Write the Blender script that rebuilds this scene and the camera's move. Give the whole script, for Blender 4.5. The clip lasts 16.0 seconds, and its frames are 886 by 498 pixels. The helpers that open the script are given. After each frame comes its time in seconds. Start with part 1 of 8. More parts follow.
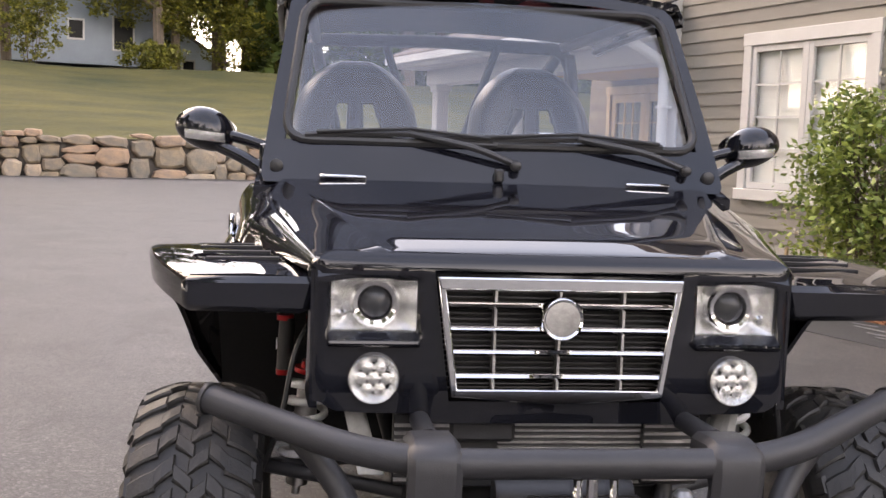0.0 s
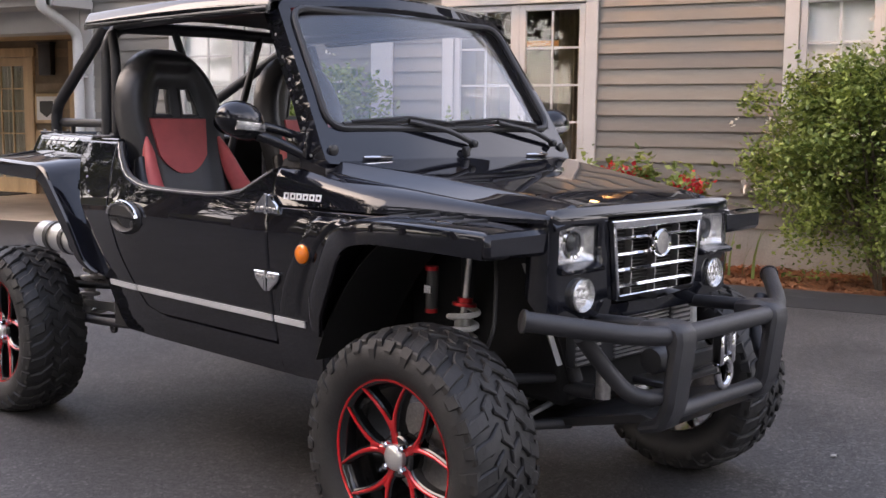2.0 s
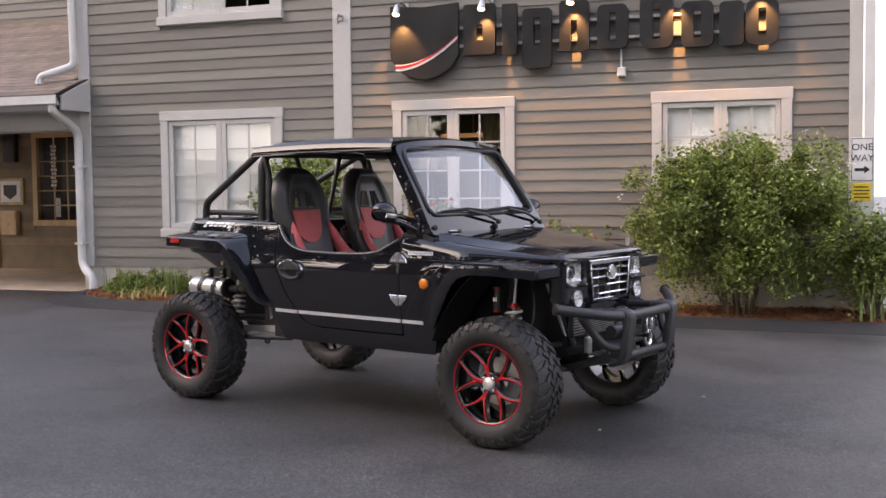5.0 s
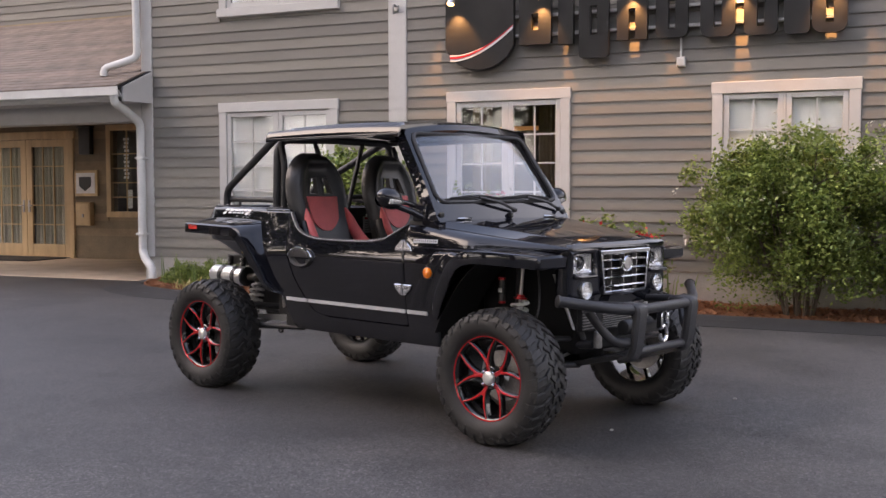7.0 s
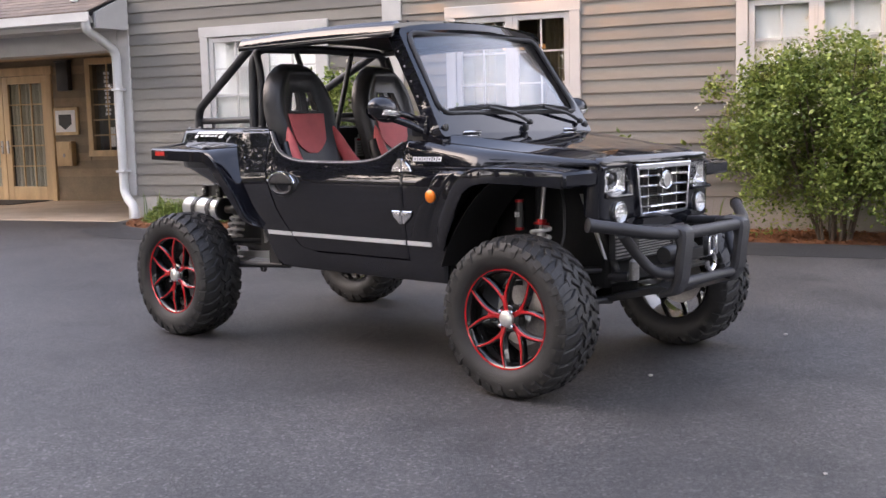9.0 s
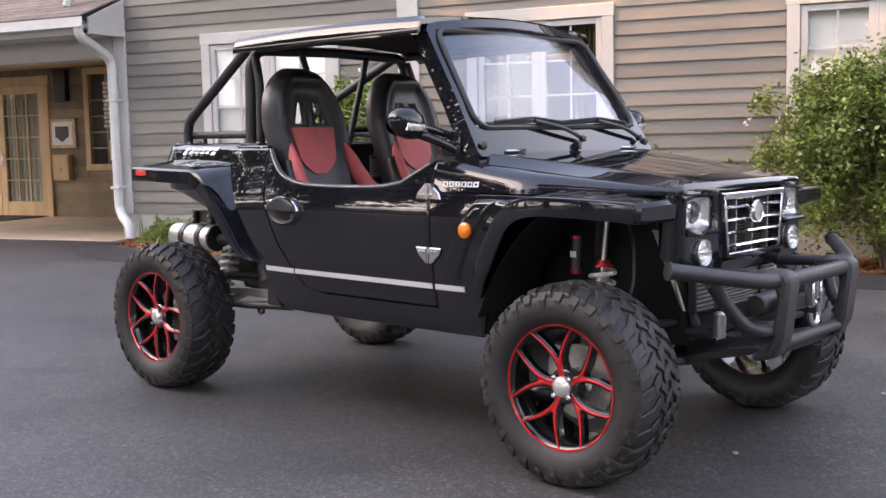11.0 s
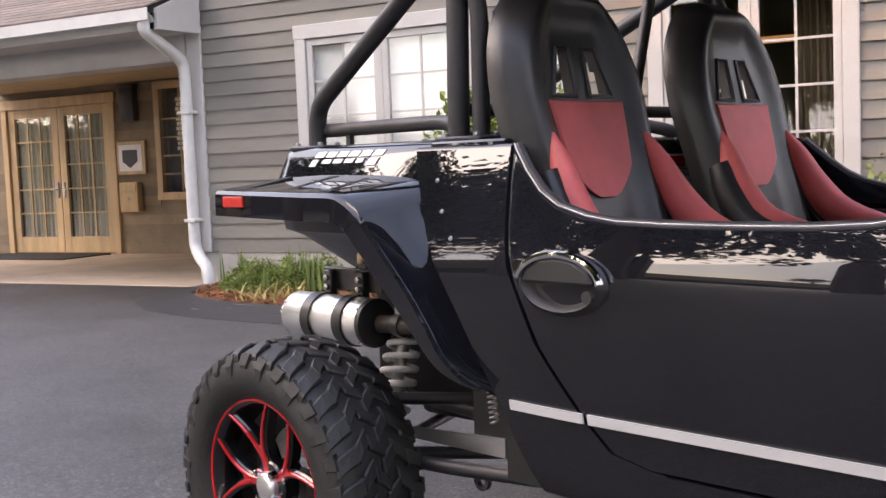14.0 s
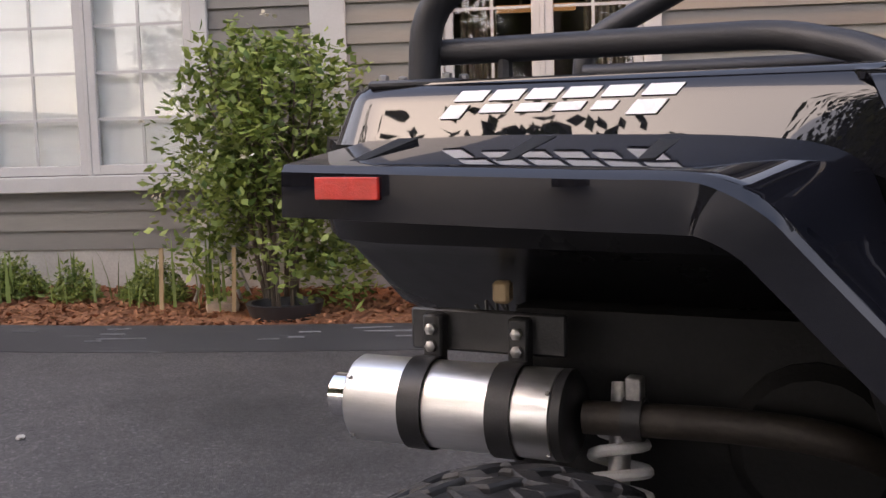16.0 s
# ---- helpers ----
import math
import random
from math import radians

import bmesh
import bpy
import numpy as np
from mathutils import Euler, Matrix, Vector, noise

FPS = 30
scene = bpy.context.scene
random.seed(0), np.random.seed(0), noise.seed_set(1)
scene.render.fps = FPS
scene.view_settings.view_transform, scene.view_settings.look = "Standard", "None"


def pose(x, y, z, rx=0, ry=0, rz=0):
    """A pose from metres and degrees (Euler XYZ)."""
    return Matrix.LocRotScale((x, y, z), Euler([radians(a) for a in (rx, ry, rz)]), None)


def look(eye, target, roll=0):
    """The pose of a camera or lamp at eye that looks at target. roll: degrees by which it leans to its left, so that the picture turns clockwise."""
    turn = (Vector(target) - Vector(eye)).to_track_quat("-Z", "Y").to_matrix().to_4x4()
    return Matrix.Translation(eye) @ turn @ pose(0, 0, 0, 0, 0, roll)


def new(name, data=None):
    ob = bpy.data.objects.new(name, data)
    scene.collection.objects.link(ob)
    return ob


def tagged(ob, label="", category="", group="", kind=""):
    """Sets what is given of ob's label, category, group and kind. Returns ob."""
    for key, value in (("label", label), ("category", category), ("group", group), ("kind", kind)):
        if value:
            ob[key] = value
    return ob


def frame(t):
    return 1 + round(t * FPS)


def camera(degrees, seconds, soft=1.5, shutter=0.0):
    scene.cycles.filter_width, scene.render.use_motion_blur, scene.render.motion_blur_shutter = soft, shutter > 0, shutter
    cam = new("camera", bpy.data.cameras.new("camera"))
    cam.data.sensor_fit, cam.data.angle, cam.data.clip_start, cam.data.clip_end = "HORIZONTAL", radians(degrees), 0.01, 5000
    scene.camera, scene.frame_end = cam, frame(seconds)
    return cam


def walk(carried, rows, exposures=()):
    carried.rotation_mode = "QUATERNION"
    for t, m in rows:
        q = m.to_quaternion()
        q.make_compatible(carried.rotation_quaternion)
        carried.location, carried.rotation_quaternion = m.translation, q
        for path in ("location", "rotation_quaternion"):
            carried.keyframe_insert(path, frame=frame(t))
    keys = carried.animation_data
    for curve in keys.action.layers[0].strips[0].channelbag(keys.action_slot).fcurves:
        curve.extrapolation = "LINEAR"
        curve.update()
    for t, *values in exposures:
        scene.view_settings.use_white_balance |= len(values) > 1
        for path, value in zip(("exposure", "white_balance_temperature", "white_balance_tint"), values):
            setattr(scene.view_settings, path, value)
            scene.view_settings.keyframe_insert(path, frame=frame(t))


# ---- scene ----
cam = camera(44.2, 16.0)
PATH = [
    (0, (-1.406, -1.783, 1.207), (-0.593, 0.035, 1.022), 1.9),
    (0.5, (-2.026, -1.544, 1.235), (-0.852, 0.068, 1.077), 2.0),
    (1, (-2.548, -1.307, 1.227), (-1.097, 0.063, 1.084), 1.2),
    (1.5, (-2.972, -1.021, 1.182), (-1.31, 0.076, 1.004), 1.0),
    (2, (-3.519, -0.842, 1.229), (-1.735, 0.034, 1.003), 0.6),
    (2.5, (-4.128, -0.806, 1.248), (-2.282, -0.063, 1.051), -0.0),
    (3, (-4.803, -0.721, 1.297), (-2.928, -0.042, 1.147), -0.5),
    (3.5, (-5.383, -0.792, 1.33), (-3.499, -0.133, 1.209), -0.4),
    (4, (-5.888, -0.845, 1.339), (-3.995, -0.206, 1.233), -0.1),
    (4.2, (-6.058, -0.855, 1.358), (-4.165, -0.222, 1.244), -0.3),
    (6.3, (-6.582, -1.635, 1.34), (-4.734, -0.874, 1.278), -0.7),
    (6.5, (-6.54, -1.653, 1.312), (-4.704, -0.862, 1.247), -0.5),
    (6.85, (-6.54, -1.653, 1.312), (-4.704, -0.862, 1.247), -0.5),
    (7, (-6.057, -1.47, 1.279), (-4.232, -0.658, 1.172), -0.1),
    (7.35, (-5.021, -1, 1.279), (-3.188, -0.21, 1.149), -0.2),
    (7.5, (-4.943, -0.965, 1.28), (-3.11, -0.176, 1.147), -0.2),
    (8, (-5.099, -0.988, 1.274), (-3.26, -0.217, 1.115), -0.7),
    (8.5, (-5.225, -1.048, 1.194), (-3.401, -0.257, 0.983), -1.5),
    (8.7, (-5.278, -1.092, 1.146), (-3.461, -0.286, 0.922), -1.6),
    (11, (-4.439, -0.607, 1.166), (-2.628, 0.217, 0.97), -1.2),
    (11.5, (-4.066, -0.358, 1.136), (-2.25, 0.452, 0.92), -1.2),
    (12, (-3.67, -0.102, 1.118), (-1.855, 0.715, 0.922), -1.2),
    (12.5, (-3.31, 0.189, 1.124), (-1.529, 1.084, 0.962), -0.9),
    (13, (-2.959, 0.487, 1.127), (-1.214, 1.452, 0.974), -1.3),
    (13.5, (-2.643, 0.834, 1.131), (-0.904, 1.811, 0.985), -1.6),
    (14, (-2.369, 1.171, 1.108), (-0.612, 2.114, 0.96), -2.3),
    (14.5, (-2.111, 1.545, 1.085), (-0.336, 2.448, 0.901), -2.0),
    (15, (-1.914, 1.929, 1.107), (-0.084, 2.712, 0.905), -2.0),
    (15.5, (-1.664, 2.343, 1.109), (0.254, 2.876, 0.911), -2.1),
    (16, (-1.442, 2.673, 1.1), (0.531, 2.928, 0.897), -1.6),
]
walk(cam, [(t, look(eye, target, roll)) for t, eye, target, roll in PATH], exposures=[(0, 2.04, 8120, 19.5), (0.5, 1.95, 7920, 19.5), (1, 1.74, 7370, 20), (1.5, 1.44, 7140, 20), (2, 1.52, 7140, 20), (3.5, 1.75, 7190, 20), (4, 1.63, 7190, 20), (6.5, 1.27, 7190, 20), (7.2, 1.3, 7190, 20), (8, 1.56, 6990, 19), (8.5, 1.76, 6960, 19), (12, 1.89, 6990, 19), (13.5, 1.96, 7140, 19.5), (14, 1.93, 7190, 20), (15.5, 1.71, 7190, 20), (16, 1.38, 7190, 20)])
# world, sun and exposure
world = bpy.data.worlds.new("sky")
scene.world = world
world.use_nodes = True
wn = world.node_tree.nodes
wl = world.node_tree.links
sky = wn.new("ShaderNodeTexSky")
sky.sky_type = "NISHITA"
sky.sun_disc = False
SUN_ELEV, SUN_TURN = 30.0, -28.0
sky.sun_elevation = radians(SUN_ELEV)
sky.sun_rotation = radians(SUN_TURN)
sky.air_density, sky.dust_density, sky.ozone_density = 1.0, 1.4, 1.0
# thin even overcast: the sky's colour, paled by cloud
cloud = wn.new("ShaderNodeMix")
cloud.data_type = "RGBA"
cloud.inputs["B"].default_value = (6.7, 6.8, 7.2, 1)
# broken cloud: thick towards the horizon, opening to blue overhead
tc, cn, cr = wn.new("ShaderNodeTexCoord"), wn.new("ShaderNodeTexNoise"), wn.new("ShaderNodeMapRange")
cn.inputs["Scale"].default_value, cn.inputs["Detail"].default_value, cn.inputs["Roughness"].default_value = 2.6, 5.0, 0.55
cr.inputs["From Min"].default_value, cr.inputs["From Max"].default_value = 0.36, 0.62
cr.inputs["To Min"].default_value, cr.inputs["To Max"].default_value = 0.45, 1.0
sx, mz, mm = wn.new("ShaderNodeSeparateXYZ"), wn.new("ShaderNodeMapRange"), wn.new("ShaderNodeMath")
mz.inputs["From Min"].default_value, mz.inputs["From Max"].default_value = 0.22, 0.75
mz.inputs["To Min"].default_value, mz.inputs["To Max"].default_value = 0.98, 0.14
mm.operation = "MULTIPLY"
wl.new(tc.outputs["Generated"], cn.inputs["Vector"])
wl.new(cn.outputs["Fac"], cr.inputs["Value"])
wl.new(tc.outputs["Generated"], sx.inputs[0])
wl.new(sx.outputs["Z"], mz.inputs["Value"])
wl.new(cr.outputs[0], mm.inputs[0])
wl.new(mz.outputs[0], mm.inputs[1])
wl.new(mm.outputs[0], cloud.inputs["Factor"])
wl.new(sky.outputs[0], cloud.inputs["A"])
wl.new(cloud.outputs["Result"], wn["Background"].inputs[0])
wn["Background"].inputs[1].default_value = 0.23

sun = new("sun", bpy.data.lights.new("sun", "SUN"))
sun.data.energy, sun.data.angle, sun.data.color = 1.0, radians(48), (1.0, 0.86, 0.7)
a_sun = radians(SUN_TURN)
sun.matrix_basis = look((0, 0, 0), (-math.sin(a_sun) * math.cos(radians(SUN_ELEV)), -math.cos(a_sun) * math.cos(radians(SUN_ELEV)), -math.sin(radians(SUN_ELEV))))
sun.location = (0, 0, 30)


# ---- materials ----
def ramp(nt, fac, stops):
    r = nt.nodes.new("ShaderNodeValToRGB")
    el = r.color_ramp.elements
    while len(el) < len(stops):
        el.new(0.5)
    for e, (p, c) in zip(el, stops):
        e.position, e.color = p, (*c, 1)
    nt.links.new(fac, r.inputs[0])
    return r.outputs[0]


def noise_tex(nt, scale, detail=4.0, rough=0.55, stretch=None):
    co = nt.nodes.new("ShaderNodeTexCoord")
    n = nt.nodes.new("ShaderNodeTexNoise")
    n.inputs["Scale"].default_value, n.inputs["Detail"].default_value, n.inputs["Roughness"].default_value = scale, detail, rough
    src = co.outputs["Object"]
    if stretch:
        mp = nt.nodes.new("ShaderNodeMapping")
        mp.inputs["Scale"].default_value = stretch
        nt.links.new(src, mp.inputs[0])
        src = mp.outputs[0]
    nt.links.new(src, n.inputs["Vector"])
    return n.outputs["Fac"]


def mixrgb(nt, fac, a, b, mode="MIX"):
    m = nt.nodes.new("ShaderNodeMix")
    m.data_type, m.blend_type = "RGBA", mode
    for sock, v in ((m.inputs["Factor"], fac), (m.inputs["A"], a), (m.inputs["B"], b)):
        if isinstance(v, (int, float)):
            sock.default_value = v
        elif isinstance(v, tuple):
            sock.default_value = (*v, 1) if len(v) == 3 else v
        else:
            nt.links.new(v, sock)
    return m.outputs["Result"]


def mat(name, base, rough=0.5, metal=0.0, vary=0.25, scale=6.0, fine=60.0, bump=0.1, coat=0.0, second=None, rough_vary=0.12, per="", stretch=None, spec=0.5, dist=0.01):
    """A surface with grain at two scales: base colour, a second colour that comes and goes, roughness and fine relief."""
    m = bpy.data.materials.new(name)
    m.use_nodes = True
    nt = m.node_tree
    b = nt.nodes["Principled BSDF"]
    big, small = noise_tex(nt, scale, 5, 0.6, stretch), noise_tex(nt, fine, 3, 0.6, stretch)
    dark = tuple(c * (1 - vary) for c in base)
    light = tuple(min(1.0, c * (1 + vary)) for c in base)
    col = ramp(nt, big, [(0.3, dark), (0.7, second or light)])
    grain = ramp(nt, small, [(0.3, (1 - vary * 0.5,) * 3), (0.7, (1 + vary * 0.3,) * 3)])
    col = mixrgb(nt, 1.0, col, grain, "MULTIPLY")
    if per:
        if per == "object":
            rnd = nt.nodes.new("ShaderNodeObjectInfo").outputs["Random"]
        else:
            rnd = nt.nodes.new("ShaderNodeNewGeometry").outputs["Random Per Island"]
        tone = ramp(nt, rnd, [(0.0, (0.78, 0.78, 0.78)), (1.0, (1.18, 1.16, 1.12))])
        col = mixrgb(nt, 1.0, col, tone, "MULTIPLY")
    nt.links.new(col, b.inputs["Base Color"])
    rr = nt.nodes.new("ShaderNodeMapRange")
    rr.inputs["To Min"].default_value, rr.inputs["To Max"].default_value = max(0.02, rough - rough_vary), min(1, rough + rough_vary)
    nt.links.new(big, rr.inputs["Value"])
    nt.links.new(rr.outputs[0], b.inputs["Roughness"])
    b.inputs["Metallic"].default_value = metal
    b.inputs["Coat Weight"].default_value = coat
    b.inputs["Coat Roughness"].default_value = 0.03
    b.inputs["Specular IOR Level"].default_value = spec
    if bump:
        bp = nt.nodes.new("ShaderNodeBump")
        bp.inputs["Strength"].default_value, bp.inputs["Distance"].default_value = bump, dist
        nt.links.new(small, bp.inputs["Height"])
        nt.links.new(bp.outputs[0], b.inputs["Normal"])
    return m


def glass_mat(name, tint=(0.9, 0.95, 0.93), f0=0.04):
    """Clear glass: see-through, with a mirror gloss that grows towards grazing views."""
    m = bpy.data.materials.new(name)
    m.use_nodes = True
    nt = m.node_tree
    nt.nodes.remove(nt.nodes["Principled BSDF"])
    tr, gl, lw, mx = (nt.nodes.new(k) for k in ("ShaderNodeBsdfTransparent", "ShaderNodeBsdfGlossy", "ShaderNodeLayerWeight", "ShaderNodeMixShader"))
    tr.inputs[0].default_value, gl.inputs["Roughness"].default_value = (*tint, 1), 0.01
    lw.inputs["Blend"].default_value = 0.5
    pw, ma = nt.nodes.new("ShaderNodeMath"), nt.nodes.new("ShaderNodeMath")
    pw.operation, ma.operation = "POWER", "MULTIPLY_ADD"
    pw.inputs[1].default_value, ma.inputs[1].default_value, ma.inputs[2].default_value = 5.0, 1 - f0, f0
    nt.links.new(lw.outputs["Facing"], pw.inputs[0])
    nt.links.new(pw.outputs[0], ma.inputs[0])
    nt.links.new(ma.outputs[0], mx.inputs[0])
    nt.links.new(tr.outputs[0], mx.inputs[1])
    nt.links.new(gl.outputs[0], mx.inputs[2])
    nt.links.new(mx.outputs[0], nt.nodes["Material Output"].inputs[0])
    return m


def glow_mat(name, col, strength):
    m = bpy.data.materials.new(name)
    m.use_nodes = True
    b = m.node_tree.nodes["Principled BSDF"]
    b.inputs["Base Color"].default_value = (*col, 1)
    b.inputs["Emission Color"].default_value = (*col, 1)
    b.inputs["Emission Strength"].default_value = strength
    return m


PAINT = mat("black_gloss_paint", (0.009, 0.0095, 0.013), 0.5, 0, 0.3, 3, 300, 0.0, 1.0, rough_vary=0.03, spec=0.0)
PAINT.node_tree.nodes["Principled BSDF"].inputs["Coat IOR"].default_value = 1.53
PAINT.node_tree.nodes["Principled BSDF"].inputs["Coat Roughness"].default_value = 0.015
CHROME = mat("chrome", (0.75, 0.75, 0.76), 0.07, 1, 0.06, 9, 90, 0.0, rough_vary=0.03)
ALU = mat("brushed_aluminium", (0.78, 0.78, 0.77), 0.36, 1, 0.1, 12, 200, 0.03, rough_vary=0.06, stretch=(1, 0.15, 1))
STEEL = mat("dull_steel", (0.42, 0.41, 0.4), 0.42, 0.9, 0.25, 15, 120, 0.05)
PLASTIC = mat("black_plastic", (0.023, 0.023, 0.0245), 0.42, 0, 0.3, 8, 250, 0.08)
POWDER = mat("black_powder_coat", (0.026, 0.026, 0.029), 0.46, 0, 0.2, 10, 420, 0.25, rough_vary=0.06, dist=0.002)
RUBBER = mat("tyre_rubber", (0.014, 0.014, 0.015), 0.55, 0, 0.35, 7, 120, 0.4, second=(0.026, 0.0245, 0.0235), dist=0.003)
RED = mat("red_wheel_paint", (0.6, 0.01, 0.014), 0.18, 0.35, 0.25, 6, 120, 0.0, 0.8, rough_vary=0.05)
RIMBLACK = mat("black_wheel_paint", (0.01, 0.01, 0.011), 0.16, 0.2, 0.25, 6, 120, 0.0, 0.6, rough_vary=0.05)
LEATHER = mat("black_vinyl", (0.021, 0.021, 0.0225), 0.34, 0, 0.25, 9, 260, 0.25, rough_vary=0.06, dist=0.002)
REDCLOTH = mat("red_vinyl", (0.52, 0.1, 0.1), 0.6, 0, 0.14, 10, 520, 0.35, dist=0.002)
DARK = mat("dark_interior", (0.013, 0.013, 0.0135), 0.65, 0, 0.3, 6, 120, 0.1, spec=0.3)
SPRING = mat("grey_spring_paint", (0.74, 0.73, 0.71), 0.34, 0, 0.15, 14, 120, 0.05)
SHOCKRED = mat("red_anodised", (0.36, 0.01, 0.012), 0.3, 0.5, 0.2, 12, 120, 0.02)
AMBER = mat("amber_lens", (0.85, 0.2, 0.004), 0.18, 0, 0.12, 40, 220, 0.3, 0.6, dist=0.002)
REDLENS = mat("red_reflector", (0.62, 0.028, 0.018), 0.22, 0, 0.12, 40, 300, 0.3, 0.5, dist=0.002)
DECAL = mat("white_decal", (0.78, 0.78, 0.78), 0.3, 0, 0.08, 20, 120, 0.0)
PIPE = mat("burnt_exhaust_pipe", (0.05, 0.042, 0.036), 0.55, 0.4, 0.4, 9, 90, 0.1)
GLASS = glass_mat("clear_glass", (0.97, 0.98, 0.975), 0.05)
WSGLASS = glass_mat("windscreen_glass", (0.84, 0.87, 0.92), 0.085)
LENS = glass_mat("lens_glass", (0.96, 0.96, 0.96), 0.03)
STRIPE = mat("silver_stripe", (0.62, 0.62, 0.63), 0.38, 0.1, 0.02, 12, 160, 0.0)
REFLECT = mat("lamp_reflector", (0.92, 0.91, 0.89), 0.22, 0.85, 0.1, 60, 160, 0.2, rough_vary=0.08)

CLAP = mat("taupe_clapboard_paint", (0.19, 0.179, 0.16), 0.6, 0, 0.1, 1.6, 45, 0.12, per="object", stretch=(1, 0.2, 1.5))
TRIM = mat("white_trim_paint", (0.5, 0.49, 0.47), 0.5, 0, 0.06, 2.5, 60, 0.06)
TANTRIM = mat("tan_stained_wood", (0.5, 0.36, 0.2), 0.5, 0, 0.2, 3, 60, 0.1, stretch=(2, 2, 0.3))
PORCHWALL = mat("brown_stained_shingle", (0.23, 0.178, 0.118), 0.7, 0, 0.2, 2.5, 40, 0.15, per="object")
CONCRETE = mat("foundation_concrete", (0.42, 0.4, 0.36), 0.85, 0, 0.2, 2, 60, 0.25)
SLAB = mat("porch_slab", (0.5, 0.4, 0.3), 0.8, 0, 0.15, 2, 80, 0.15)
SHINGLE = mat("brown_roof_shingle", (0.19, 0.15, 0.125), 0.85, 0, 0.3, 4, 60, 0.3, per="object")
GUTTER = mat("white_metal", (0.62, 0.62, 0.6), 0.38, 0, 0.08, 3, 60, 0.03)
BLIND = mat("white_blind", (0.8, 0.79, 0.76), 0.6, 0, 0.08, 2, 80, 0.05)
CURTAIN = mat("added_door_curtain", (0.34, 0.33, 0.27), 0.8, 0, 0.2, 3, 90, 0.1, stretch=(1, 1, 0.2))
# one dark colour for all indoor surfaces, with the rooms' dimness put into it
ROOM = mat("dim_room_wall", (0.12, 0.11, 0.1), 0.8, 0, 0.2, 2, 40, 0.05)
SIGNBLACK = mat("black_sign_face", (0.012, 0.012, 0.013), 0.35, 0, 0.25, 4, 80, 0.05)
SIGNRED = mat("red_sign_stripe", (0.5, 0.02, 0.03), 0.4, 0, 0.12, 6, 80, 0.03)
SIGNWHITE = mat("white_sign_stripe", (0.7, 0.7, 0.7), 0.4, 0, 0.08, 6, 80, 0.03)
YELLOW = mat("yellow_plate", (0.75, 0.55, 0.03), 0.45, 0, 0.1, 6, 80, 0.03)
MULCH = mat("red_bark_mulch", (0.28, 0.1, 0.045), 0.9, 0, 0.4, 9, 80, 0.5, second=(0.4, 0.18, 0.085), per="island")
SCUFF = mat("pale_scuff", (0.16, 0.16, 0.165), 0.85, 0, 0.3, 30, 200, 0.1)
BARK = mat("bark", (0.13, 0.1, 0.075), 0.9, 0, 0.35, 4, 30, 0.6, stretch=(3, 3, 0.5), dist=0.03)
STONE = mat("field_stone", (0.27, 0.25, 0.22), 0.85, 0, 0.3, 2.5, 30, 0.4, second=(0.36, 0.28, 0.2), per="object", dist=0.03)
GRASS = mat("hill_grass", (0.06, 0.074, 0.013), 0.9, 0, 0.45, 0.5, 14, 0.6, second=(0.12, 0.1, 0.024), dist=0.05, stretch=(0.6, 1.6, 1))
HOUSEGREY = mat("grey_siding", (0.26, 0.3, 0.34), 0.7, 0, 0.1, 1, 20, 0.1)
HOUSEBLUE = mat("pale_blue_siding", (0.5, 0.58, 0.66), 0.7, 0, 0.1, 1, 20, 0.1)
HOUSEROOF = mat("grey_roofing", (0.14, 0.13, 0.13), 0.85, 0, 0.2, 1, 20, 0.2)


_nt = STONE.node_tree
_p = _nt.nodes["Principled BSDF"]
_old = _p.inputs["Base Color"].links[0].from_socket
_hue = ramp(_nt, _nt.nodes.new("ShaderNodeObjectInfo").outputs["Random"], [(0.0, (1.05, 1.08, 1.1)), (0.3, (1.25, 1.18, 1.05)), (0.5, (0.85, 0.84, 0.86)), (0.72, (1.35, 1.12, 1.0)), (1.0, (1.2, 1.24, 1.28))])
_nt.links.new(mixrgb(_nt, 1.0, _old, _hue, "MULTIPLY"), _p.inputs["Base Color"])


def leaf_mat(name, a, b):
    m = bpy.data.materials.new(name)
    m.use_nodes = True
    nt = m.node_tree
    p = nt.nodes["Principled BSDF"]
    rnd = nt.nodes.new("ShaderNodeNewGeometry").outputs["Random Per Island"]
    col = ramp(nt, rnd, [(0.0, a), (0.75, b), (1.0, tuple(min(1, c * 1.35) for c in b))])
    col = mixrgb(nt, 1.0, col, ramp(nt, noise_tex(nt, 1.3, 3), [(0.3, (0.75,) * 3), (0.7, (1.2,) * 3)]), "MULTIPLY")
    nt.links.new(col, p.inputs["Base Color"])
    p.inputs["Roughness"].default_value = 0.5
    tl, mx = nt.nodes.new("ShaderNodeBsdfTranslucent"), nt.nodes.new("ShaderNodeMixShader")
    mx.inputs[0].default_value = 0.3
    nt.links.new(col, tl.inputs[0])
    nt.links.new(p.outputs[0], mx.inputs[1])
    nt.links.new(tl.outputs[0], mx.inputs[2])
    nt.links.new(mx.outputs[0], nt.nodes["Material Output"].inputs[0])
    return m


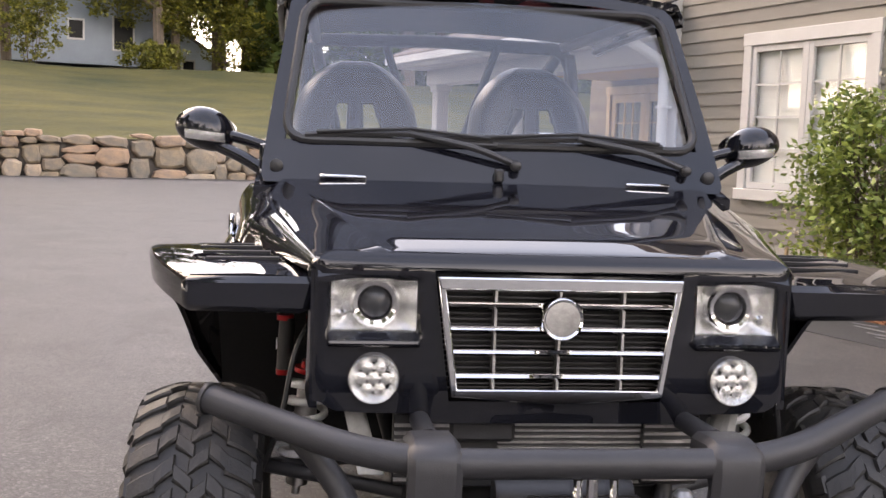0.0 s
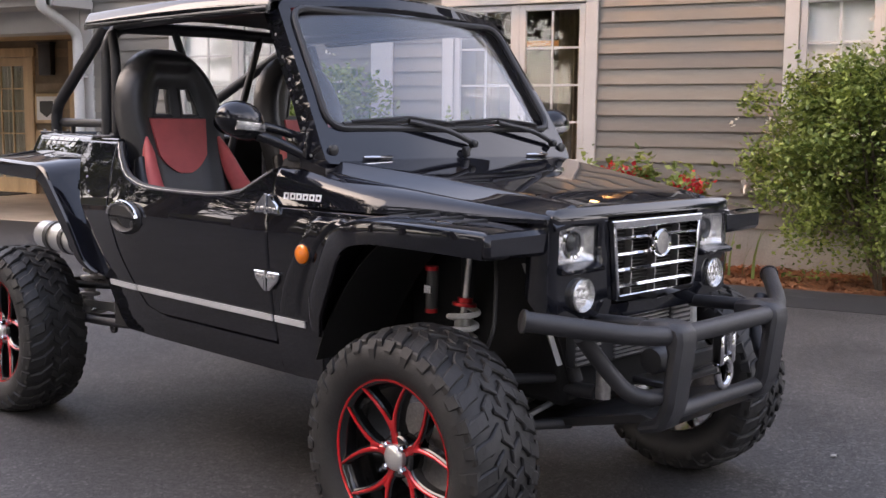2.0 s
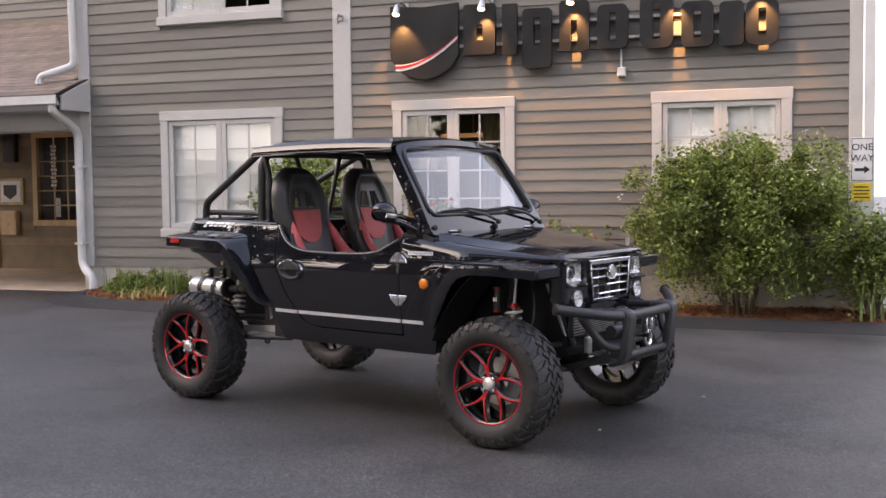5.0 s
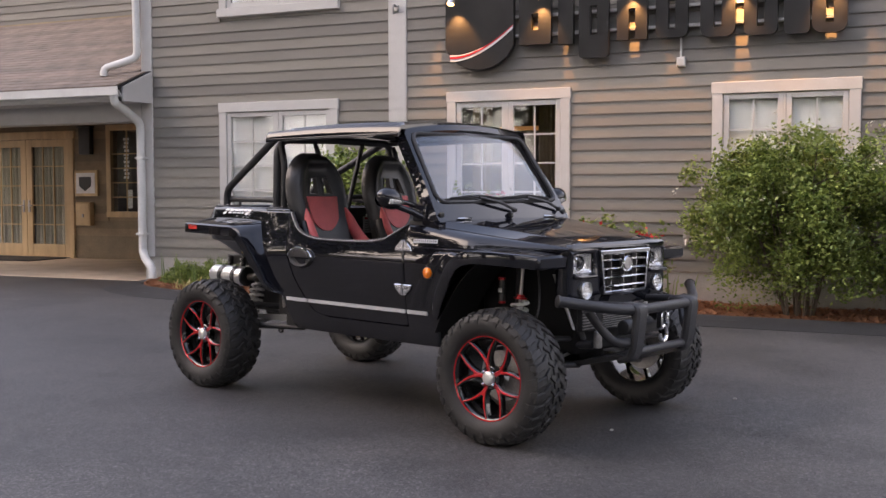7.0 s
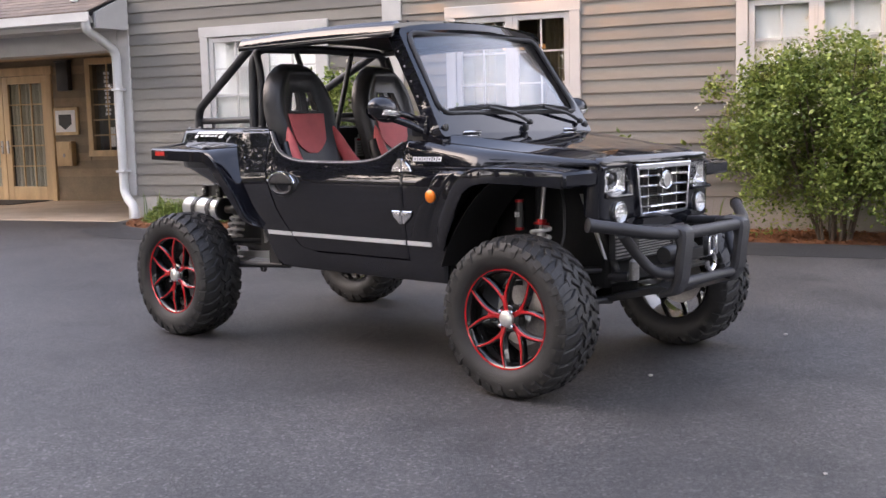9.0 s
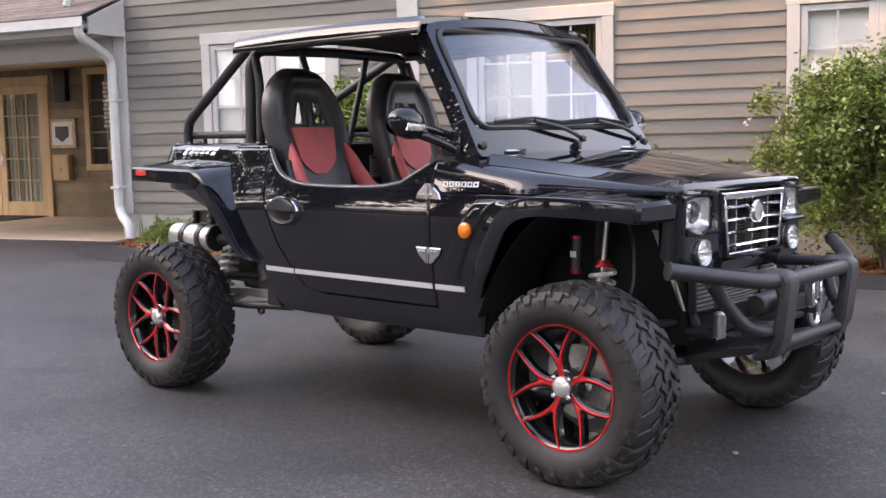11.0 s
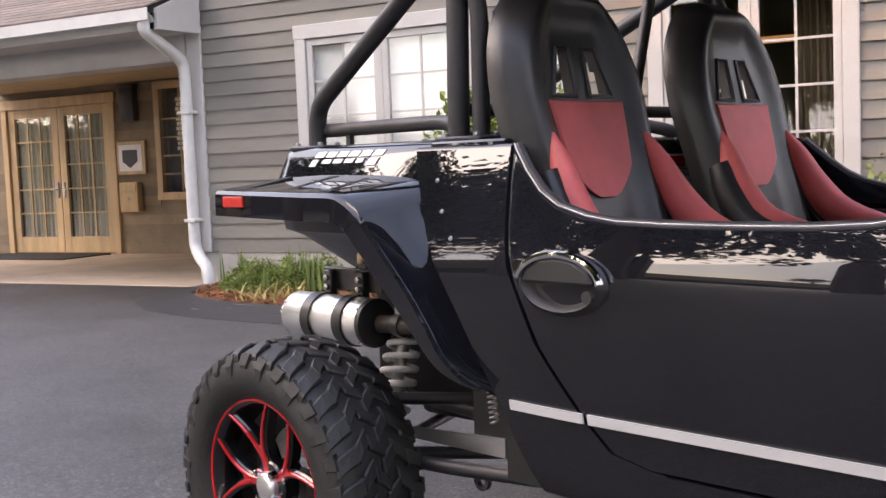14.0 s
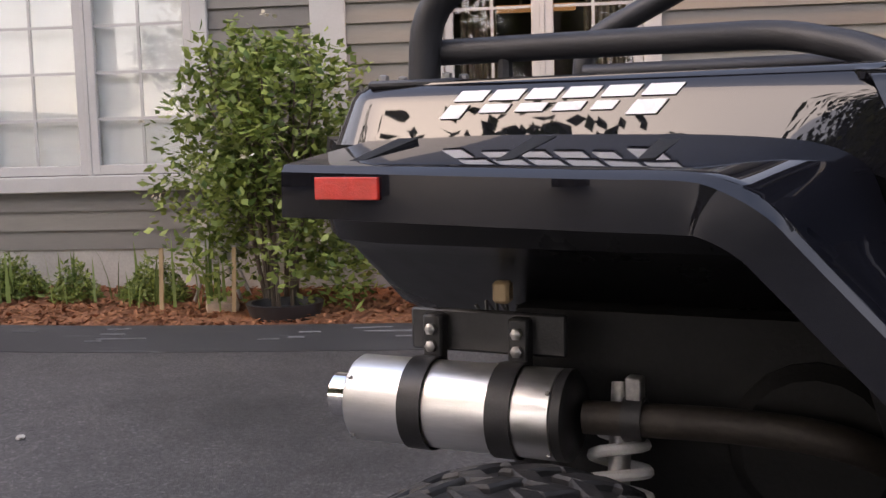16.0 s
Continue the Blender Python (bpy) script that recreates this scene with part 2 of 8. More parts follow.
LEAF = leaf_mat("shrub_leaf", (0.075, 0.13, 0.025), (0.27, 0.33, 0.085))
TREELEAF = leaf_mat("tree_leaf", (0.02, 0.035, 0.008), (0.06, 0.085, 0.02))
# yellow-green foliage, lighter than TREELEAF: the sunlight on it is in the colour
SUNLEAF = leaf_mat("sunlit_yellow_green_leaf", (0.08, 0.09, 0.015), (0.2, 0.19, 0.03))
STRAW = leaf_mat("straw_leaf", (0.3, 0.27, 0.1), (0.55, 0.46, 0.2))
BLADE = leaf_mat("iris_leaf", (0.08, 0.14, 0.03), (0.2, 0.27, 0.08))
PETAL = leaf_mat("red_petal", (0.45, 0.01, 0.02), (0.65, 0.03, 0.04))
PALEPETAL = leaf_mat("pale_blossom", (0.6, 0.55, 0.4), (0.75, 0.7, 0.6))

# asphalt: dark binder, pale grit, worn and stained areas
ASPHALT = mat("asphalt", (0.054, 0.0515, 0.051), 0.54, 0, 0.3, 0.45, 200, 0.7, second=(0.084, 0.079, 0.076), rough_vary=0.1, dist=0.006)
_nt = ASPHALT.node_tree
_p = _nt.nodes["Principled BSDF"]
_old = _p.inputs["Base Color"].links[0].from_socket
_v = _nt.nodes.new("ShaderNodeTexVoronoi")
_v.inputs["Scale"].default_value = 110
_nt.links.new(_nt.nodes.new("ShaderNodeTexCoord").outputs["Object"], _v.inputs["Vector"])
_sep = _nt.nodes.new("ShaderNodeSeparateColor")
_nt.links.new(_v.outputs["Color"], _sep.inputs[0])
_grit = ramp(_nt, _sep.outputs[0], [(0.0, (0.6,) * 3), (0.6, (0.95,) * 3), (0.93, (1.6,) * 3), (1.0, (2.7,) * 3)])
_stain = ramp(_nt, noise_tex(_nt, 1.6, 6, 0.7), [(0.36, (0.7,) * 3), (0.5, (1.0,) * 3), (0.68, (1.22, 1.2, 1.18))])
_nt.links.new(mixrgb(_nt, 1.0, mixrgb(_nt, 1.0, _old, _grit, "MULTIPLY"), _stain, "MULTIPLY"), _p.inputs["Base Color"])
NEWASPHALT = mat("dark_sealed_asphalt", (0.026, 0.026, 0.028), 0.6, 0, 0.2, 0.9, 260, 0.35, second=(0.04, 0.04, 0.042), dist=0.003)
_nt = NEWASPHALT.node_tree
_p = _nt.nodes["Principled BSDF"]
_old = _p.inputs["Base Color"].links[0].from_socket
_streak = ramp(_nt, noise_tex(_nt, 26, 5, 0.7, (1.0, 0.05, 1.0)), [(0.6, (1.0,) * 3), (0.68, (2.6,) * 3), (0.72, (3.2,) * 3)])
_nt.links.new(mixrgb(_nt, 1.0, _old, _streak, "MULTIPLY"), _p.inputs["Base Color"])


# ---- mesh helpers ----
def bm_of(verts, faces):
    bm = bmesh.new()
    vs = [bm.verts.new(v) for v in verts]
    for f in faces:
        try:
            bm.faces.new([vs[i] for i in f])
        except ValueError:
            pass
    return bm


def finish(name, bm, material, smooth=True, sharp=0.65, recalc=True):
    if recalc:
        bmesh.ops.recalc_face_normals(bm, faces=bm.faces)
    if smooth:
        for f in bm.faces:
            f.smooth = True
        for e in bm.edges:
            if len(e.link_faces) == 2 and e.calc_face_angle(0) > sharp:
                e.smooth = False
    me = bpy.data.meshes.new(name)
    bm.to_mesh(me)
    bm.free()
    me.materials.append(material)
    return me


def part(name, bm, material, parent, label="", smooth=True, recalc=True):
    ob = new(name, finish(name, bm, material, smooth, recalc=recalc))
    ob.parent = parent
    if label:
        ob["label"] = label
    return ob


def root(name, m, label, category, group="", kind=""):
    ob = new(name)
    ob.matrix_basis = m
    return tagged(ob, label, category, group, kind)


def single(name, bm, material, label, category, group="", kind="", smooth=True, m=None):
    ob = new(name, finish(name, bm, material, smooth))
    if m:
        ob.matrix_basis = m
    return tagged(ob, label, category, group, kind)


def shared(name, mesh, parent, loc=(0, 0, 0), m=None):
    ob = new(name, mesh)
    ob.parent = parent
    ob.matrix_basis = m if m else Matrix.Translation(loc)
    return ob


def add(bm, other):
    me = bpy.data.meshes.new("tmp")
    other.to_mesh(me)
    other.free()
    bm.from_mesh(me)
    bpy.data.meshes.remove(me)
    return bm


def joined(*bms):
    bm = bmesh.new()
    for b in bms:
        add(bm, b)
    return bm


def moved(bm, m):
    bmesh.ops.transform(bm, matrix=m, verts=bm.verts)
    return bm


def box(lo, hi, r=0.0, seg=1):
    bm = bmesh.new()
    bmesh.ops.create_cube(bm, size=1)
    lo, hi = Vector(lo), Vector(hi)
    for v in bm.verts:
        v.co = Vector(((lo[i] + hi[i]) / 2 + v.co[i] * (hi[i] - lo[i]) for i in range(3)))
    if r:
        bmesh.ops.bevel(bm, geom=bm.edges[:], offset=r, segments=seg, profile=0.6, affect="EDGES")
    return bm


def fillet(pts, rad, n=5):
    pts = [Vector(p) for p in pts]
    out = [pts[0]]
    for a, b, c in zip(pts, pts[1:], pts[2:]):
        u, w = a - b, c - b
        d = min(rad, u.length * 0.48, w.length * 0.48)
        p, q = b + u.normalized() * d, b + w.normalized() * d
        for k in range(n + 1):
            s = k / n
            out.append(p * (1 - s) ** 2 + b * 2 * s * (1 - s) + q * s * s)
    out.append(pts[-1])
    return out


def tube(pts, r, seg=10, rad=0.0, cap=True, taper=None):
    pts = fillet(pts, rad) if rad and len(pts) > 2 else [Vector(p) for p in pts]
    verts, faces = [], []
    up = None
    for i, p in enumerate(pts):
        d = (pts[min(i + 1, len(pts) - 1)] - pts[max(i - 1, 0)]).normalized()
        if up is None:
            up = d.orthogonal().normalized()
        up = (up - d * up.dot(d)).normalized()
        side = d.cross(up)
        rr = r if taper is None else r + (taper - r) * i / (len(pts) - 1)
        for k in range(seg):
            a = 2 * math.pi * k / seg
            verts.append(p + (up * math.cos(a) + side * math.sin(a)) * rr)
    for i in range(len(pts) - 1):
        for k in range(seg):
            k2 = (k + 1) % seg
            faces.append((i * seg + k, i * seg + k2, (i + 1) * seg + k2, (i + 1) * seg + k))
    if cap:
        faces.append(tuple(range(seg)))
        faces.append(tuple(range((len(pts) - 1) * seg, len(pts) * seg)))
    return bm_of(verts, faces)


def lathe(profile, seg=32, axis="x", close=False):
    """Profile of (along, radius) turned round the axis."""
    verts, faces = [], []
    for a, r in profile:
        for k in range(seg):
            t = 2 * math.pi * k / seg
            c, s = r * math.cos(t), r * math.sin(t)
            verts.append({"x": (a, c, s), "y": (c, a, s), "z": (c, s, a)}[axis])
    n = len(profile)
    for i in range(n if close else n - 1):
        j = (i + 1) % n
        for k in range(seg):
            k2 = (k + 1) % seg
            faces.append((i * seg + k, i * seg + k2, j * seg + k2, j * seg + k))
    if not close:
        faces.append(tuple(range(seg)))
        faces.append(tuple(range((n - 1) * seg, n * seg)))
    return bm_of(verts, faces)


def prism(poly, axis, a, b, r=0.0):
    """A 2D outline drawn out along an axis: for x the outline is (y, z), for y (x, z), for z (x, y)."""
    put = {"x": lambda p, h: (h, p[0], p[1]), "y": lambda p, h: (p[0], h, p[1]), "z": lambda p, h: (p[0], p[1], h)}[axis]
    n = len(poly)
    bm = bm_of([put(p, a) for p in poly] + [put(p, b) for p in poly], [tuple(range(n)), tuple(range(n, 2 * n))] + [(i, (i + 1) % n, n + (i + 1) % n, n + i) for i in range(n)])
    if r:
        bmesh.ops.recalc_face_normals(bm, faces=bm.faces)
        bmesh.ops.bevel(bm, geom=bm.edges[:], offset=r, segments=1, profile=0.6, affect="EDGES", clamp_overlap=True)
    return bm


def sheet(f, us, vs, off, skip=None):
    """A panel with thickness: f(u, v) gives the outer skin, off the way to the inner one."""
    off = Vector(off)
    nu, nv = len(us), len(vs)
    outer = [Vector(f(u, v)) for u in us for v in vs]
    inner = [p + off for p in outer]
    N = nu * nv
    cells = {(i, j) for i in range(nu - 1) for j in range(nv - 1) if not (skip and skip(i, j))}
    faces, edges = [], {}
    for i, j in cells:
        q = (i * nv + j, (i + 1) * nv + j, (i + 1) * nv + j + 1, i * nv + j + 1)
        faces += [q, tuple(N + k for k in reversed(q))]
        for a, b in zip(q, q[1:] + q[:1]):
            e = (min(a, b), max(a, b))
            edges[e] = None if e in edges else (a, b)
    for ab in edges.values():
        if ab:
            a, b = ab
            faces.append((b, a, N + a, N + b))
    bm = bm_of(outer + inner, faces)
    loose = [v for v in bm.verts if not v.link_faces]
    bmesh.ops.delete(bm, geom=loose, context="VERTS")
    return bm


def span(a, b, n):
    return [a + (b - a) * i / n for i in range(n + 1)]


def lerp_table(table, x):
    if x <= table[0][0]:
        return table[0][1]
    for (x0, y0), (x1, y1) in zip(table, table[1:]):
        if x <= x1:
            return y0 + (y1 - y0) * (x - x0) / (x1 - x0)
    return table[-1][1]


def leaves(points, size, seed, flat=0.35, long=1.6):
    """Folded leaves, one island each, at the given points."""
    rnd = random.Random(seed)
    verts, faces = [], []
    for p in points:
        d = Vector((rnd.gauss(0, 1), rnd.gauss(0, 1), rnd.gauss(0, 0.7))).normalized()
        n = Vector((rnd.gauss(0, 0.6), rnd.gauss(0, 0.6), 1)).normalized()
        w = d.cross(n).normalized()
        s = size * rnd.uniform(0.6, 1.3)
        p = Vector(p)
        k = len(verts)
        verts += [p, p + d * s * long * 0.5 + w * s * 0.5 - n * s * flat * 0.3, p + d * s * long, p + d * s * long * 0.5 - w * s * 0.5 - n * s * flat * 0.3]
        faces += [(k, k + 1, k + 2), (k, k + 2, k + 3)]
    return verts, faces


def leaf_mesh(name, points, size, seed, material, long=1.6):
    v, f = leaves(points, size, seed, long=long)
    me = bpy.data.meshes.new(name)
    me.from_pydata([tuple(p) for p in v], [], f)
    me.materials.append(material)
    return me


# ---- ground ----
def ground_height(x, y):
    """The lot climbs gently towards the porch and is level beyond."""
    return 0.0098 * (min(8.5, max(-12.0, y)) - 0.5)


single("ground", sheet(lambda x, y: (x, y, ground_height(x, y)), [-150, 150], [-150, -12, 8.5, 30.3], (0, 0, -0.4)), ASPHALT, "grey worn asphalt parking lot", "ground", kind="structure", smooth=False)


def hill_z(x, y):
    rise = min(1.0, max(0.0, (y - 30.3) / 16.0))
    z = 1.15 + 3.0 * (rise * 0.75 + 0.25 * rise * rise) + max(0.0, y - 46.3) * 0.045
    side = min(1.0, max(0.0, (x - 9.0) / 14.0))
    return z - 0.9 * side * (1 - rise) + 0.12 * math.sin(x * 0.45 + y * 0.2) * min(1, (y - 30.2) / 3)


def hill():
    xs = [-150, -80, -40] + [-22 + 2 * i for i in range(34)] + [60, 100, 150]
    ys = [30.3 + 0.9 * i for i in range(22)] + [54, 62, 80, 120, 200, 400]
    v = [(x, y, hill_z(x, y)) for x in xs for y in ys]
    n = len(ys)
    f = [(i * n + j, (i + 1) * n + j, (i + 1) * n + j + 1, i * n + j + 1) for i in range(len(xs) - 1) for j in range(n - 1)]
    for i in range(len(xs) - 1):
        k = len(v)
        v += [(xs[i], 30.3, -0.3), (xs[i + 1], 30.3, -0.3)]
        f.append((k, k + 1, (i + 1) * n, i * n))
    return bm_of(v, f)


single("grass_bank", hill(), GRASS, "sloping yellow-green lawn above a stone wall", "lawn", kind="structure")


# sealed asphalt apron and berm beside the planting bed
BED = [(4.85, -3.6), (4.75, 0.5), (4.6, 2.2), (4.45, 3.6), (4.36, 4.6), (4.32, 5.4), (4.34, 6.1), (4.42, 6.7), (4.58, 7.15), (4.85, 7.5), (5.2, 7.68), (5.5, 7.74)]


def bed_z(x, y):
    """The mulch is banked up against the wall."""
    return ground_height(x, y) + 0.035 + 0.06 * min(1.0, max(0.0, (x - 4.4) / 1.1))


def berm():
    pts = [Vector((x, y, 0)) for x, y in BED]
    verts, faces = [], []
    prof = [(-0.02, 0.012), (0.03, 0.06), (0.12, 0.062), (0.26, 0.035), (0.5, 0.004), (0.5, -0.05), (-0.02, -0.05)]
    for i, p in enumerate(pts):
        d = (pts[min(i + 1, len(pts) - 1)] - pts[max(i - 1, 0)]).normalized()
        n = Vector((-d.y, d.x, 0))
        for o, z in prof:
            verts.append(p + n * o + Vector((0, 0, z + ground_height(p.x, p.y))))
    m = len(prof)
    for i in range(len(pts) - 1):
        for k in range(m):
            faces.append((i * m + k, i * m + (k + 1) % m, (i + 1) * m + (k + 1) % m, (i + 1) * m + k))
    faces += [tuple(range(m)), tuple(range((len(pts) - 1) * m, len(pts) * m))]
    return bm_of(verts, faces)


single("kerb", berm(), NEWASPHALT, "low dark asphalt berm edging the mulch bed", "kerb", kind="structure")


def kerb_scuffs():
    rnd = random.Random(17)
    edge = sorted((y, x) for x, y in BED)
    bm = bmesh.new()
    for _ in range(20):
        y = rnd.uniform(3.2, 6.9)
        o = rnd.uniform(0.07, 0.34)
        x, l, w = lerp_table(edge, y) - o, rnd.uniform(0.02, 0.14) * rnd.choice((0.5, 1, 1)), rnd.uniform(0.002, 0.006)
        z = ground_height(x, y) + lerp_table([(0.0, 0.06), (0.12, 0.062), (0.26, 0.035), (0.5, 0.004)], o)
        k = (lerp_table(edge, y + 0.1) - lerp_table(edge, y - 0.1)) / 0.2
        add(bm, moved(box((-w, -l, -0.003), (w, l, 0.0025)), pose(x, y, z + 0.002, 0, -18 if o > 0.13 else 0, -math.degrees(math.atan(k)) + rnd.uniform(-4, 4))))
    single("kerb_scuffs", bm, SCUFF, "pale scuff marks along the asphalt berm", "scuff", kind="stuff", smooth=False)


kerb_scuffs()


def in_bed(x, y):
    e = [(yy, xx) for xx, yy in BED]
    return lerp_table(e, y) + 0.03 < x < 5.57 and -3.6 < y < 7.6


def mulch():
    rnd = random.Random(9)
    ys = [-3.6] + span(-3.0, 7.74, 40)
    edge = sorted((y, x) for x, y in BED)
    base = sheet(lambda u, y: ((1 - u) * lerp_table(edge, y) + u * 5.61, y, bed_z((1 - u) * lerp_table(edge, y) + u * 5.61, y) - 0.008), span(0, 1, 6), ys, (0, 0, -0.12))
    verts, faces = [], []
    while len(verts) < 4 * 16000:
        x, y = rnd.uniform(4.3, 5.6), rnd.uniform(-2.4, 7.7)
        if not in_bed(x, y):
            continue
        z = bed_z(x, y) + rnd.uniform(-0.008, 0.014) + 0.012 * math.sin(x * 9) * math.sin(y * 7)
        a, t = rnd.uniform(0, 6.28), rnd.uniform(-0.5, 0.5)
        l, w = rnd.uniform(0.012, 0.035), rnd.uniform(0.004, 0.01)
        d, s = Vector((math.cos(a) * math.cos(t), math.sin(a) * math.cos(t), math.sin(t))), Vector((-math.sin(a), math.cos(a), rnd.uniform(-.4, .4)))
        p = Vector((x, y, z))
        k = len(verts)
        verts += [p - d * l - s * w, p + d * l - s * w, p + d * l + s * w, p - d * l + s * w]
        faces.append((k, k + 1, k + 2, k + 3))
    me = bpy.data.meshes.new("mulch_chips")
    me.from_pydata([tuple(v) for v in verts], [], faces)
    me.materials.append(MULCH)
    bed = single("mulch_bed", base, MULCH, "reddish-brown bark mulch bed along the wall", "mulch", kind="stuff", smooth=False)
    ch = new("mulch_chips", me)
    ch.parent = bed
    ch["kind"] = "stuff"


mulch()

# small pebbles and paint flecks lying on the asphalt
for (px, py), r in (((-0.425, 0.053), 0.012), ((0.753, -0.405), 0.012), ((2.24, 4.73), 0.018), ((2.0, 2.9), 0.012), ((-1.6, -0.8), 0.008)):
    bm = bmesh.new()
    bmesh.ops.create_icosphere(bm, subdivisions=1, radius=r)
    for v in bm.verts:
        v.co = Vector((v.co.x * 1.3, v.co.y, v.co.z * 0.6)) * random.uniform(0.85, 1.15)
    single("pebble", bm, CONCRETE, "small pale pebble lying on the asphalt", "pebble", "pebbles on the lot", m=pose(px, py, r * 0.5 + ground_height(px, py)))
# ---- main building ----
WX = 5.61
ROW = 0.131
WINS = [
    # name, y0, y1, z0, z1 of the outer trim, blind in each sash
    ("window_1", 5.1, 6.83, 0.80, 2.385, (1.0, 1.0)),
    ("window_2", 2.168, 3.65, 0.76, 2.405, (0.0, 0.0)),
    ("window_3", -0.838, 0.62, 0.78, 2.39, (0.42, 0.42)),
    ("window_4", 5.08, 6.815, 3.47, 5.0, (0.0, 1.0)),
    ("window_5", 0.318, 2.42, 3.56, 5.1, (0.6, 0.3)),
]
TW = 0.11


def hole(w):
    return w[1] + TW - 0.01, w[2] - TW + 0.01, w[3] + TW - 0.01, w[4] - TW + 0.01


def wall_with_holes(y0, y1, z0, z1, holes, x0, x1):
    ys = sorted({y0, y1, *[h for q in holes for h in q[:2]]})
    zs = sorted({z0, z1, *[h for q in holes for h in q[2:]]})

    def skip(i, j):
        yc, zc = (ys[i] + ys[i + 1]) / 2, (zs[j] + zs[j + 1]) / 2
        return any(a < yc < b and c < zc < d for a, b, c, d in holes)

    return sheet(lambda u, v: (x0, u, v), ys, zs, (x1 - x0, 0, 0), skip)


holes = [hole(w) for w in WINS]
wall_east = single("wall_front", wall_with_holes(-1.53, 8.06, 0.0, 6.3, holes, WX, WX + 0.16), CONCRETE, "two-storey wall with taupe clapboards and white trim", "wall", kind="structure", smooth=False)


def board_mesh(y0, y1, z, h, x=0.0):
    pr = [(WX - 0.001 + x, z), (WX - 0.024 + x, z), (WX - 0.007 + x, z + h + 0.012), (WX - 0.001 + x, z + h + 0.012)]
    return prism([(a, b) for a, b in pr], "y", y0, y1)


STRIPS = [(-1.395, 4.175), (4.41, 7.89)]


def clapboards(parent, strips, z0, z1, wins, material, x=0.0):
    z = z0
    while z < z1 - 0.02:
        h = min(ROW, z1 - z)
        for a, b in strips:
            cuts = sorted((w[1] + 0.005, w[2] - 0.005) for w in wins if w[3] - 0.02 < z + h * 0.6 and w[4] > z + h * 0.3)
            y = a
            for c, d in cuts + [(b, b)]:
                if c > b:
                    c = b
                if c - y > 0.02 and c > a:
                    part("clapboard", board_mesh(y, c, z, h, x), material, parent, smooth=False)
                y = max(y, d)
        z += ROW


# white corner boards, middle board, frieze, foundation
for nm, y0, y1, x0 in (("corner_board", 7.89, 8.06, 5.572), ("corner_board", -1.53, -1.395, 5.572), ("joint_board", 4.175, 4.41, 5.575)):
    part(nm, box((x0, y0, 0.41), (WX + 0.003, y1, 6.2), 0.006), TRIM, wall_east, "white-painted trim board", smooth=False)
single("foundation", box((5.598, -1.52, -0.1), (5.7, 8.05, 0.412), 0.005), CONCRETE, "bare grey concrete foundation", "foundation", kind="structure", smooth=False)
single("wall_side", box((5.63, -1.53, 0.0), (10.5, -1.38, 6.3)), CLAP, "taupe side wall of the building", "wall", kind="structure", smooth=False)
single("wall_inner", box((5.77, 7.9, 0.0), (9.1, 8.055, 6.3)), CLAP, "taupe return wall beside the porch", "wall", kind="structure", smooth=False)
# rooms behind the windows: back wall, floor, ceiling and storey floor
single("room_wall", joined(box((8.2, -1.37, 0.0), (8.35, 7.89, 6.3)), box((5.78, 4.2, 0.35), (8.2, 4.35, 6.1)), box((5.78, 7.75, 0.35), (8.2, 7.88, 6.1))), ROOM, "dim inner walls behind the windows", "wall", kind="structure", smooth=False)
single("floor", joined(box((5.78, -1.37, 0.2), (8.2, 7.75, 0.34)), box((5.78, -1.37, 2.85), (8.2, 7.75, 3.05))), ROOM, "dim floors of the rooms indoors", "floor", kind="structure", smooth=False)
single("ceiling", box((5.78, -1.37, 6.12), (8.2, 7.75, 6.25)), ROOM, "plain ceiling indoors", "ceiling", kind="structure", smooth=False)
single("roof", prism([(5.1, 6.28), (8.2, 8.4), (11.2, 6.28), (11.2, 6.42), (8.2, 8.56), (5.05, 6.42)], "y", -1.95, 8.45), SHINGLE, "brown shingled gable roof", "roof", kind="structure", smooth=False)
part("soffit", box((5.08, -1.95, 6.2), (5.6, 8.45, 6.28), 0.004), TRIM, bpy.data.objects["roof"], smooth=False)


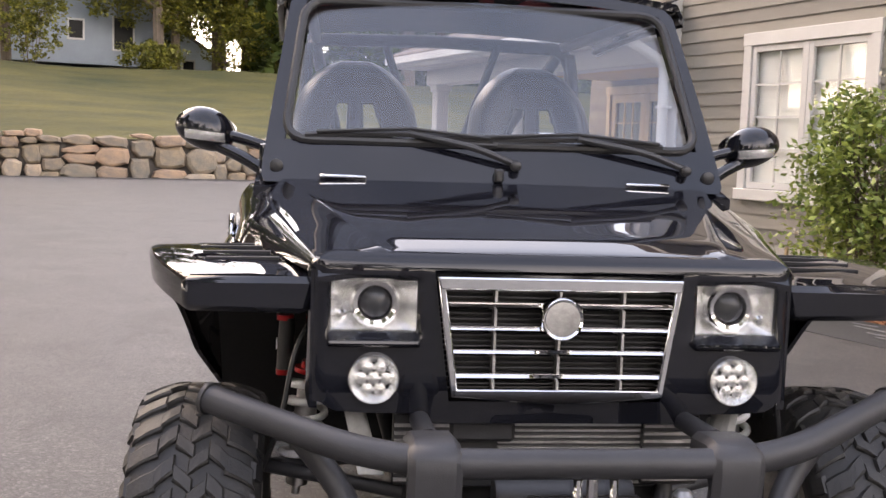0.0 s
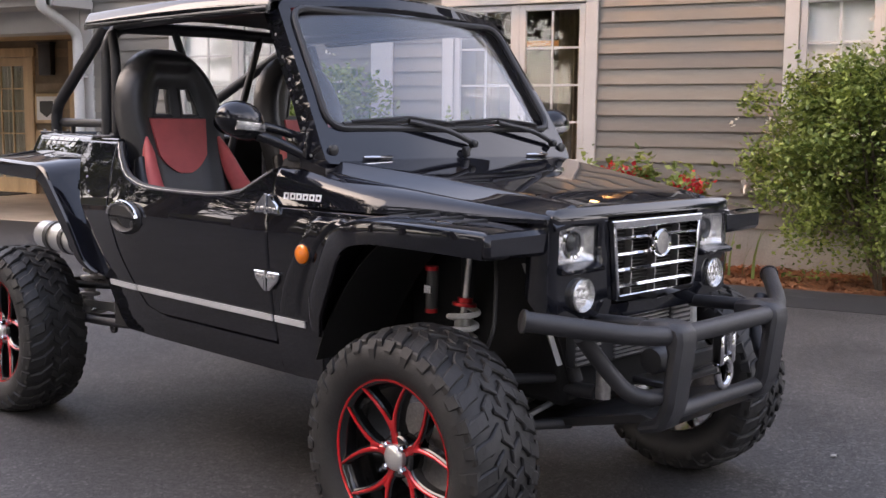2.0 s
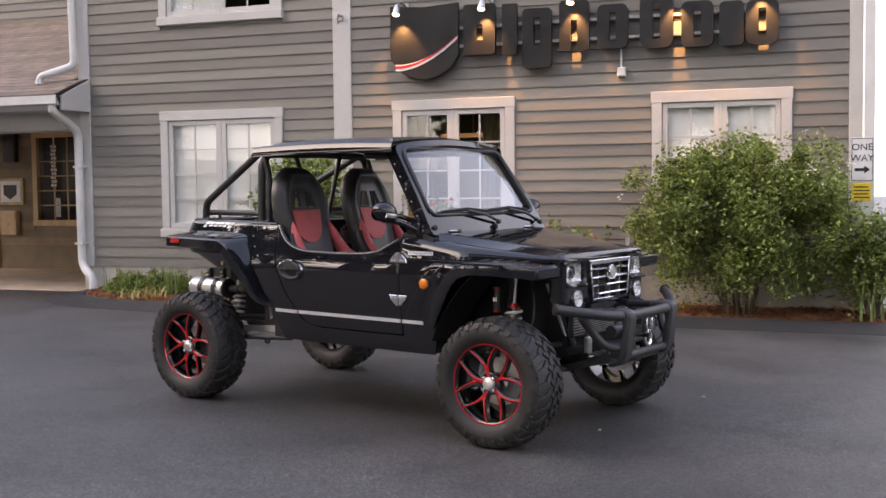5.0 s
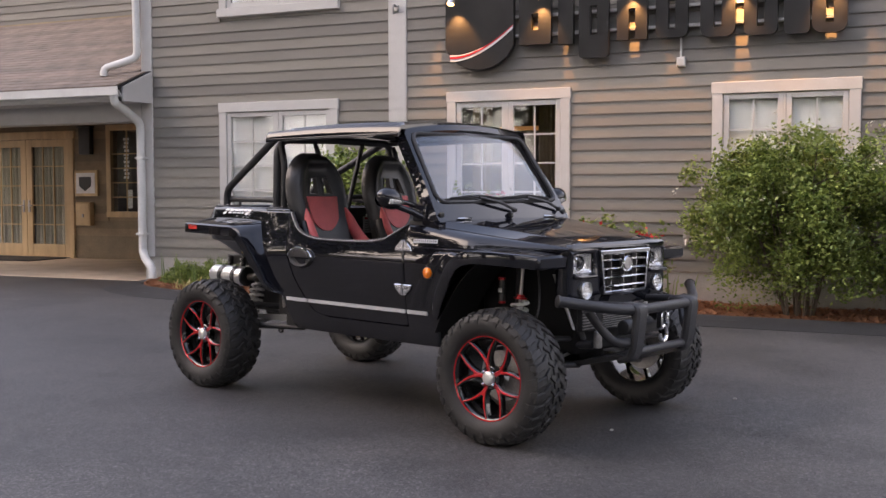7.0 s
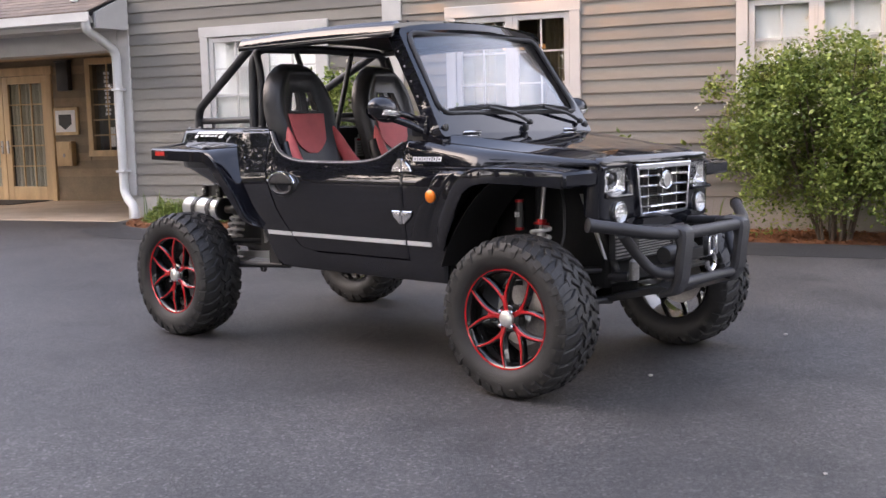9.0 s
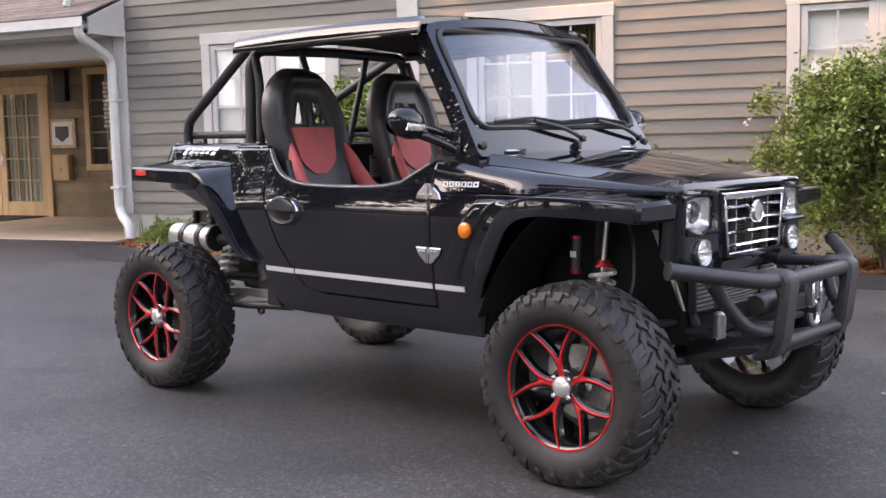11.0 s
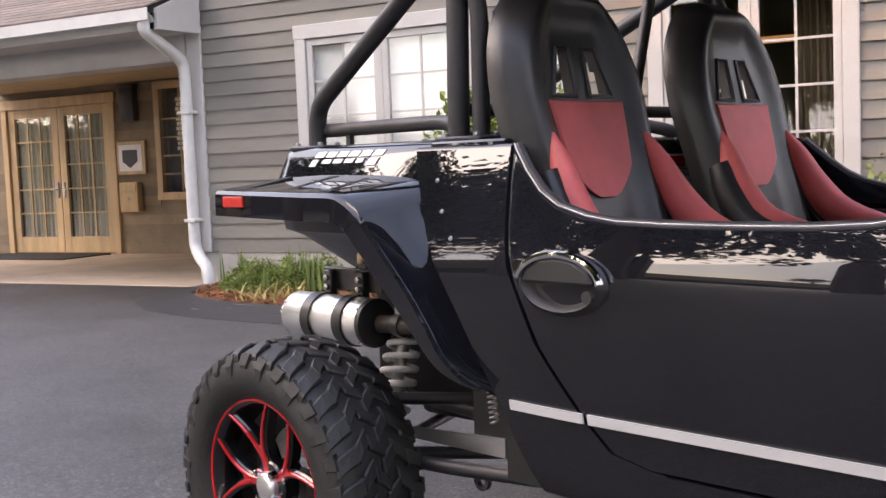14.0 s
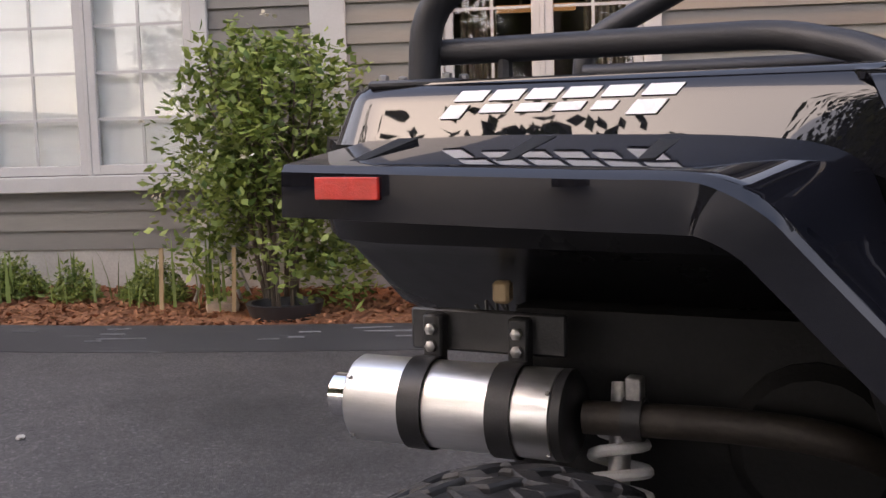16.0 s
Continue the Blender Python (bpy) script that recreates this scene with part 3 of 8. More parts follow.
def window(w, dark_room=True):
    name, y0, y1, z0, z1, blinds = w
    ob = root(name, Matrix.Identity(4), "white double casement window with small square panes", "window", kind="structure")
    x0 = 5.566
    part("window_frame", joined(
        box((x0, y0, z0), (5.62, y0 + TW, z1), 0.005), box((x0, y1 - TW, z0), (5.62, y1, z1), 0.005),
        box((x0 - 0.003, y0 - 0.01, z1 - TW), (5.62, y1 + 0.01, z1 + 0.012), 0.005)), TRIM, ob, smooth=False)
    part("window_sill", box((x0 - 0.03, y0 - 0.015, z0), (5.62, y1 + 0.015, z0 + TW), 0.008), TRIM, ob, smooth=False)
    ya, yb, za, zb = y0 + TW, y1 - TW, z0 + TW, z1 - TW
    mid = (ya + yb) / 2
    for s, (a, b) in enumerate(((ya + 0.004, mid - 0.012), (mid + 0.012, yb - 0.004))):
        f = 0.058
        xs = (5.585, 5.628)
        part("sash", joined(
            box((xs[0], a, za + 0.004), (xs[1], a + f, zb - 0.004), 0.005), box((xs[0], b - f, za + 0.004), (xs[1], b, zb - 0.004), 0.005),
            box((xs[0] + 0.001, a + f - 0.002, zb - f - 0.004), (xs[1] - 0.001, b - f + 0.002, zb - 0.005), 0.004), box((xs[0] + 0.001, a + f - 0.002, za + 0.005), (xs[1] - 0.001, b - f + 0.002, za + f + 0.012), 0.004)), TRIM, ob, smooth=False)
        ga, gb, gz0, gz1 = a + f, b - f, za + f + 0.012, zb - f - 0.004
        mb = [box((5.598, (ga + gb) / 2 - 0.009, gz0), (5.614, (ga + gb) / 2 + 0.009, gz1))]
        for k in range(1, 4):
            z = gz0 + (gz1 - gz0) * k / 4
            mb.append(box((5.599, ga, z - 0.009), (5.613, gb, z + 0.009)))
        part("muntin", joined(*mb), TRIM, ob, smooth=False)
        p = part("pane", box((5.604, ga - 0.005, gz0 - 0.005), (5.608, gb + 0.005, gz1 + 0.005)), GLASS, ob, smooth=False)
        p.visible_shadow = False
        if blinds[s]:
            low = gz1 - (gz1 - gz0) * blinds[s]
            sl, z = [], gz1
            while z > low:
                sl.append(bm_of([(5.645, ga - 0.03, z - 0.0245), (5.645, gb + 0.03, z - 0.0245), (5.6505, gb + 0.03, z), (5.6505, ga - 0.03, z)], [(0, 1, 2, 3)]))
                z -= 0.0235
            bl = part("blind", joined(*sl), BLIND, ob, "lowered white slatted blind", smooth=False, recalc=False)
    part("mullion", box((5.58, mid - 0.014, za), (5.632, mid + 0.014, zb), 0.003), TRIM, ob, smooth=False)
    return ob


for w in WINS:
    window(w)
for y0, y1, col in ((2.36, 2.65, SUNLEAF), (3.22, 3.47, SUNLEAF)):
    # drapes just inside the middle window
    f = lambda u, v: (5.9 + 0.03 * math.sin(u * 40), y0 + (y1 - y0) * u, 0.75 + 1.6 * v)
    single("curtain", sheet(f, span(0, 1, 24), [0, 1], (0.006, 0, 0)), PORCHWALL, "brown drape hanging inside the window", "curtain", "drapes in the window")

rl = root("ceiling_lamp", Matrix.Identity(4), "long warm lit lamp inside the room", "lamp")
part("shade", box((7.0, 2.7, 2.04), (7.12, 3.55, 2.09), 0.02, 2), glow_mat("warm_lamp_shade", (1.0, 0.5, 0.2), 0.1), rl)
part("stem", tube([(7.06, 3.12, 2.09), (7.06, 3.12, 2.86)], 0.01, 8), STEEL, rl)
clapboards(wall_east, STRIPS, 0.41, 6.2, WINS, CLAP)


# ---- porch ----
porch = root("porch", Matrix.Identity(4), "open entrance porch with brown shingled roof and white posts", "porch", kind="structure")
part("slab", box((5.58, 8.07, -0.1), (9.05, 14.7, 0.085), 0.01), SLAB, porch, "tan concrete porch floor", smooth=False)
for py in (11.75, 14.45):
    part("post", joined(box((5.62, py - 0.1, 0.08), (5.82, py + 0.1, 2.24), 0.008), box((5.59, py - 0.13, 0.08), (5.85, py + 0.13, 0.23), 0.008), box((5.59, py - 0.13, 2.1), (5.85, py + 0.13, 2.24), 0.008)), TRIM, porch, "square white porch post", smooth=False)
part("beam", box((5.57, 8.07, 2.2), (5.87, 14.7, 2.45), 0.006), TRIM, porch, smooth=False)
part("fascia", box((5.0, 7.9, 2.42), (5.06, 14.85, 2.6), 0.004), TRIM, porch, smooth=False)
part("eave_soffit", box((5.06, 7.96, 2.44), (5.57, 14.85, 2.465)), TRIM, porch, smooth=False)
part("porch_ceiling", box((5.87, 8.07, 2.46), (9.05, 14.7, 2.5)), TANTRIM, porch, smooth=False)
part("end_trim", prism([(5.0, 2.42), (5.565, 2.43), (5.565, 2.84), (5.0, 2.6)], "y", 7.87, 7.96), TRIM, porch, smooth=False)
part("gutter", sheet(lambda u, v: (4.9 + 0.1 * v * v * 0.99, 7.9 + 6.95 * u, 2.48 + 0.11 * (1 - v) ** 0.5 if v < 0.99 else 2.48), [0, 1], span(0, 1, 6), (0.004, 0, 0.004)), GUTTER, porch, smooth=False)
part("gutter_face", box((4.9, 7.89, 2.49), (4.915, 14.85, 2.6), 0.004), GUTTER, porch, smooth=False)
# shingle courses on the porch roof
slope = 0.4
part("roof_deck", prism([(4.94, 2.55), (9.1, 4.2), (9.1, 4.25), (4.92, 2.595)], "y", 7.9, 14.85), DARK, porch, smooth=False)
for k in range(30):
    xa = 4.9 + k * 0.14
    xb = xa + 0.16
    za, zb = 2.61 + (xa - 4.9) * slope, 2.61 + (xb - 4.9) * slope
    y_a = (7.91 if xb < 5.55 else 8.07) + 0.003 * (k % 2)
    part("shingle_course", prism([(xa, za - 0.012), (xa, za + 0.006), (xb, zb), (xb, zb - 0.015)], "y", y_a, 14.85), SHINGLE, porch, smooth=False)

# porch back wall, with the doorway and a window cut through
DOOR = (12.4, 14.66, 0.085, 2.33)
PW = (10.6, 11.66, 0.825, 2.43)
wall_porch = single("wall_porch", wall_with_holes(8.06, 15.3, 0.06, 4.3, [(DOOR[0] + .09, DOOR[1] - .09, -1, DOOR[3] - .09), (PW[0] + .08, PW[1] - .08, PW[2] + .08, PW[3] - .08)], 9.05, 9.19), PORCHWALL, "brown wall under the porch roof", "wall", kind="structure", smooth=False)
clapboards(wall_porch, [(8.08, 15.28)], 0.1, 2.46, [("d", *DOOR), ("w", *PW)], PORCHWALL, x=9.05 - WX)
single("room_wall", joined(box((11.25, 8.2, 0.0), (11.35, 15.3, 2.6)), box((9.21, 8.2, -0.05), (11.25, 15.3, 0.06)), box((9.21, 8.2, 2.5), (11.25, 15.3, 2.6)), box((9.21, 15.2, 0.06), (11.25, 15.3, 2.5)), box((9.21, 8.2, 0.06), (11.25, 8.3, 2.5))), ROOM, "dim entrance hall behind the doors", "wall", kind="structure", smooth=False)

door = root("door_1", Matrix.Identity(4), "tan wooden double door with many small glass panes", "door", kind="structure")
part("door_frame", joined(box((8.99, DOOR[0], 0.06), (9.07, DOOR[0] + 0.11, DOOR[3]), 0.006), box((8.99, DOOR[1] - 0.11, 0.06), (9.07, DOOR[1], DOOR[3]), 0.006), box((8.985, DOOR[0] - 0.03, DOOR[3] - 0.12), (9.07, DOOR[1] + 0.03, DOOR[3] + 0.02), 0.006)), TANTRIM, door, smooth=False)
dm = (DOOR[0] + DOOR[1]) / 2
for s, (a, b) in enumerate(((DOOR[0] + 0.115, dm - 0.004), (dm + 0.004, DOOR[1] - 0.115))):
    zt = DOOR[3] - 0.125
    st = 0.13
    leaf = part("door_leaf", joined(box((9.025, a, 0.1), (9.07, a + st, zt), 0.004), box((9.025, b - st, 0.1), (9.07, b, zt), 0.004), box((9.026, a + st, zt - 0.13), (9.069, b - st, zt), 0.003), box((9.026, a + st, 0.1), (9.069, b - st, 0.33), 0.003)), TANTRIM, door, smooth=False)
    ga, gb = a + st, b - st
    mb = [box((9.035, ga + (gb - ga) * k / 3 - 0.01, 0.33), (9.06, ga + (gb - ga) * k / 3 + 0.01, zt - 0.13)) for k in (1, 2)]
    mb += [box((9.036, ga, 0.33 + (zt - 0.46) * k / 5 - 0.01), (9.059, gb, 0.33 + (zt - 0.46) * k / 5 + 0.01)) for k in range(1, 5)]
    part("muntin", joined(*mb), TANTRIM, leaf, smooth=False)
    pn = part("pane", box((9.046, ga - 0.003, 0.325), (9.05, gb + 0.003, zt - 0.127)), GLASS, leaf, smooth=False)
    pn.visible_shadow = False
    hy = b - 0.06 if s == 0 else a + 0.06
    part("door_handle", joined(box((9.005, hy - 0.025, 0.9), (9.026, hy + 0.025, 1.12), 0.006), tube([(9.015, hy, 1.02), (8.97, hy, 1.02), (8.97, hy + (-0.1 if s == 0 else 0.1), 1.02)], 0.009, 8, 0.02)), STEEL, leaf)
    # added curtain: its pale colour stands in for the bright reflection in the panes
    cur = [(ga + (gb - ga) * k / 24, 9.085 + 0.012 * math.sin(k * 1.9 + s)) for k in range(25)]
    part("curtain", bm_of([(x_, y_, z_) for y_, x_ in cur for z_ in (0.3, zt - 0.1)] + [(x_ + 0.004, y_, z_) for y_, x_ in cur for z_ in (0.3, zt - 0.1)], [(2 * k, 2 * k + 2, 2 * k + 3, 2 * k + 1) for k in range(24)] + [(50 + 2 * k, 50 + 2 * k + 2, 50 + 2 * k + 3, 50 + 2 * k + 1) for k in range(24)]), CURTAIN, leaf, "thin pale curtain added to brighten the door glass")
single("doormat", box((8.0, 12.5, 0.086), (8.9, 14.6, 0.1), 0.005), DARK, "dark rubber doormat in front of the door", "doormat")

pwin = root("window_6", Matrix.Identity(4), "tan-framed window beside the entrance door", "window", kind="structure")
part("window_frame", joined(box((8.99, PW[0], PW[2]), (9.07, PW[0] + 0.1, PW[3]), 0.005), box((8.99, PW[1] - 0.1, PW[2]), (9.07, PW[1], PW[3]), 0.005), box((8.988, PW[0], PW[3] - 0.1), (9.07, PW[1], PW[3]), 0.005), box((8.98, PW[0], PW[2]), (9.07, PW[1], PW[2] + 0.1), 0.005)), TANTRIM, pwin, smooth=False)
part("muntin", joined(*[box((9.035, PW[0] + 0.1, PW[2] + 0.1 + 1.25 * k / 5 - 0.01), (9.06, PW[1] - 0.1, PW[2] + 0.1 + 1.25 * k / 5 + 0.01)) for k in range(1, 5)], *[box((9.036, PW[0] + 0.1 + 0.82 * k / 3 - 0.01, PW[2] + 0.1), (9.059, PW[0] + 0.1 + 0.82 * k / 3 + 0.01, PW[3] - 0.1)) for k in (1, 2)]), TANTRIM, pwin, smooth=False)
pn = part("pane", box((9.046, PW[0] + 0.09, PW[2] + 0.09), (9.05, PW[1] - 0.09, PW[3] - 0.09)), GLASS, pwin, smooth=False)
pn.visible_shadow = False

# unreadable writing on the porch window and a card behind it
for k in range(11):
    z = 2.2 - 0.066 * k
    part("writing_bar", box((9.04, 11.19 + 0.012 * (k % 3), z - 0.045), (9.0445, 11.31 - 0.016 * (k % 2), z)), SIGNWHITE, pwin, smooth=False)
part("card", box((9.052, 11.14, 0.98), (9.056, 11.25, 1.3)), SIGNWHITE, pwin, smooth=False)

# wall lantern, notice frame with the house emblem, letter box
lan = root("wall_lantern", Matrix.Identity(4), "dark oblong wall lantern beside the door", "wall lamp")
part("body", box((8.91, 11.95, 1.92), (9.02, 12.2, 2.4), 0.02, 2), PLASTIC, lan)
part("cap", box((8.89, 11.93, 2.39), (9.02, 12.22, 2.42), 0.006), PLASTIC, lan)
ns = root("notice_frame", Matrix.Identity(4), "tan framed notice with a black shield emblem", "sign")
part("board", box((8.98, 11.85, 1.19), (9.02, 12.37, 1.65), 0.006), TANTRIM, ns, smooth=False)
part("face", box((8.972, 11.9, 1.24), (8.979, 12.32, 1.6)), SIGNWHITE, ns, smooth=False)
part("emblem", prism([(11.98, 1.53), (12.25, 1.53), (12.25, 1.37), (12.115, 1.28), (11.98, 1.37)], "x", 8.966, 8.971), SIGNBLACK, ns, "black shield emblem", smooth=False)
mbx = root("letter_box", Matrix.Identity(4), "tan metal letter box on the wall", "letter box")
part("body", box((8.91, 11.96, 0.675), (9.02, 12.29, 1.085), 0.012, 2), TANTRIM, mbx)
part("flap", box((8.895, 11.98, 0.95), (8.91, 12.27, 1.06), 0.004), TANTRIM, mbx, smooth=False)
part("latch", box((8.895, 12.1, 0.82), (8.91, 12.14, 0.88), 0.004), STEEL, mbx, smooth=False)

# gabled upper wall behind the porch roof
gy0, gy1 = 8.06, 16.6
wall_gable = single("wall_gable", prism([(gy0, 3.7), (gy1, 3.7), (gy1, 4.15), (12.2, 6.9), (gy0, 6.9)], "x", 9.1, 9.25), CONCRETE, "clapboarded gable wall above the porch roof", "wall", kind="structure", smooth=False)
z = 3.86
while z < 6.6:
    yr = min(gy1, 16.6 - (z - 4.05) * (16.6 - 12.2) / (6.9 - 4.15)) if z > 4.1 else gy1
    part("clapboard", board_mesh(gy0, yr, z, ROW, 9.1 - WX), CLAP, wall_gable, smooth=False)
    z += ROW
part("rake_board", prism([(16.75, 3.98), (16.75, 4.22), (12.1, 7.13), (12.1, 6.86)], "x", 8.95, 9.09), TRIM, wall_gable, "white sloping rake board", smooth=False)
single("roof", prism([(16.9, 4.1), (16.9, 4.2), (12.1, 7.25), (8.0, 7.25), (8.0, 7.13), (12.05, 7.12)], "x", 8.9, 13.0), SHINGLE, "brown shingled gable roof over the entrance", "roof", kind="structure", smooth=False)

# downspouts
ds = root("downspout", Matrix.Identity(4), "white corrugated downspout at the corner of the porch", "downspout", "downspouts at the corner")
part("pipe", tube([(4.97, 8.0, 2.52), (4.97, 8.0, 2.41), (5.3, 8.02, 2.27), (5.49, 8.02, 2.17), (5.505, 8.02, 0.47), (5.47, 7.95, 0.38), (5.38, 7.79, 0.3), (5.36, 7.75, 0.22), (5.36, 7.75, 0.08)], 0.055, 12, 0.09), GUTTER, ds)
for zz in (0.7, 1.7):
    part("strap", box((5.44, 7.955, zz), (5.575, 8.085, zz + 0.03), 0.004), GUTTER, ds, smooth=False)
ds2 = root("downspout", Matrix.Identity(4), "white downspout from the upper roof onto the porch roof", "downspout", "downspouts at the corner")
part("pipe", tube([(5.4, 8.62, 4.66), (5.4, 8.54, 4.52), (5.48, 8.16, 4.3), (5.5, 8.08, 4.12), (5.5, 8.06, 3.03), (5.42, 8.2, 2.97), (5.34, 8.46, 2.89), (5.33, 8.48, 2.79)], 0.05, 12, 0.08), GUTTER, ds2)
part("eave_return", box((5.2, 8.08, 4.64), (5.62, 9.1, 4.9), 0.01), TRIM, ds2, smooth=False)

# ---- sign on the wall ----
sign = root("wall_sign", Matrix.Identity(4), "black company sign of a shield and raised dark forms", "sign")


def shield(y0, y1, z0, z1, x0, x1, r=0.006):
    n = 10
    w = y1 - y0
    low = [(y1 - w * k / n, z0 + (z1 - z0) * (0.3 - 0.3 * math.sin(math.pi * k / n) ** 0.6)) for k in range(n + 1)]
    return prism([(y0, z1), (y0 + w / 2, z1 - 0.03), (y1, z1)] + low, "x", x0, x1, r)


part("shield", shield(2.8, 3.635, 2.64, 3.5, 5.49, 5.55), SIGNBLACK, sign, smooth=False)
sw = lambda t, o: (3.57 - 0.765 * t, 2.75 + o + 0.4 * t ** 1.8 - 0.06 * t)
for o, wd, m_, x_ in ((0.0, 0.075, SIGNWHITE, 5.484), (0.028, 0.03, SIGNRED, 5.4795)):
    lo = [sw(t / 12, o) for t in range(13)]
    hi = [sw(t / 12, o + wd * (1 - 0.6 * t / 12)) for t in range(12, -1, -1)]
    part("stripe", prism(lo + hi, "x", x_, x_ + 0.004), m_, sign, smooth=False)
# nine plain dark raised forms of uneven height, some with a slot; the brand itself is not spelled
def slotted(y0, y1, z0, z1, slot, r=0.06):
    """A flat rounded block with an upright slot cut through it."""
    c, w = (y0 + y1) / 2, (y1 - y0) * 0.11
    ys = [y0, c - w, c + w, y1]
    zs = [z0, z0 + slot[0], z0 + slot[1], z1] if slot else [z0, z1]
    bm = sheet(lambda u, v: (5.47, u, v), ys if slot else [y0, y1], zs, (0.06, 0, 0), (lambda i, j: i == 1 and j == 1) if slot else None)
    ends = [e for e in bm.edges if abs((e.verts[0].co - e.verts[1].co).x) > 0.05 and all(min(abs(v.co.y - y0), abs(v.co.y - y1)) < 1e-5 and min(abs(v.co.z - z0), abs(v.co.z - z1)) < 1e-5 for v in e.verts)]
    bmesh.ops.bevel(bm, geom=ends, offset=r, segments=5, affect="EDGES", profile=0.5)
    return bm


for y0, y1, z0, z1, slot, r in ((2.36, 2.73, 2.89, 3.46, (0.16, 0.34), 0.03), (2.105, 2.275, 2.875, 3.44, None, 0.01), (1.71, 2.04, 2.71, 3.37, (0.25, 0.56), 0.05), (1.29, 1.62, 2.88, 3.43, (0.0005, 0.33), 0.05), (0.863, 1.198, 2.88, 3.36, (0.09, 0.39), 0.07), (0.378, 0.734, 2.86, 3.45, (0.1, 0.49), 0.1), (-0.04, 0.294, 2.855, 3.335, (0.09, 0.39), 0.07), (-0.352, -0.102, 2.845, 3.31, None, 0.05), (-0.705, -0.37, 2.84, 3.32, (0.1, 0.38), 0.1)):
    part("raised_form", slotted(y0, y1, z0, z1, slot, r), SIGNBLACK, sign, smooth=False)
for zr in (2.99, 3.2):
    part("rail", box((5.535, -0.7, zr), (5.585, 3.6, zr + 0.035), 0.003), STEEL, sign, smooth=False)
for ly in (3.46, 2.44, 1.43, 0.33, -0.55):
    lm = root("sign_lamp", Matrix.Identity(4), "small chrome gooseneck spotlight above the sign", "spotlight", "spotlights over the sign")
    part("arm", tube([(5.585, ly, 3.49), (5.4, ly, 3.53), (5.32, ly + 0.03, 3.47)], 0.012, 8, 0.05), STEEL, lm)
    part("rose", box((5.56, ly - 0.04, 3.44), (5.588, ly + 0.04, 3.54), 0.006), STEEL, lm)
    part("head", moved(lathe([(-0.07, 0.028), (-0.03, 0.04), (0.05, 0.05), (0.055, 0.044), (0.0, 0.03)], 16, "z"), pose(5.33, ly + 0.03, 3.42, 0, 200, 0)), CHROME, lm)
    part("bulb", moved(lathe([(-0.02, 0.004), (-0.01, 0.026), (0.03, 0.03), (0.045, 0.015)], 12, "z"), pose(5.335, ly + 0.03, 3.41, 0, 200, 0)), glow_mat("warm_bulb", (1.0, 0.62, 0.25), 6.0), lm, "lit warm bulb")
    lp = new("sign_spot", bpy.data.lights.new("sign_spot", "SPOT"))
    lp.data.energy, lp.data.color, lp.data.spot_size, lp.data.spot_blend, lp.data.shadow_soft_size = 34.0, (1.0, 0.5, 0.17), radians(80), 0.7, 0.02
    lp.matrix_basis = look((5.36, ly + 0.03, 3.34), (5.6, ly, 2.75))
cj = root("junction_box", Matrix.Identity(4), "small grey electrical box on the wall", "junction box")
part("body", box((5.53, 0.9, 2.58), (5.6, 0.99, 2.68), 0.006), GUTTER, cj, smooth=False)
part("cover", box((5.522, 0.906, 2.586), (5.53, 0.984, 2.674), 0.003), GUTTER, cj, smooth=False)
part("conduit", tube([(5.57, 0.95, 2.67), (5.57, 0.95, 3.0)], 0.012, 8), GUTTER, cj)
hk = root("wall_hook", Matrix.Identity(4), "small dark lamp bracket on the white joint board", "bracket")
part("plate", box((5.555, 4.27, 3.38), (5.577, 4.33, 3.46), 0.004), STEEL, hk)
part("hook", tube([(5.56, 4.3, 3.44), (5.5, 4.3, 3.46), (5.48, 4.3, 3.4), (5.5, 4.3, 3.34)], 0.012, 8, 0.03), STEEL, hk)
# tap on the wall
tp = root("garden_tap", Matrix.Identity(4), "small metal garden tap on the wall", "tap")
part("body", joined(tube([(5.59, 0.86, 0.76), (5.5, 0.86, 0.76), (5.48, 0.86, 0.7)], 0.016, 8, 0.03), box((5.57, 0.81, 0.71), (5.592, 0.91, 0.81), 0.005)), STEEL, tp)
part("knob", moved(lathe([(-0.01, 0.035), (0.01, 0.035)], 12, "z"), pose(5.52, 0.86, 0.82)), STEEL, tp)

# white drain pipe and traffic sign at the corner
dp = root("downspout", Matrix.Identity(4), "white square downspout on the building corner", "downspout", "downspouts at the corner")
part("pipe", box((5.47, -1.64, 0.12), (5.56, -1.535, 6.2), 0.01), GUTTER, dp, smooth=False)
part("foot", prism([(5.56, 0.16), (5.47, 0.16), (5.36, 0.05), (5.4, 0.0), (5.56, 0.04)], "y", -1.64, -1.535, 0.006), GUTTER, dp, smooth=False)
ow = root("traffic_sign", Matrix.Identity(4), "white one way sign with a black arrow above a yellow plate", "traffic sign")
oy0, oy1, oz0, oz1, ox = -1.625, -1.405, 1.4, 1.845, 5.3
part("pole", box((ox + 0.012, -1.535, 0.0), (ox + 0.05, -1.495, 1.8), 0.004), GUTTER, ow, smooth=False)
part("plate", box((ox, oy0, oz0), (ox + 0.006, oy1, oz1), 0.0025), SIGNWHITE, ow, smooth=False)
part("border", sheet(lambda u, v: (ox - 0.003, u, v), [oy0 + 0.01, oy0 + 0.015, oy1 - 0.015, oy1 - 0.01], [oz0 + 0.01, oz0 + 0.015, oz1 - 0.015, oz1 - 0.01], (0.003, 0, 0), lambda i, j: i == 1 and j == 1), SIGNBLACK, ow, smooth=False)
ac = (oy0 + oy1) / 2
part("arrow", prism([(ac + 0.07, 1.505), (ac + 0.07, 1.535), (ac - 0.02, 1.535), (ac - 0.02, 1.56), (ac - 0.075, 1.52), (ac - 0.02, 1.48), (ac - 0.02, 1.505)], "x", ox - 0.003, ox), SIGNBLACK, ow, smooth=False)
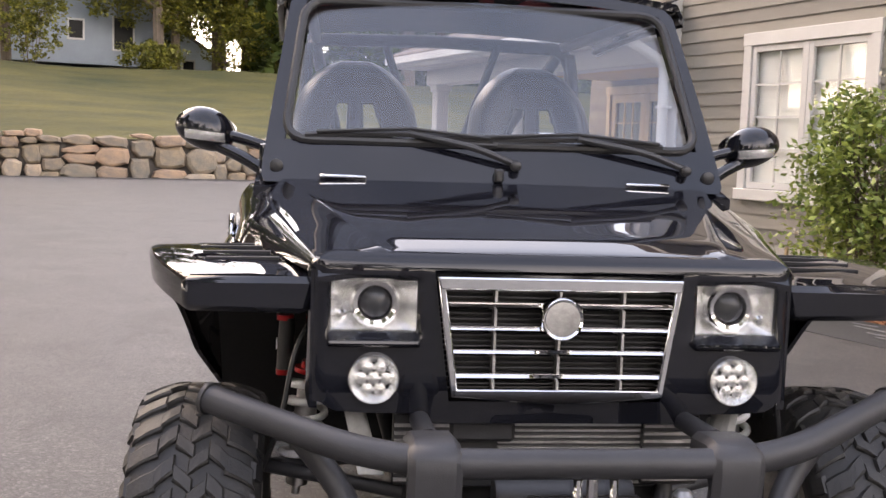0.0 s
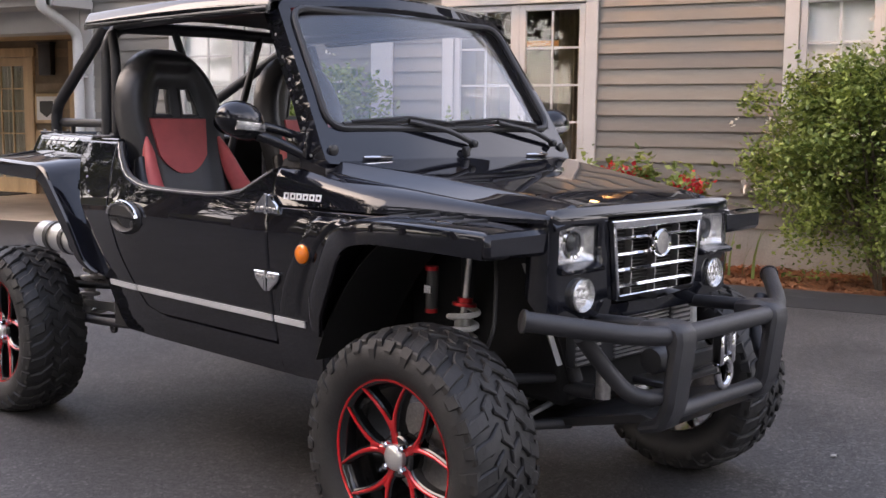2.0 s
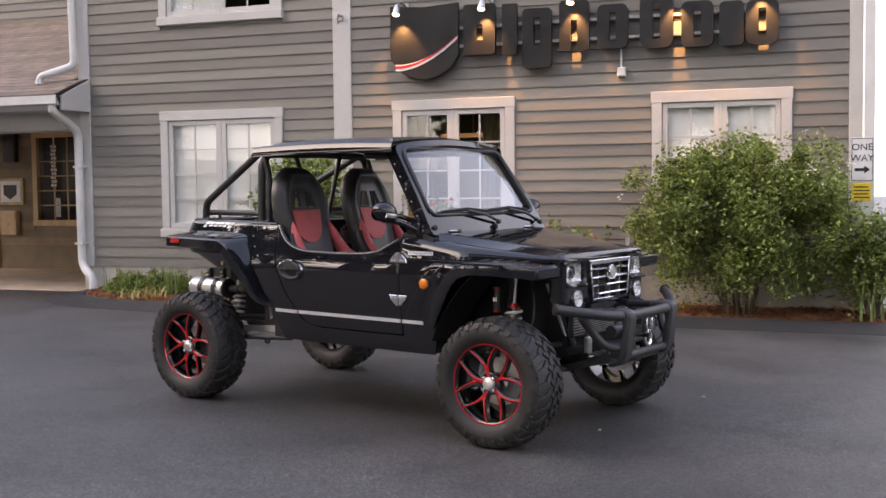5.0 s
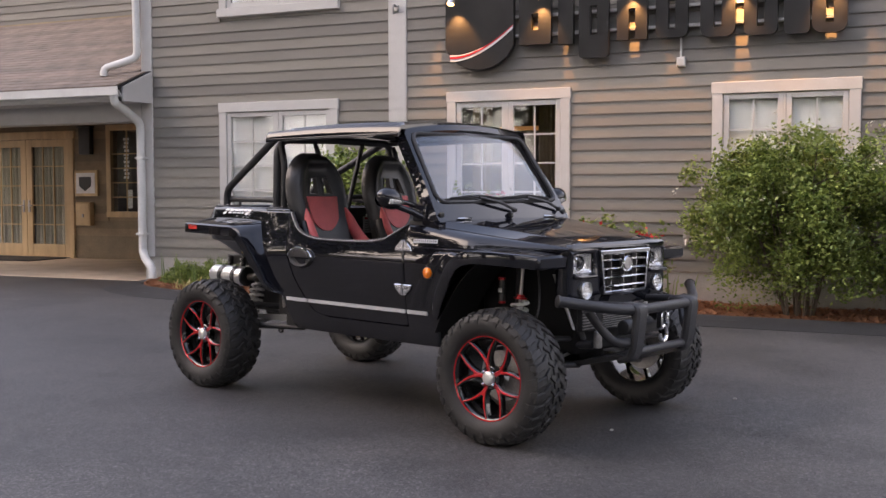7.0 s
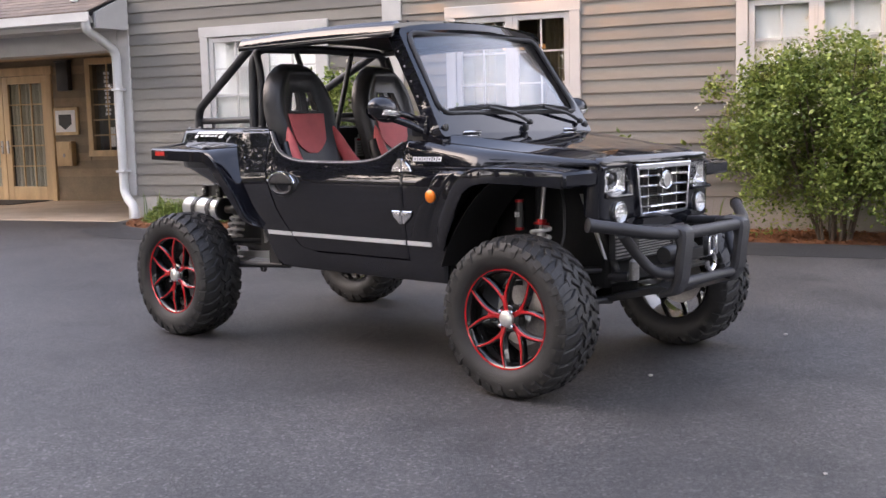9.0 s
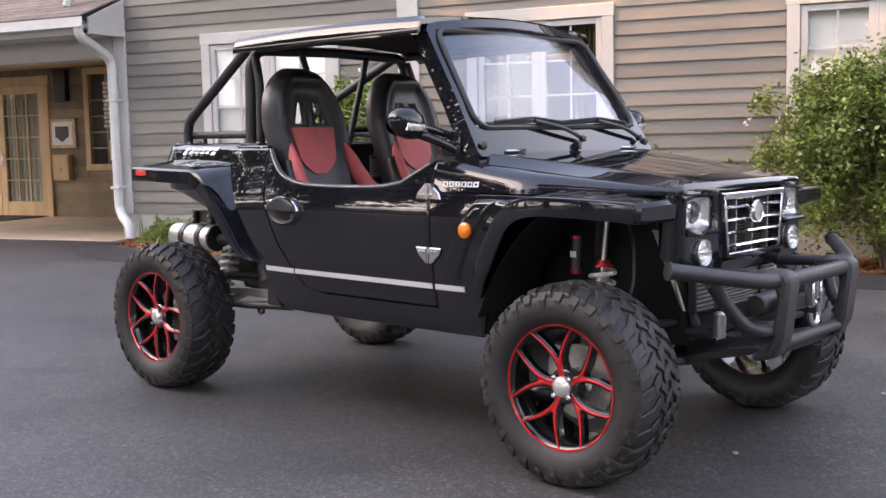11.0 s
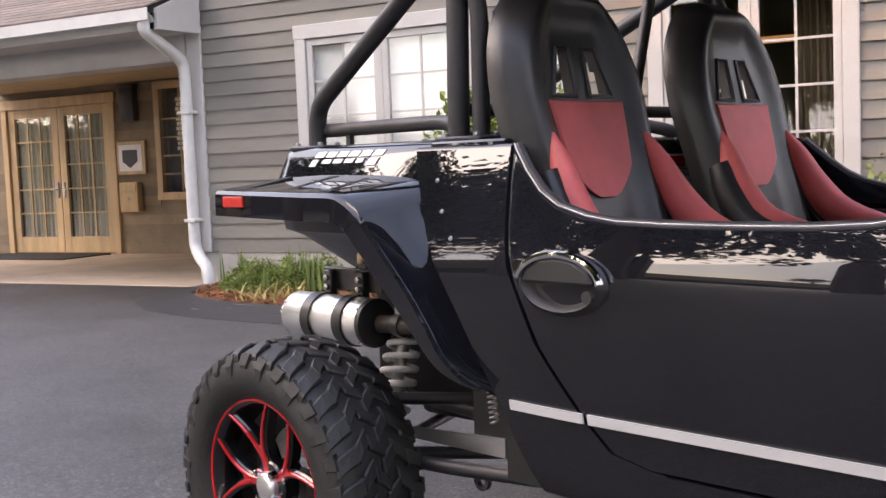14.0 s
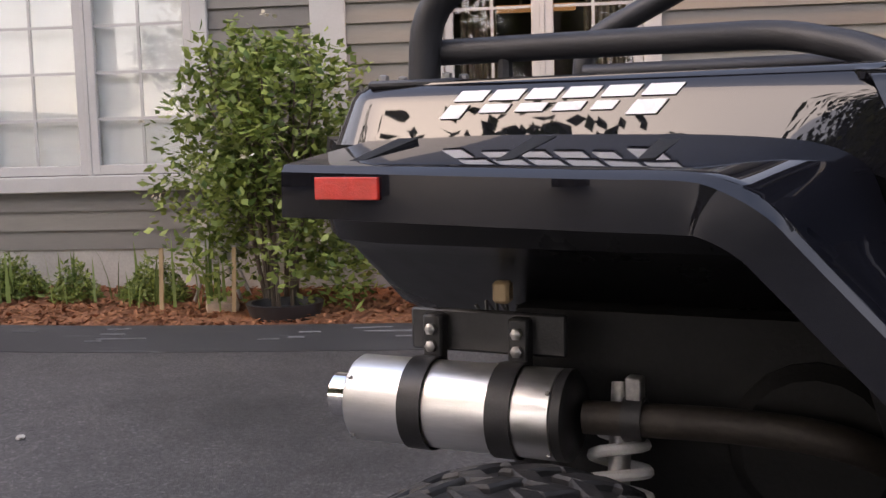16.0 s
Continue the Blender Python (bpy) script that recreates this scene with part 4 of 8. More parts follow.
for txt, zz in (("ONE", 1.715), ("WAY", 1.605)):
    cu = bpy.data.curves.new("text", "FONT")
    cu.body, cu.size, cu.extrude, cu.align_x = txt, 0.095, 0.0015, "CENTER"
    tmp = bpy.data.objects.new("tmp", cu)
    scene.collection.objects.link(tmp)
    me = bpy.data.meshes.new_from_object(tmp.evaluated_get(bpy.context.evaluated_depsgraph_get()))
    bpy.data.objects.remove(tmp)
    me.materials.append(SIGNBLACK)
    tx = new("lettering", me)
    tx.parent = ow
    tx.matrix_basis = pose(ox - 0.002, ac, zz, 90, 0, -90)
part("yellow_plate", box((ox, -1.6, 1.205), (ox + 0.006, -1.42, 1.385), 0.0025), YELLOW, ow, "yellow notice plate with small dark lines", smooth=False)
for k in range(4):
    part("line", box((ox - 0.002, -1.585 + 0.01 * (k % 2), 1.235 + k * 0.035), (ox, -1.435, 1.247 + k * 0.035)), SIGNBLACK, ow, smooth=False)


# ---- planting ----
def shrub(name, m, rx, ry, h, n, seed, leaf=0.045, blossoms=0, petals=PALEPETAL, label="", stems=9, bottom=0.25, group="shrubs by the wall", head=0.014, leafage=LEAF):
    rnd = random.Random(seed)
    ob = root(name, m, label, "shrub", group)
    tips, st = [], []
    for k in range(stems):
        a = 6.28 * k / stems + rnd.uniform(-.3, .3)
        top = Vector((math.cos(a) * rx * rnd.uniform(.2, .75), math.sin(a) * ry * rnd.uniform(.2, .75), h * rnd.uniform(.6, .98)))
        b = Vector((math.cos(a) * rx * 0.12, math.sin(a) * ry * 0.12, 0))
        mid = (b + top) / 2 + Vector((0, 0, h * 0.12))
        st.append(tube([b, mid, top], 0.014, 6, 0.3, taper=0.005))
        for q in range(4):
            s0 = b.lerp(top, rnd.uniform(.35, .9))
            e = s0 + Vector((rnd.gauss(0, rx * .35), rnd.gauss(0, ry * .35), rnd.uniform(0.0, h * .25)))
            st.append(tube([s0, e], 0.007, 5, taper=0.003))
            tips.append(e)
        tips.append(top)
    part("branch_work", joined(*st), BARK, ob)
    pts = []
    clumps = [(Vector((rnd.uniform(-1, 1), rnd.uniform(-1, 1), rnd.uniform(-1, 1))), rnd.uniform(.12, .32)) for _ in range(190)]
    clumps = [(Vector((c.x * rx, c.y * ry, bottom + (h - bottom) * (c.z * .5 + .5))), r) for c, r in clumps if c.length < 1.0 + rnd.uniform(-.1, .12)]
    clumps += [(t, rnd.uniform(.1, .2)) for t in tips]
    for _ in range(n):
        c, r = rnd.choice(clumps)
        d = Vector((rnd.gauss(0, 1), rnd.gauss(0, 1), rnd.gauss(0, 1))).normalized() * r * rnd.random() ** .4
        pts.append(c + d)
    # loose shoots over the outline
    for _ in range(40 if n > 9000 else 8):
        a = rnd.uniform(0, 6.28)
        b = Vector((math.cos(a) * rx * rnd.uniform(.2, .85), math.sin(a) * ry * rnd.uniform(.2, .85), h * rnd.uniform(.7, .93)))
        for k in range(22):
            pts.append(b + Vector((math.cos(a) * k * .005 + rnd.gauss(0, .025), math.sin(a) * k * .005 + rnd.gauss(0, .025), k * 0.0125)))
    lf = new("foliage", leaf_mesh("foliage", pts, leaf, seed, leafage))
    lf.parent = ob
    if blossoms:
        bp = []
        for _ in range(blossoms):
            c, r = rnd.choice(clumps)
            c = c + Vector((rnd.gauss(0, r * .6), rnd.gauss(0, r * .6), abs(rnd.gauss(0, r))))
            if head > 0.015:
                a = rnd.uniform(0, 6.28)
                rr = math.sqrt(rnd.random())
                c = Vector((math.cos(a) * rr * rx, math.sin(a) * rr * ry, h * rnd.uniform(.82, 1.04)))
            bp += [c + Vector((rnd.gauss(0, head), rnd.gauss(0, head), rnd.gauss(0, head * .85))) for _ in range(int(640 * head))]
        fl = new("blossoms", leaf_mesh("blossoms", bp, 0.028 if head < 0.015 else 0.036, seed + 1, petals, 1.1))
        fl.parent = ob
    return ob


shrub("rose_bush", pose(5.0, -0.33, 0.06), 0.52, 1.15, 1.7, 46000, 11, 0.028, 80, PALEPETAL, "large leafy rose bush with pale blossoms by the wall", 14, 0.2)
shrub("rose_bush", pose(5.08, -1.62, 0.06), 0.3, 0.42, 0.95, 4200, 12, 0.035, 4, PALEPETAL, "low leafy end of the rose hedge at the corner", 7, 0.15)
shrub("rose_bush", pose(4.95, 4.5, 0.06), 0.46, 0.68, 1.62, 8200, 13, 0.04, 34, PALEPETAL, "tall green shrub with a few pale flowers by the wall", 11, 0.02)
shrub("red_rose", pose(5.05, 2.95, 0.06), 0.22, 0.32, 1.15, 900, 14, 0.035, 9, PETAL, "slender rose bush with red flowers by the wall", 6, 0.3, head=0.02)
shrub("geranium", pose(4.98, 1.8, 0.06), 0.2, 0.34, 0.82, 1500, 15, 0.04, 24, PETAL, "bed of red flowers by the wall", 8, 0.1, head=0.034)
shrub("geranium", pose(5.0, 1.25, 0.06), 0.16, 0.22, 0.72, 900, 17, 0.04, 11, PETAL, "bed of red flowers by the wall", 6, 0.1, head=0.034)
shrub("red_rose", pose(6.0, -3.1, 0.0), 0.6, 0.8, 1.9, 2600, 16, 0.04, 14, PETAL, "rose bush with red flowers beyond the corner", 9, 0.3)


def iris(m, n, h, seed, spread=0.12, blade=BLADE, droop=0.3):
    rnd = random.Random(seed)
    v, f = [], []
    for _ in range(n):
        a = rnd.uniform(0, 6.28)
        b = Vector((rnd.gauss(0, spread), rnd.gauss(0, spread), 0))
        lean = Vector((math.cos(a), math.sin(a), 0)) * rnd.uniform(.02, droop) * h
        w = Vector((-math.sin(a), math.cos(a), 0)) * rnd.uniform(.008, .016)
        hh = h * rnd.uniform(.6, 1.1)
        k = len(v)
        for t in (0, .35, .7, 1):
            p = b + lean * t * t + Vector((0, 0, hh * t * (1 - 0.12 * t)))
            ww = w * (1 - t) ** .6
            v += [p - ww, p + ww]
        f += [(k + 2 * i, k + 2 * i + 1, k + 2 * i + 3, k + 2 * i + 2) for i in range(3)]
    me = bpy.data.meshes.new("blades")
    me.from_pydata([tuple(p) for p in v], [], f)
    me.materials.append(blade)
    ob = tagged(new("iris_clump", me), "clump of upright green iris leaves in the mulch" if blade == BLADE else "clump of drooping straw-coloured leaves in the mulch", "plant", "iris clumps in the bed", "stuff")
    ob.matrix_basis = m


for k, (x, y) in enumerate(((4.62, 7.45), (4.72, 7.3))):
    iris(pose(x, y * 0.95 - 0.5, bed_z(x, y)), 24, .15, 80 + k, .1, STRAW, 2.2)


def low_plant(m, rx, ry, h, n, seed):
    """A low mound of fine leaves."""
    rnd = random.Random(seed)
    pts = []
    for _ in range(n):
        a, r = rnd.uniform(0, 6.28), math.sqrt(rnd.random())
        top = h * (1 - r ** 2.2) * (0.8 + 0.3 * math.sin(a * 3 + seed)) + 0.02
        pts.append((math.cos(a) * r * rx, math.sin(a) * r * ry, top * rnd.random() ** 0.5))
    me = leaf_mesh("low_perennial", pts, 0.017, seed, LEAF, 2.6)
    ob = tagged(new("low_perennial", me), "low mound of fine green leaves in the mulch", "plant", "low plants in the bed")
    ob.matrix_basis = m


for k, (x, y, n, h) in enumerate(((5.15, 8.1, 14, .3), (5.0, 7.75, 22, .24), (5.2, 7.5, 24, .3), (5.0, 7.25, 16, .3), (5.1, 6.75, 6, .28), (5.1, 6.45, 5, .34), (4.95, 6.1, 7, .28), (5.0, 5.75, 5, .42), (4.9, 5.6, 6, .36), (5.0, 1.75, 8, .4), (5.1, 1.4, 9, .45), (4.98, -1.3, 8, .5))):
    iris(pose(x, y * 0.95 - 0.5, bed_z(x, y)), n, h * (1.3 if y > 5 and h > .2 else 1.0), 40 + k, 0.09)
for k, (x, y, r, hh, nn) in enumerate(((5.15, 7.95, .27, .24, 4600), (5.2, 7.55, .26, .26, 3400), (5.15, 6.2, .17, .26, 1900), (5.3, 7.3, .2, .26, 2000), (5.15, 6.75, .13, .26, 1000))):
    low_plant(pose(x, y * 0.95 - 0.5, bed_z(x, y) - 0.01), r, r * 1.3, hh, nn, 60 + k)

# hose reel stand with green hose behind the shrub
hr = root("hose_reel", pose(5.2, 4.95, 0.1), "grey garden hose reel with green hose", "hose reel")
part("drum", moved(lathe([(-0.08, 0.17), (-0.075, 0.17), (-0.07, 0.07), (0.07, 0.07), (0.075, 0.17), (0.08, 0.17)], 20, "x"), pose(0, 0, 0.42)), STEEL, hr)
for k in range(4):
    part("hose", moved(lathe([(-0.055 + 0.03 * k + 0.012 * math.cos(a), 0.1 + 0.012 * math.sin(a)) for a in [i * math.pi / 4 for i in range(8)]], 20, "x", True), pose(0, 0, 0.42)), mat("green_hose", (0.01, 0.3, 0.12), 0.4, 0, .15), hr)
for sx in (-1, 1):
    part("leg", tube([(0.09 * sx, 0.16, 0), (0.09 * sx, 0, 0.44), (0.09 * sx, -0.16, 0)], 0.012, 8, 0.05), STEEL, hr)
single("flat_stone", box((-0.14, -0.1, 0), (0.14, 0.1, 0.07), 0.03, 2), STONE, "flat pale stone lying in the mulch", "stone", m=pose(4.95, 4.87, 0.085, 0, 0, 20))
for y in (5.2, 4.75):
    single("garden_stake", box((-0.012, -0.012, 0), (0.012, 0.012, 0.42), 0.002), TANTRIM, "thin wooden plant stake in the mulch", "stake", "plant stakes in the bed", smooth=False, m=pose(4.8, y, 0.07, 3, -4, 10))
pot = root("plant_pot", pose(4.75, 4.42, 0.065), "wide black plastic pot at the foot of the shrub", "plant pot")
part("tub", lathe([(0.0, 0.2), (0.1, 0.23), (0.1, 0.2), (0.05, 0.19)], 24, "z"), PLASTIC, pot)
single("marker_pole", tube([(0, 0, 0), (0.03, 0.02, 1.1)], 0.006, 6), GUTTER, "thin white driveway marker pole in the bed", "marker pole", m=pose(5.05, -2.05, 0.06, 0, 4, 0))


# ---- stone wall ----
# the core's dark colour holds the shade of the gaps between the stones
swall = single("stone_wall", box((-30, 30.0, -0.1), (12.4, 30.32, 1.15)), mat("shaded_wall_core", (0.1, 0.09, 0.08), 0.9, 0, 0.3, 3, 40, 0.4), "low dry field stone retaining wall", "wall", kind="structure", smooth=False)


def stone_mesh(seed):
    rnd = random.Random(seed)
    n = rnd.choice((6, 7, 8, 9))
    rim = []
    for k in range(n):
        a = 2 * math.pi * (k + rnd.uniform(-.22, .22)) / n
        c, s_ = math.cos(a), math.sin(a)
        q = 0.5 / max(abs(c), abs(s_)) ** 0.75 * rnd.uniform(.86, 1.02)
        rim.append((max(-.5, min(.5, c * q)), max(-.5, min(.5, s_ * q))))
    verts, faces = [], []
    for k_, y in ((0.98, 0.3), (1.0, -0.2), (0.93, -0.42), (0.7, -0.52)):
        for x, z in rim:
            verts.append((x * k_, y + rnd.uniform(-.035, .035), z * k_))
    for j in range(3):
        faces += [(j * n + k, j * n + (k + 1) % n, (j + 1) * n + (k + 1) % n, (j + 1) * n + k) for k in range(n)]
    faces += [tuple(range(n)), tuple(range(3 * n, 4 * n))]
    return finish("stone", bm_of(verts, faces), STONE, True, 0.5)


STONES = [stone_mesh(s) for s in range(14)]


def stones():
    """Uncoursed wall: short stacks of one to four stones of uneven height."""
    rnd = random.Random(4)
    x = -6.0
    while x < 12.3:
        wdt = rnd.uniform(.35, .95)
        left = 1.28 + rnd.uniform(-.08, .1)
        cuts = []
        while left > 0.12:
            h = min(left, rnd.uniform(.16, .62) * (1.15 if wdt > .6 else .9))
            if left - h < 0.12:
                h = left
            cuts.append(h)
            left -= h
        z = -0.02
        for h in cuts:
            dx = rnd.uniform(-.09, .09)
            shared("stone", rnd.choice(STONES), swall, m=Matrix.LocRotScale((x + wdt / 2 + dx, 30.0 + rnd.uniform(-.05, .05), z + h / 2), Euler((0, rnd.uniform(-.1, .1), 0)), (wdt * rnd.uniform(1.06, 1.22), 0.5 + rnd.uniform(-.06, .1), h * 1.13)))
            z += h
        x += wdt


stones()


# ---- trees and far houses ----
def tree_meshes(seed, h, crown, leaf_n, leaf, material, low=0.25):
    rnd = random.Random(seed)
    limbs = [tube([(0, 0, -0.3), (rnd.gauss(0, .1), rnd.gauss(0, .1), h * .4), (rnd.gauss(0, .3), rnd.gauss(0, .3), h * .85)], 0.032 * h, 8, 0.5, taper=0.05)]
    ends = []
    for k in range(12):
        z0 = h * rnd.uniform(low, .8)
        a = rnd.uniform(0, 6.28)
        r = crown * rnd.uniform(.5, 1.0) * (1.15 - .6 * z0 / h)
        e = Vector((math.cos(a) * r, math.sin(a) * r, z0 + h * rnd.uniform(.05, .2)))
        limbs.append(tube([(0, 0, z0), (e * .5 + Vector((0, 0, z0 * .5 + .2))), e], 0.009 * h, 6, 0.3, taper=0.02))
        ends.append(e)
    clumps = []
    for e in ends:
        for _ in range(5):
            clumps.append((e + Vector((rnd.gauss(0, crown * .25), rnd.gauss(0, crown * .25), rnd.gauss(0, h * .06))), rnd.uniform(.5, 1.1) * crown * .3))
    for _ in range(24):
        a, z = rnd.uniform(0, 6.28), rnd.uniform(low + .05, 1.0)
        r = crown * rnd.uniform(.1, .95) * math.sqrt(max(.05, 1 - ((z - .55) / .5) ** 2))
        clumps.append((Vector((math.cos(a) * r, math.sin(a) * r, h * z)), rnd.uniform(.5, 1.2) * crown * .3))
    pts = []
    for _ in range(leaf_n):
        c, r = rnd.choice(clumps)
        pts.append(c + Vector((rnd.gauss(0, 1), rnd.gauss(0, 1), rnd.gauss(0, .8))).normalized() * r * rnd.random() ** .35)
    return finish("trunk", joined(*limbs), BARK), leaf_mesh("crown", pts, leaf, seed, material, 1.5)


TREES = [tree_meshes(1, 12, 3.6, 15000, .18, TREELEAF), tree_meshes(2, 15, 4.2, 18000, .2, TREELEAF, .15), tree_meshes(3, 9, 3.2, 12000, .16, SUNLEAF, .2), tree_meshes(4, 17, 3.8, 18000, .19, TREELEAF, .1), tree_meshes(5, 14, 4.0, 5200, .24, TREELEAF, .4)]


def tree(kind, x, y, z, s, turn, label="tall leafy green tree", group="trees round the lot"):
    ob = root("tree", Matrix.LocRotScale((x, y, z), Euler((0, 0, radians(turn))), (s, s, s)), label, "tree", group)
    shared("trunk", TREES[kind][0], ob)
    shared("crown", TREES[kind][1], ob)


rt = random.Random(21)
# on and behind the bank
for k in range(18):
    x = 11.5 + k * 2.3 + rt.uniform(-.8, .8)
    y = 49.7 + rt.uniform(-3, 9)
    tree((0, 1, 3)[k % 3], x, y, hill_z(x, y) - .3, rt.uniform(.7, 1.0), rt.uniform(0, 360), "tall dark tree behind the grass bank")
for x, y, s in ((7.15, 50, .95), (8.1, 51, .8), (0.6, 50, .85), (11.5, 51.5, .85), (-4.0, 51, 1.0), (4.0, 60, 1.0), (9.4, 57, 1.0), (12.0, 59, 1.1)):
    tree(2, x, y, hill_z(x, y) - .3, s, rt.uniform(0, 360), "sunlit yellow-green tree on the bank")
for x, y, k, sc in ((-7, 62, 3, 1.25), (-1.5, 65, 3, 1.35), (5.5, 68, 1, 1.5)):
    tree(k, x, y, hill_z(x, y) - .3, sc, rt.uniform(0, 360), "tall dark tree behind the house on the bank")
for x, y, h, k in ((1.5, 48, 3.4, 1), (-1.0, 47.2, 2.6, 2), (10.4, 50, 3.2, 3), (12.1, 49, 3.6, 4), (6.6, 49, 1.3, 5)):
    shrub("bank_shrub", pose(x, y, hill_z(x, y) - .15), 1.5, 1.2, h, 2600, 400 + k, .11, 0, PALEPETAL, "sunlit yellow-green shrub on top of the bank", 6, .1, "shrubs on the bank", leafage=SUNLEAF)
# across the lot, behind the camera
for k in range(9):
    y = -48 + k * 7.0 + rt.uniform(-2.2, 2.2)
    x = -38 + rt.uniform(-5, 5)
    tree((0, 1, 3, 2)[k % 4], x, y, -.35, rt.uniform(.8, 1.15), rt.uniform(0, 360), "leafy tree across the parking lot")
for k in range(8):
    x = -30 + k * 7.5 + rt.uniform(-2, 2)
    tree((1, 0, 3)[k % 3], x, -46 + rt.uniform(-4, 4), -.35, rt.uniform(.8, 1.1), rt.uniform(0, 360), "leafy tree across the parking lot")
# nearer trees along the lot's open side, with gaps of sky between them
for x, y, k, sc in ((-21, -17, 1, 1.0), (-17, -11, 0, 1.0), (-22, -5, 3, .95), (-15, -2.5, 2, 1.15), (-16, 3.5, 1, 1.12), (-15, 8.5, 2, 1.1), (-20, 11, 0, 1.25), (-17, 16, 4, 1.1), (-12.5, 18.5, 4, 1.18), (-15, 24.5, 4, 1.2), (-9.5, 24.5, 4, 1.0), (-8.2, 22.5, 4, .95), (-6.2, 23.5, 4, .8), (-12, 42, 3, 1.45), (-18, 40, 1, 1.4), (-21, 29, 4, 1.25)):
    tree(k, x, y, ground_height(x, y) - .2, sc, rt.uniform(0, 360), "leafy tree at the edge of the parking lot")
for k in range(11):
    shrub("lot_shrub", pose(-27 + rt.uniform(-1.5, 1.5), -26 + k * 3.4, -.2), 2.2, 2.2, rt.uniform(1.6, 3.0), 500, 300 + k, .22, 0, PALEPETAL, "dense green shrub at the edge of the lot", 4, .02, "shrubs at the edge of the lot")
for x, y, sc in ((-30, 45, .5), (-42, 38, .42), (-37, 52, .55), (-50, 30, .5), (-24, 57, .45), (-46, 45, .4), (-55, 20, .5)):
    tree(2, x, y, ground_height(x, y) - .2 if y < 30 else hill_z(x, y) - .3, sc, rt.uniform(0, 360), "low sunlit tree far beyond the parking lot")
# beyond the right corner of the building
for x, y, k, s in ((9.5, -4.6, 0, .36), (13, -6.5, 1, .4), (12, -10, 0, .45), (18, -8, 3, .45), (12, -16, 2, .5), (18, -15, 1, .5), (26, -13, 0, .6)):
    tree(k, x, y, ground_height(x, y) - .2, s, rt.uniform(0, 360), "leafy tree beyond the building corner")
for x, y, k, s in ((17, -14, 1, .62), (22, -17, 0, .75), (-12, -24, 3, .9), (17, -24, 3, .7), (26, -22, 1, .75)):
    tree(k, x, y, ground_height(x, y) - .2, s, rt.uniform(0, 360), "tall leafy tree beyond the building corner")
for x, y in ((7.5, -3.3), (9.2, -4.2), (8.3, -6.6)):
    shrub("hedge_shrub", pose(x, y, -0.05), .9, .9, 2.2, 2600, int(70 + x * 3), .07, 10, PETAL, "overgrown green shrub with red flowers beyond the corner", 8, .1, "shrubs beyond the corner")
# dark brush line under the far trees
bpts = []
for _ in range(15000):
    x = rt.uniform(11.5, 58)
    y = 47.7 + rt.uniform(0, 4)
    bpts.append((x, y, hill_z(x, y) + rt.random() ** 1.3 * 5.0))
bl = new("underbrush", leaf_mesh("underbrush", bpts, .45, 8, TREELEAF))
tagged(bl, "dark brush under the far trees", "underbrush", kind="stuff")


def house(m, w, d, h, rh, wallm, label, wins):
    ob = root("house", m, label, "house", "houses on the hill")
    part("wall", prism([(-w / 2, 0), (w / 2, 0), (w / 2, h), (0, h + rh), (-w / 2, h)], "y", 0, d), wallm, ob, smooth=False)
    for s in (-1, 1):
        part("roof", prism([(0, h + rh + .05), (0, h + rh + .2), (s * (w / 2 + .4), h - .2), (s * (w / 2 + .4), h - .35)], "y", -.3, d + .3), HOUSEROOF, ob, smooth=False)
    for x, z, ww, hh in wins:
        wn_ = part("window", box((x - ww / 2, -.06, z), (x + ww / 2, .02, z + hh), .02), TRIM, ob, smooth=False)
        part("pane", box((x - ww / 2 + .09, -.075, z + .09), (x + ww / 2 - .09, -.062, z + hh - .09)), DARK, wn_, smooth=False)


house(pose(4.3, 53, 4.6, 0, 0, 4), 7.0, 8, 3.3, 2.2, HOUSEGREY, "grey clapboarded house with white windows on the hill", [(1.65, .7, 1.05, 1.65), (-.55, 1.1, .8, 1.0)])
house(pose(8.4, 56, 4.4, 0, 0, -3), 5.8, 8, 1.0, 1.7, HOUSEBLUE, "small pale blue house among the trees", [(1.2, .3, .7, .6)])


# ---- parked cars ----
CARGLASS = mat("dark_car_glass", (0.02, 0.022, 0.025), 0.06, 0, .2, 3, 60, 0)
HEADL = mat("car_lamp", (0.6, 0.6, 0.6), 0.15, .3, .1, 20, 90, 0)


def loft(rows):
    """Skin over cross-sections of equal count, capped at both ends."""
    n, m = len(rows), len(rows[0])
    faces = [(i * m + k, i * m + (k + 1) % m, (i + 1) * m + (k + 1) % m, (i + 1) * m + k) for i in range(n - 1) for k in range(m)]
    return bm_of([p for r in rows for p in r], faces + [tuple(range(m)), tuple(range((n - 1) * m, n * m))])


